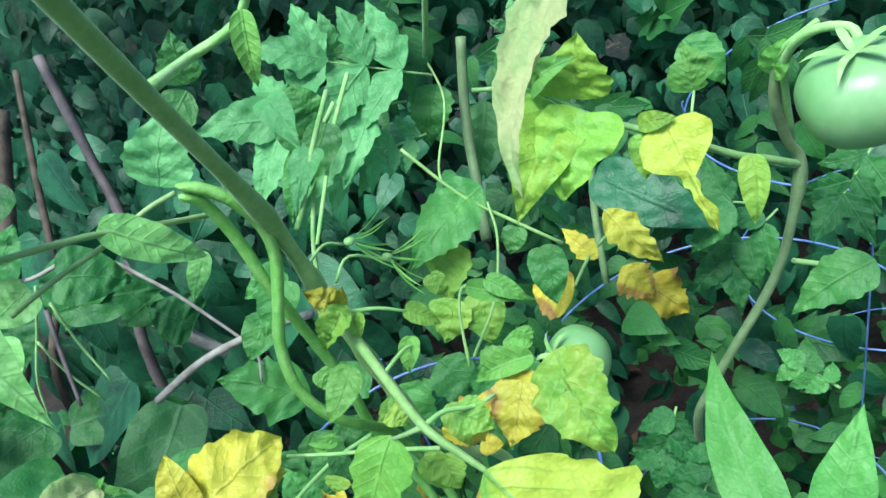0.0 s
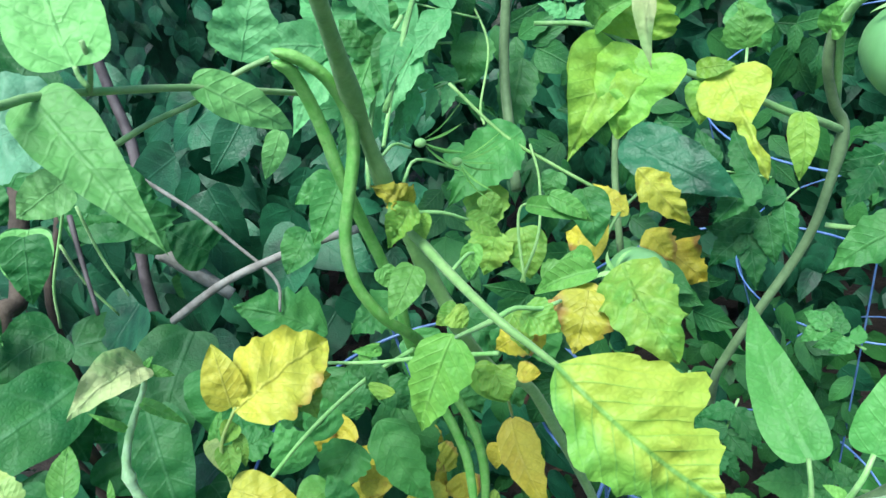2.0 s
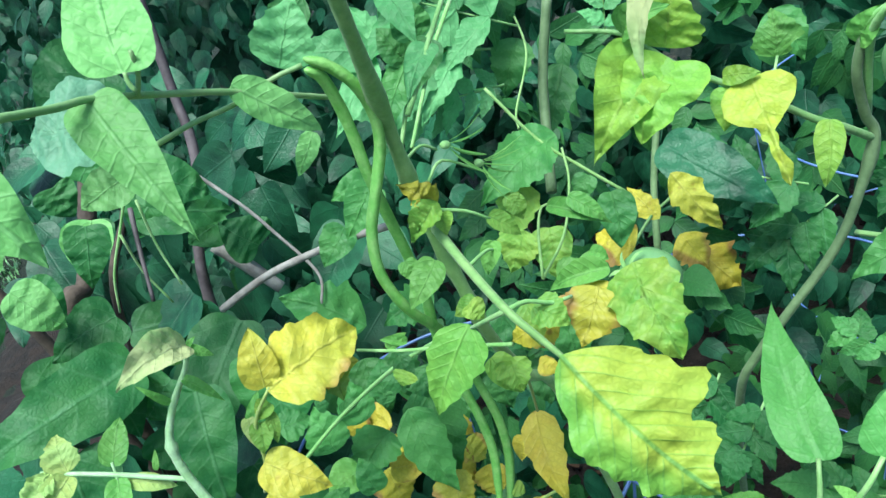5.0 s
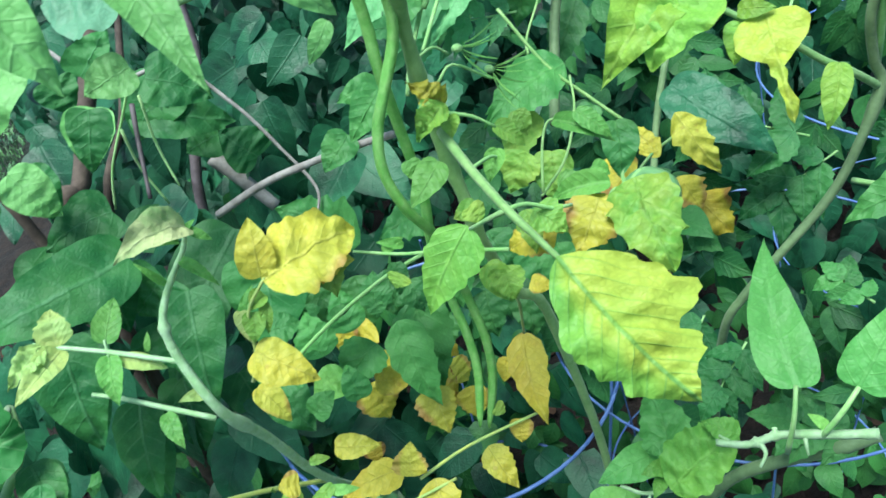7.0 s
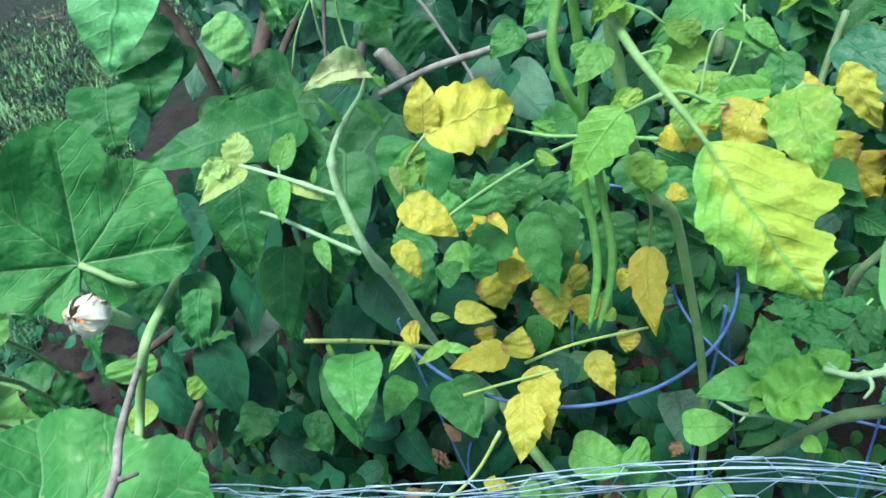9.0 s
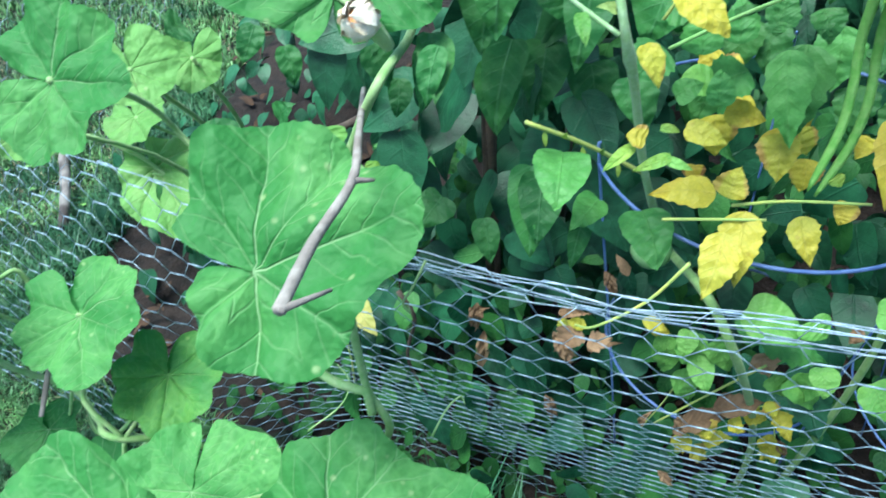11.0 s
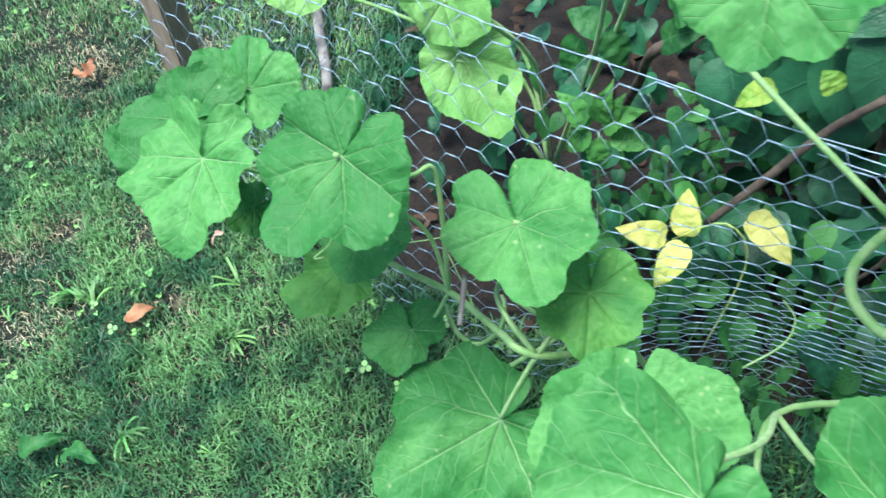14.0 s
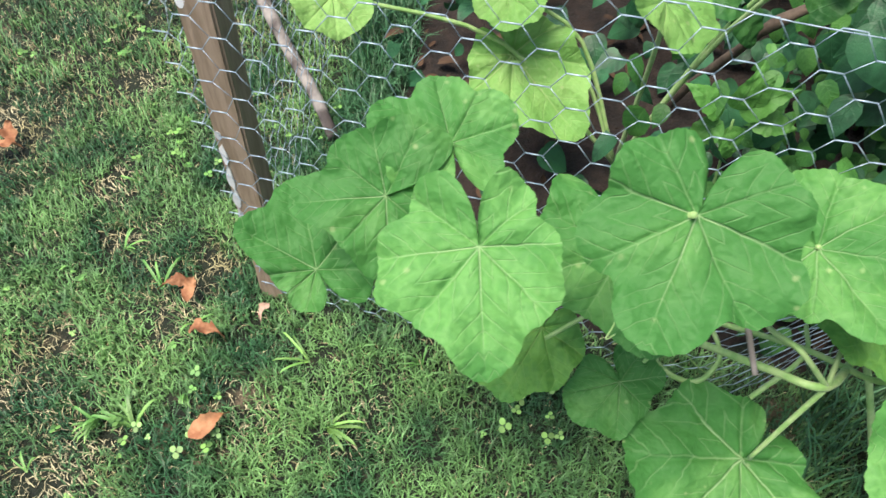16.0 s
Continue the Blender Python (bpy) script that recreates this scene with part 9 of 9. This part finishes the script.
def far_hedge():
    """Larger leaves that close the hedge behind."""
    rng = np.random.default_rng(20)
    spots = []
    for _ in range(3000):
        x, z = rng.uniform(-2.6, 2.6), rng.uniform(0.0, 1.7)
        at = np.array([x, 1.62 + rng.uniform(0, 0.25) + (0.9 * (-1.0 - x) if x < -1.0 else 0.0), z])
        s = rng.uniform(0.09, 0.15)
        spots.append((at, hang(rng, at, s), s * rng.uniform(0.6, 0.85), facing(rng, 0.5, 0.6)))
    scatter_leaves("far_foliage", spots, FOLIAGE_BACK_SHADED, label="leaves deep in the hedge, darkened for shade", category="hedge", shapes=("ovate", "heart"))


hedge()
far_hedge()


def undergrowth():
    rng = np.random.default_rng(22)
    dark, light = [], []
    for _ in range(3600):
        x, y, z = rng.uniform(-1.15, 1.0), rng.uniform(0.12, 1.0), rng.uniform(0.04, 1.0)
        if not in_bed(x, y - 0.03):
            continue
        at = np.array([x, y, z])
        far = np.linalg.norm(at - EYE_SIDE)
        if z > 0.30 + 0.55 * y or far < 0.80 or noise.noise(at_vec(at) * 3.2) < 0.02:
            continue
        s = rng.uniform(0.03, 0.07)
        (dark if rng.uniform() < 0.55 else light).append((at, hang(rng, at, s), s * rng.uniform(0.5, 0.75), facing(rng, 0.9, 0.8)))
    scatter_leaves("bed_foliage", dark, FOLIAGE_BACK_SHADED, label="leaves of weeds and vines low in the bed, darkened for shade", category="foliage", shapes=("ovate", "heart"))
    scatter_leaves("bed_leaves", light, FOLIAGE_MID, label="green leaves of weeds and beans in the bed", category="foliage", shapes=("ovate", "lance", "toothed"))


def at_vec(a):
    return Vector((float(a[0]), float(a[1]), float(a[2])))


undergrowth()


def spray(rng, at, size):
    """Compound tomato leaf: pairs of cut leaflets along a drooping stalk; gives (base, tip, width, normal) of each."""
    n = facing(rng, 0.7, 0.6)
    d = unit(hang(rng, at, 1.0) - at)
    side = np.cross(n, d)
    out = [(at + d * size * 0.62, at + d * size, size * 0.26, n)]
    for u in (0.28, 0.46, 0.62):
        for s in (-1, 1):
            b = at + d * size * (u + rng.uniform(-0.04, 0.04))
            k = size * rng.uniform(0.26, 0.40)
            out.append((b, b + (d * 0.55 + side * s * 0.85) * k, k * rng.uniform(0.42, 0.6), unit(n + rng.normal(0, 0.25, 3))))
    return out


def tomato_canopy():
    rng = np.random.default_rng(23)
    spots = []
    for _ in range(250):
        x, z = rng.uniform(-0.7, 0.75), rng.uniform(0.35, 1.08)
        y = rng.uniform(0.45, 0.95)
        at = np.array([x, y, z])
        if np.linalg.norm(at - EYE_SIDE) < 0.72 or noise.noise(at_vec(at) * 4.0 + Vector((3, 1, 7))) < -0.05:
            continue
        if x < -0.32 and z > 0.5 or x > 0.0 and z > 0.5 and rng.uniform() < 0.55:
            continue
        spots += spray(rng, at, rng.uniform(0.10, 0.17))
    scatter_leaves("tomato_foliage", spots, FOLIAGE_TOM, label="green tomato leaves further back among the cages", category="foliage", shapes=("toothed", "lobed"), nu=12, nv=3)


tomato_canopy()


def vine_mass(name, count, box, sizes, seed, mat, label, near, limit, shapes=("heart", "ovate")):
    """Loose mass of broad leaves in a box of the bed, thinned by clumps."""
    rng = np.random.default_rng(seed)
    spots = []
    for _ in range(count):
        at = np.array([rng.uniform(box[0], box[1]), rng.uniform(box[2], box[3]), rng.uniform(box[4], box[5])])
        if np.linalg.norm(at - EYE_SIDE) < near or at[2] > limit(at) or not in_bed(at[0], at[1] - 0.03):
            continue
        s = rng.uniform(*sizes)
        spots.append((at, hang(rng, at, s), s * rng.uniform(0.55, 0.8), facing(rng, 0.6, 0.8)))
    scatter_leaves(name, spots, mat, label=label, category="foliage", shapes=shapes, nu=12, nv=3)


vine_mass("vine_leaves", 300, (-0.88, -0.42, 0.28, 0.8, 0.1, 0.98), (0.06, 0.11), 31, FOLIAGE_BACK_SHADED, "broad vine leaves filling the end of the bed, darkened for shade", 0.76, lambda a: 0.6 + 0.55 * a[1])
vine_mass("low_vine_leaves", 260, (-0.85, 0.0, 0.15, 0.7, 0.05, 0.6), (0.05, 0.09), 32, FOLIAGE_BACK_SHADED, "leaves behind the wire under the tomatoes, darkened for shade", 0.85, lambda a: 0.22 + 0.55 * a[1])
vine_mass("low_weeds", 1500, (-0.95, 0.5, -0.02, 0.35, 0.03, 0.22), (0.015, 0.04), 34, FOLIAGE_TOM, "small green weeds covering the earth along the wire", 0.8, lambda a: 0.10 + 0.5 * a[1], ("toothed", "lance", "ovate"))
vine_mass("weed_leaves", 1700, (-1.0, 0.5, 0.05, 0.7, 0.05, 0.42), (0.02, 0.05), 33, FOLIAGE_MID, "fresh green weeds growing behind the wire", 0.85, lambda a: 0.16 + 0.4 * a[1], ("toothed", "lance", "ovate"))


def litter():
    """Dead leaves and scraps strewn over the earth of the bed."""
    rng = np.random.default_rng(41)
    spots = []
    while len(spots) < 280:
        x, y = rng.uniform(-1.9, 0.3), rng.uniform(-0.1, 1.1)
        if not in_bed(x, y - 0.03):
            continue
        at = np.array([x, y, ground_z(x, y) + rng.uniform(0.02, 0.05)])
        a, s = rng.uniform(0, 6.283), rng.uniform(0.015, 0.05)
        spots.append((at, at + np.array([math.cos(a), math.sin(a), rng.uniform(-0.2, 0.4)]) * s, s * rng.uniform(0.3, 0.6), unit(np.array([0, 0, 1]) + rng.normal(0, 0.4, 3))))
    scatter_leaves("leaf_litter", spots, LEAF_LITTER, label="dead brown leaves strewn on the earth of the bed", category="leaf litter", shapes=("lobed", "ovate"), nu=8, nv=2)


litter()
vine_mass("corner_weeds", 330, (-1.65, -0.8, 0.15, 0.95, 0.05, 0.34), (0.03, 0.07), 35, FOLIAGE_BACK_SHADED, "low leaves growing on the earth inside the wire, darkened for shade", 0.8, lambda a: 0.06 + 0.3 * a[1], ("heart", "ovate"))


def fallen_leaf(at, size, turn, mat, label):
    t = thing("fallen_leaf", at, label, "leaf", "leaves lying on the lawn")
    c, s = math.cos(turn), math.sin(turn)
    b = np.array(at) + np.array([0, 0, 0.03])
    leaf(t, b, b + np.array([c, s, 0.12]) * size, size * 0.5, mat, n=(0.2 * s, 0.2 * c, 1), shape="lobed", name="blade", wave=0.22, arch=0.16, fold=0.5)


DRY = "curled orange-brown dead leaf lying on the grass"
for x, y, s, a in ((-1.483, -0.435, 0.065, 1.1), (-1.638, -0.262, 0.05, 2.0), (-1.60, -0.30, 0.06, 0.3), (-1.66, -0.23, 0.05, 4.0), (-2.168, -0.15, 0.06, 2.5), (-2.20, -0.19, 0.07, 0.6), (-1.52, -0.20, 0.035, 5.0)):
    fallen_leaf((x, y, 0.0), s, a, FALLEN if s > 0.04 else PINK_DRY, DRY)
for x, y, a in ((-1.378, -0.68, 1.2), (-1.328, -0.628, 0.5)):
    fallen_leaf((x, y, 0.0), 0.075, a, LEAF_DARK, "dark green leaf lying on the grass")
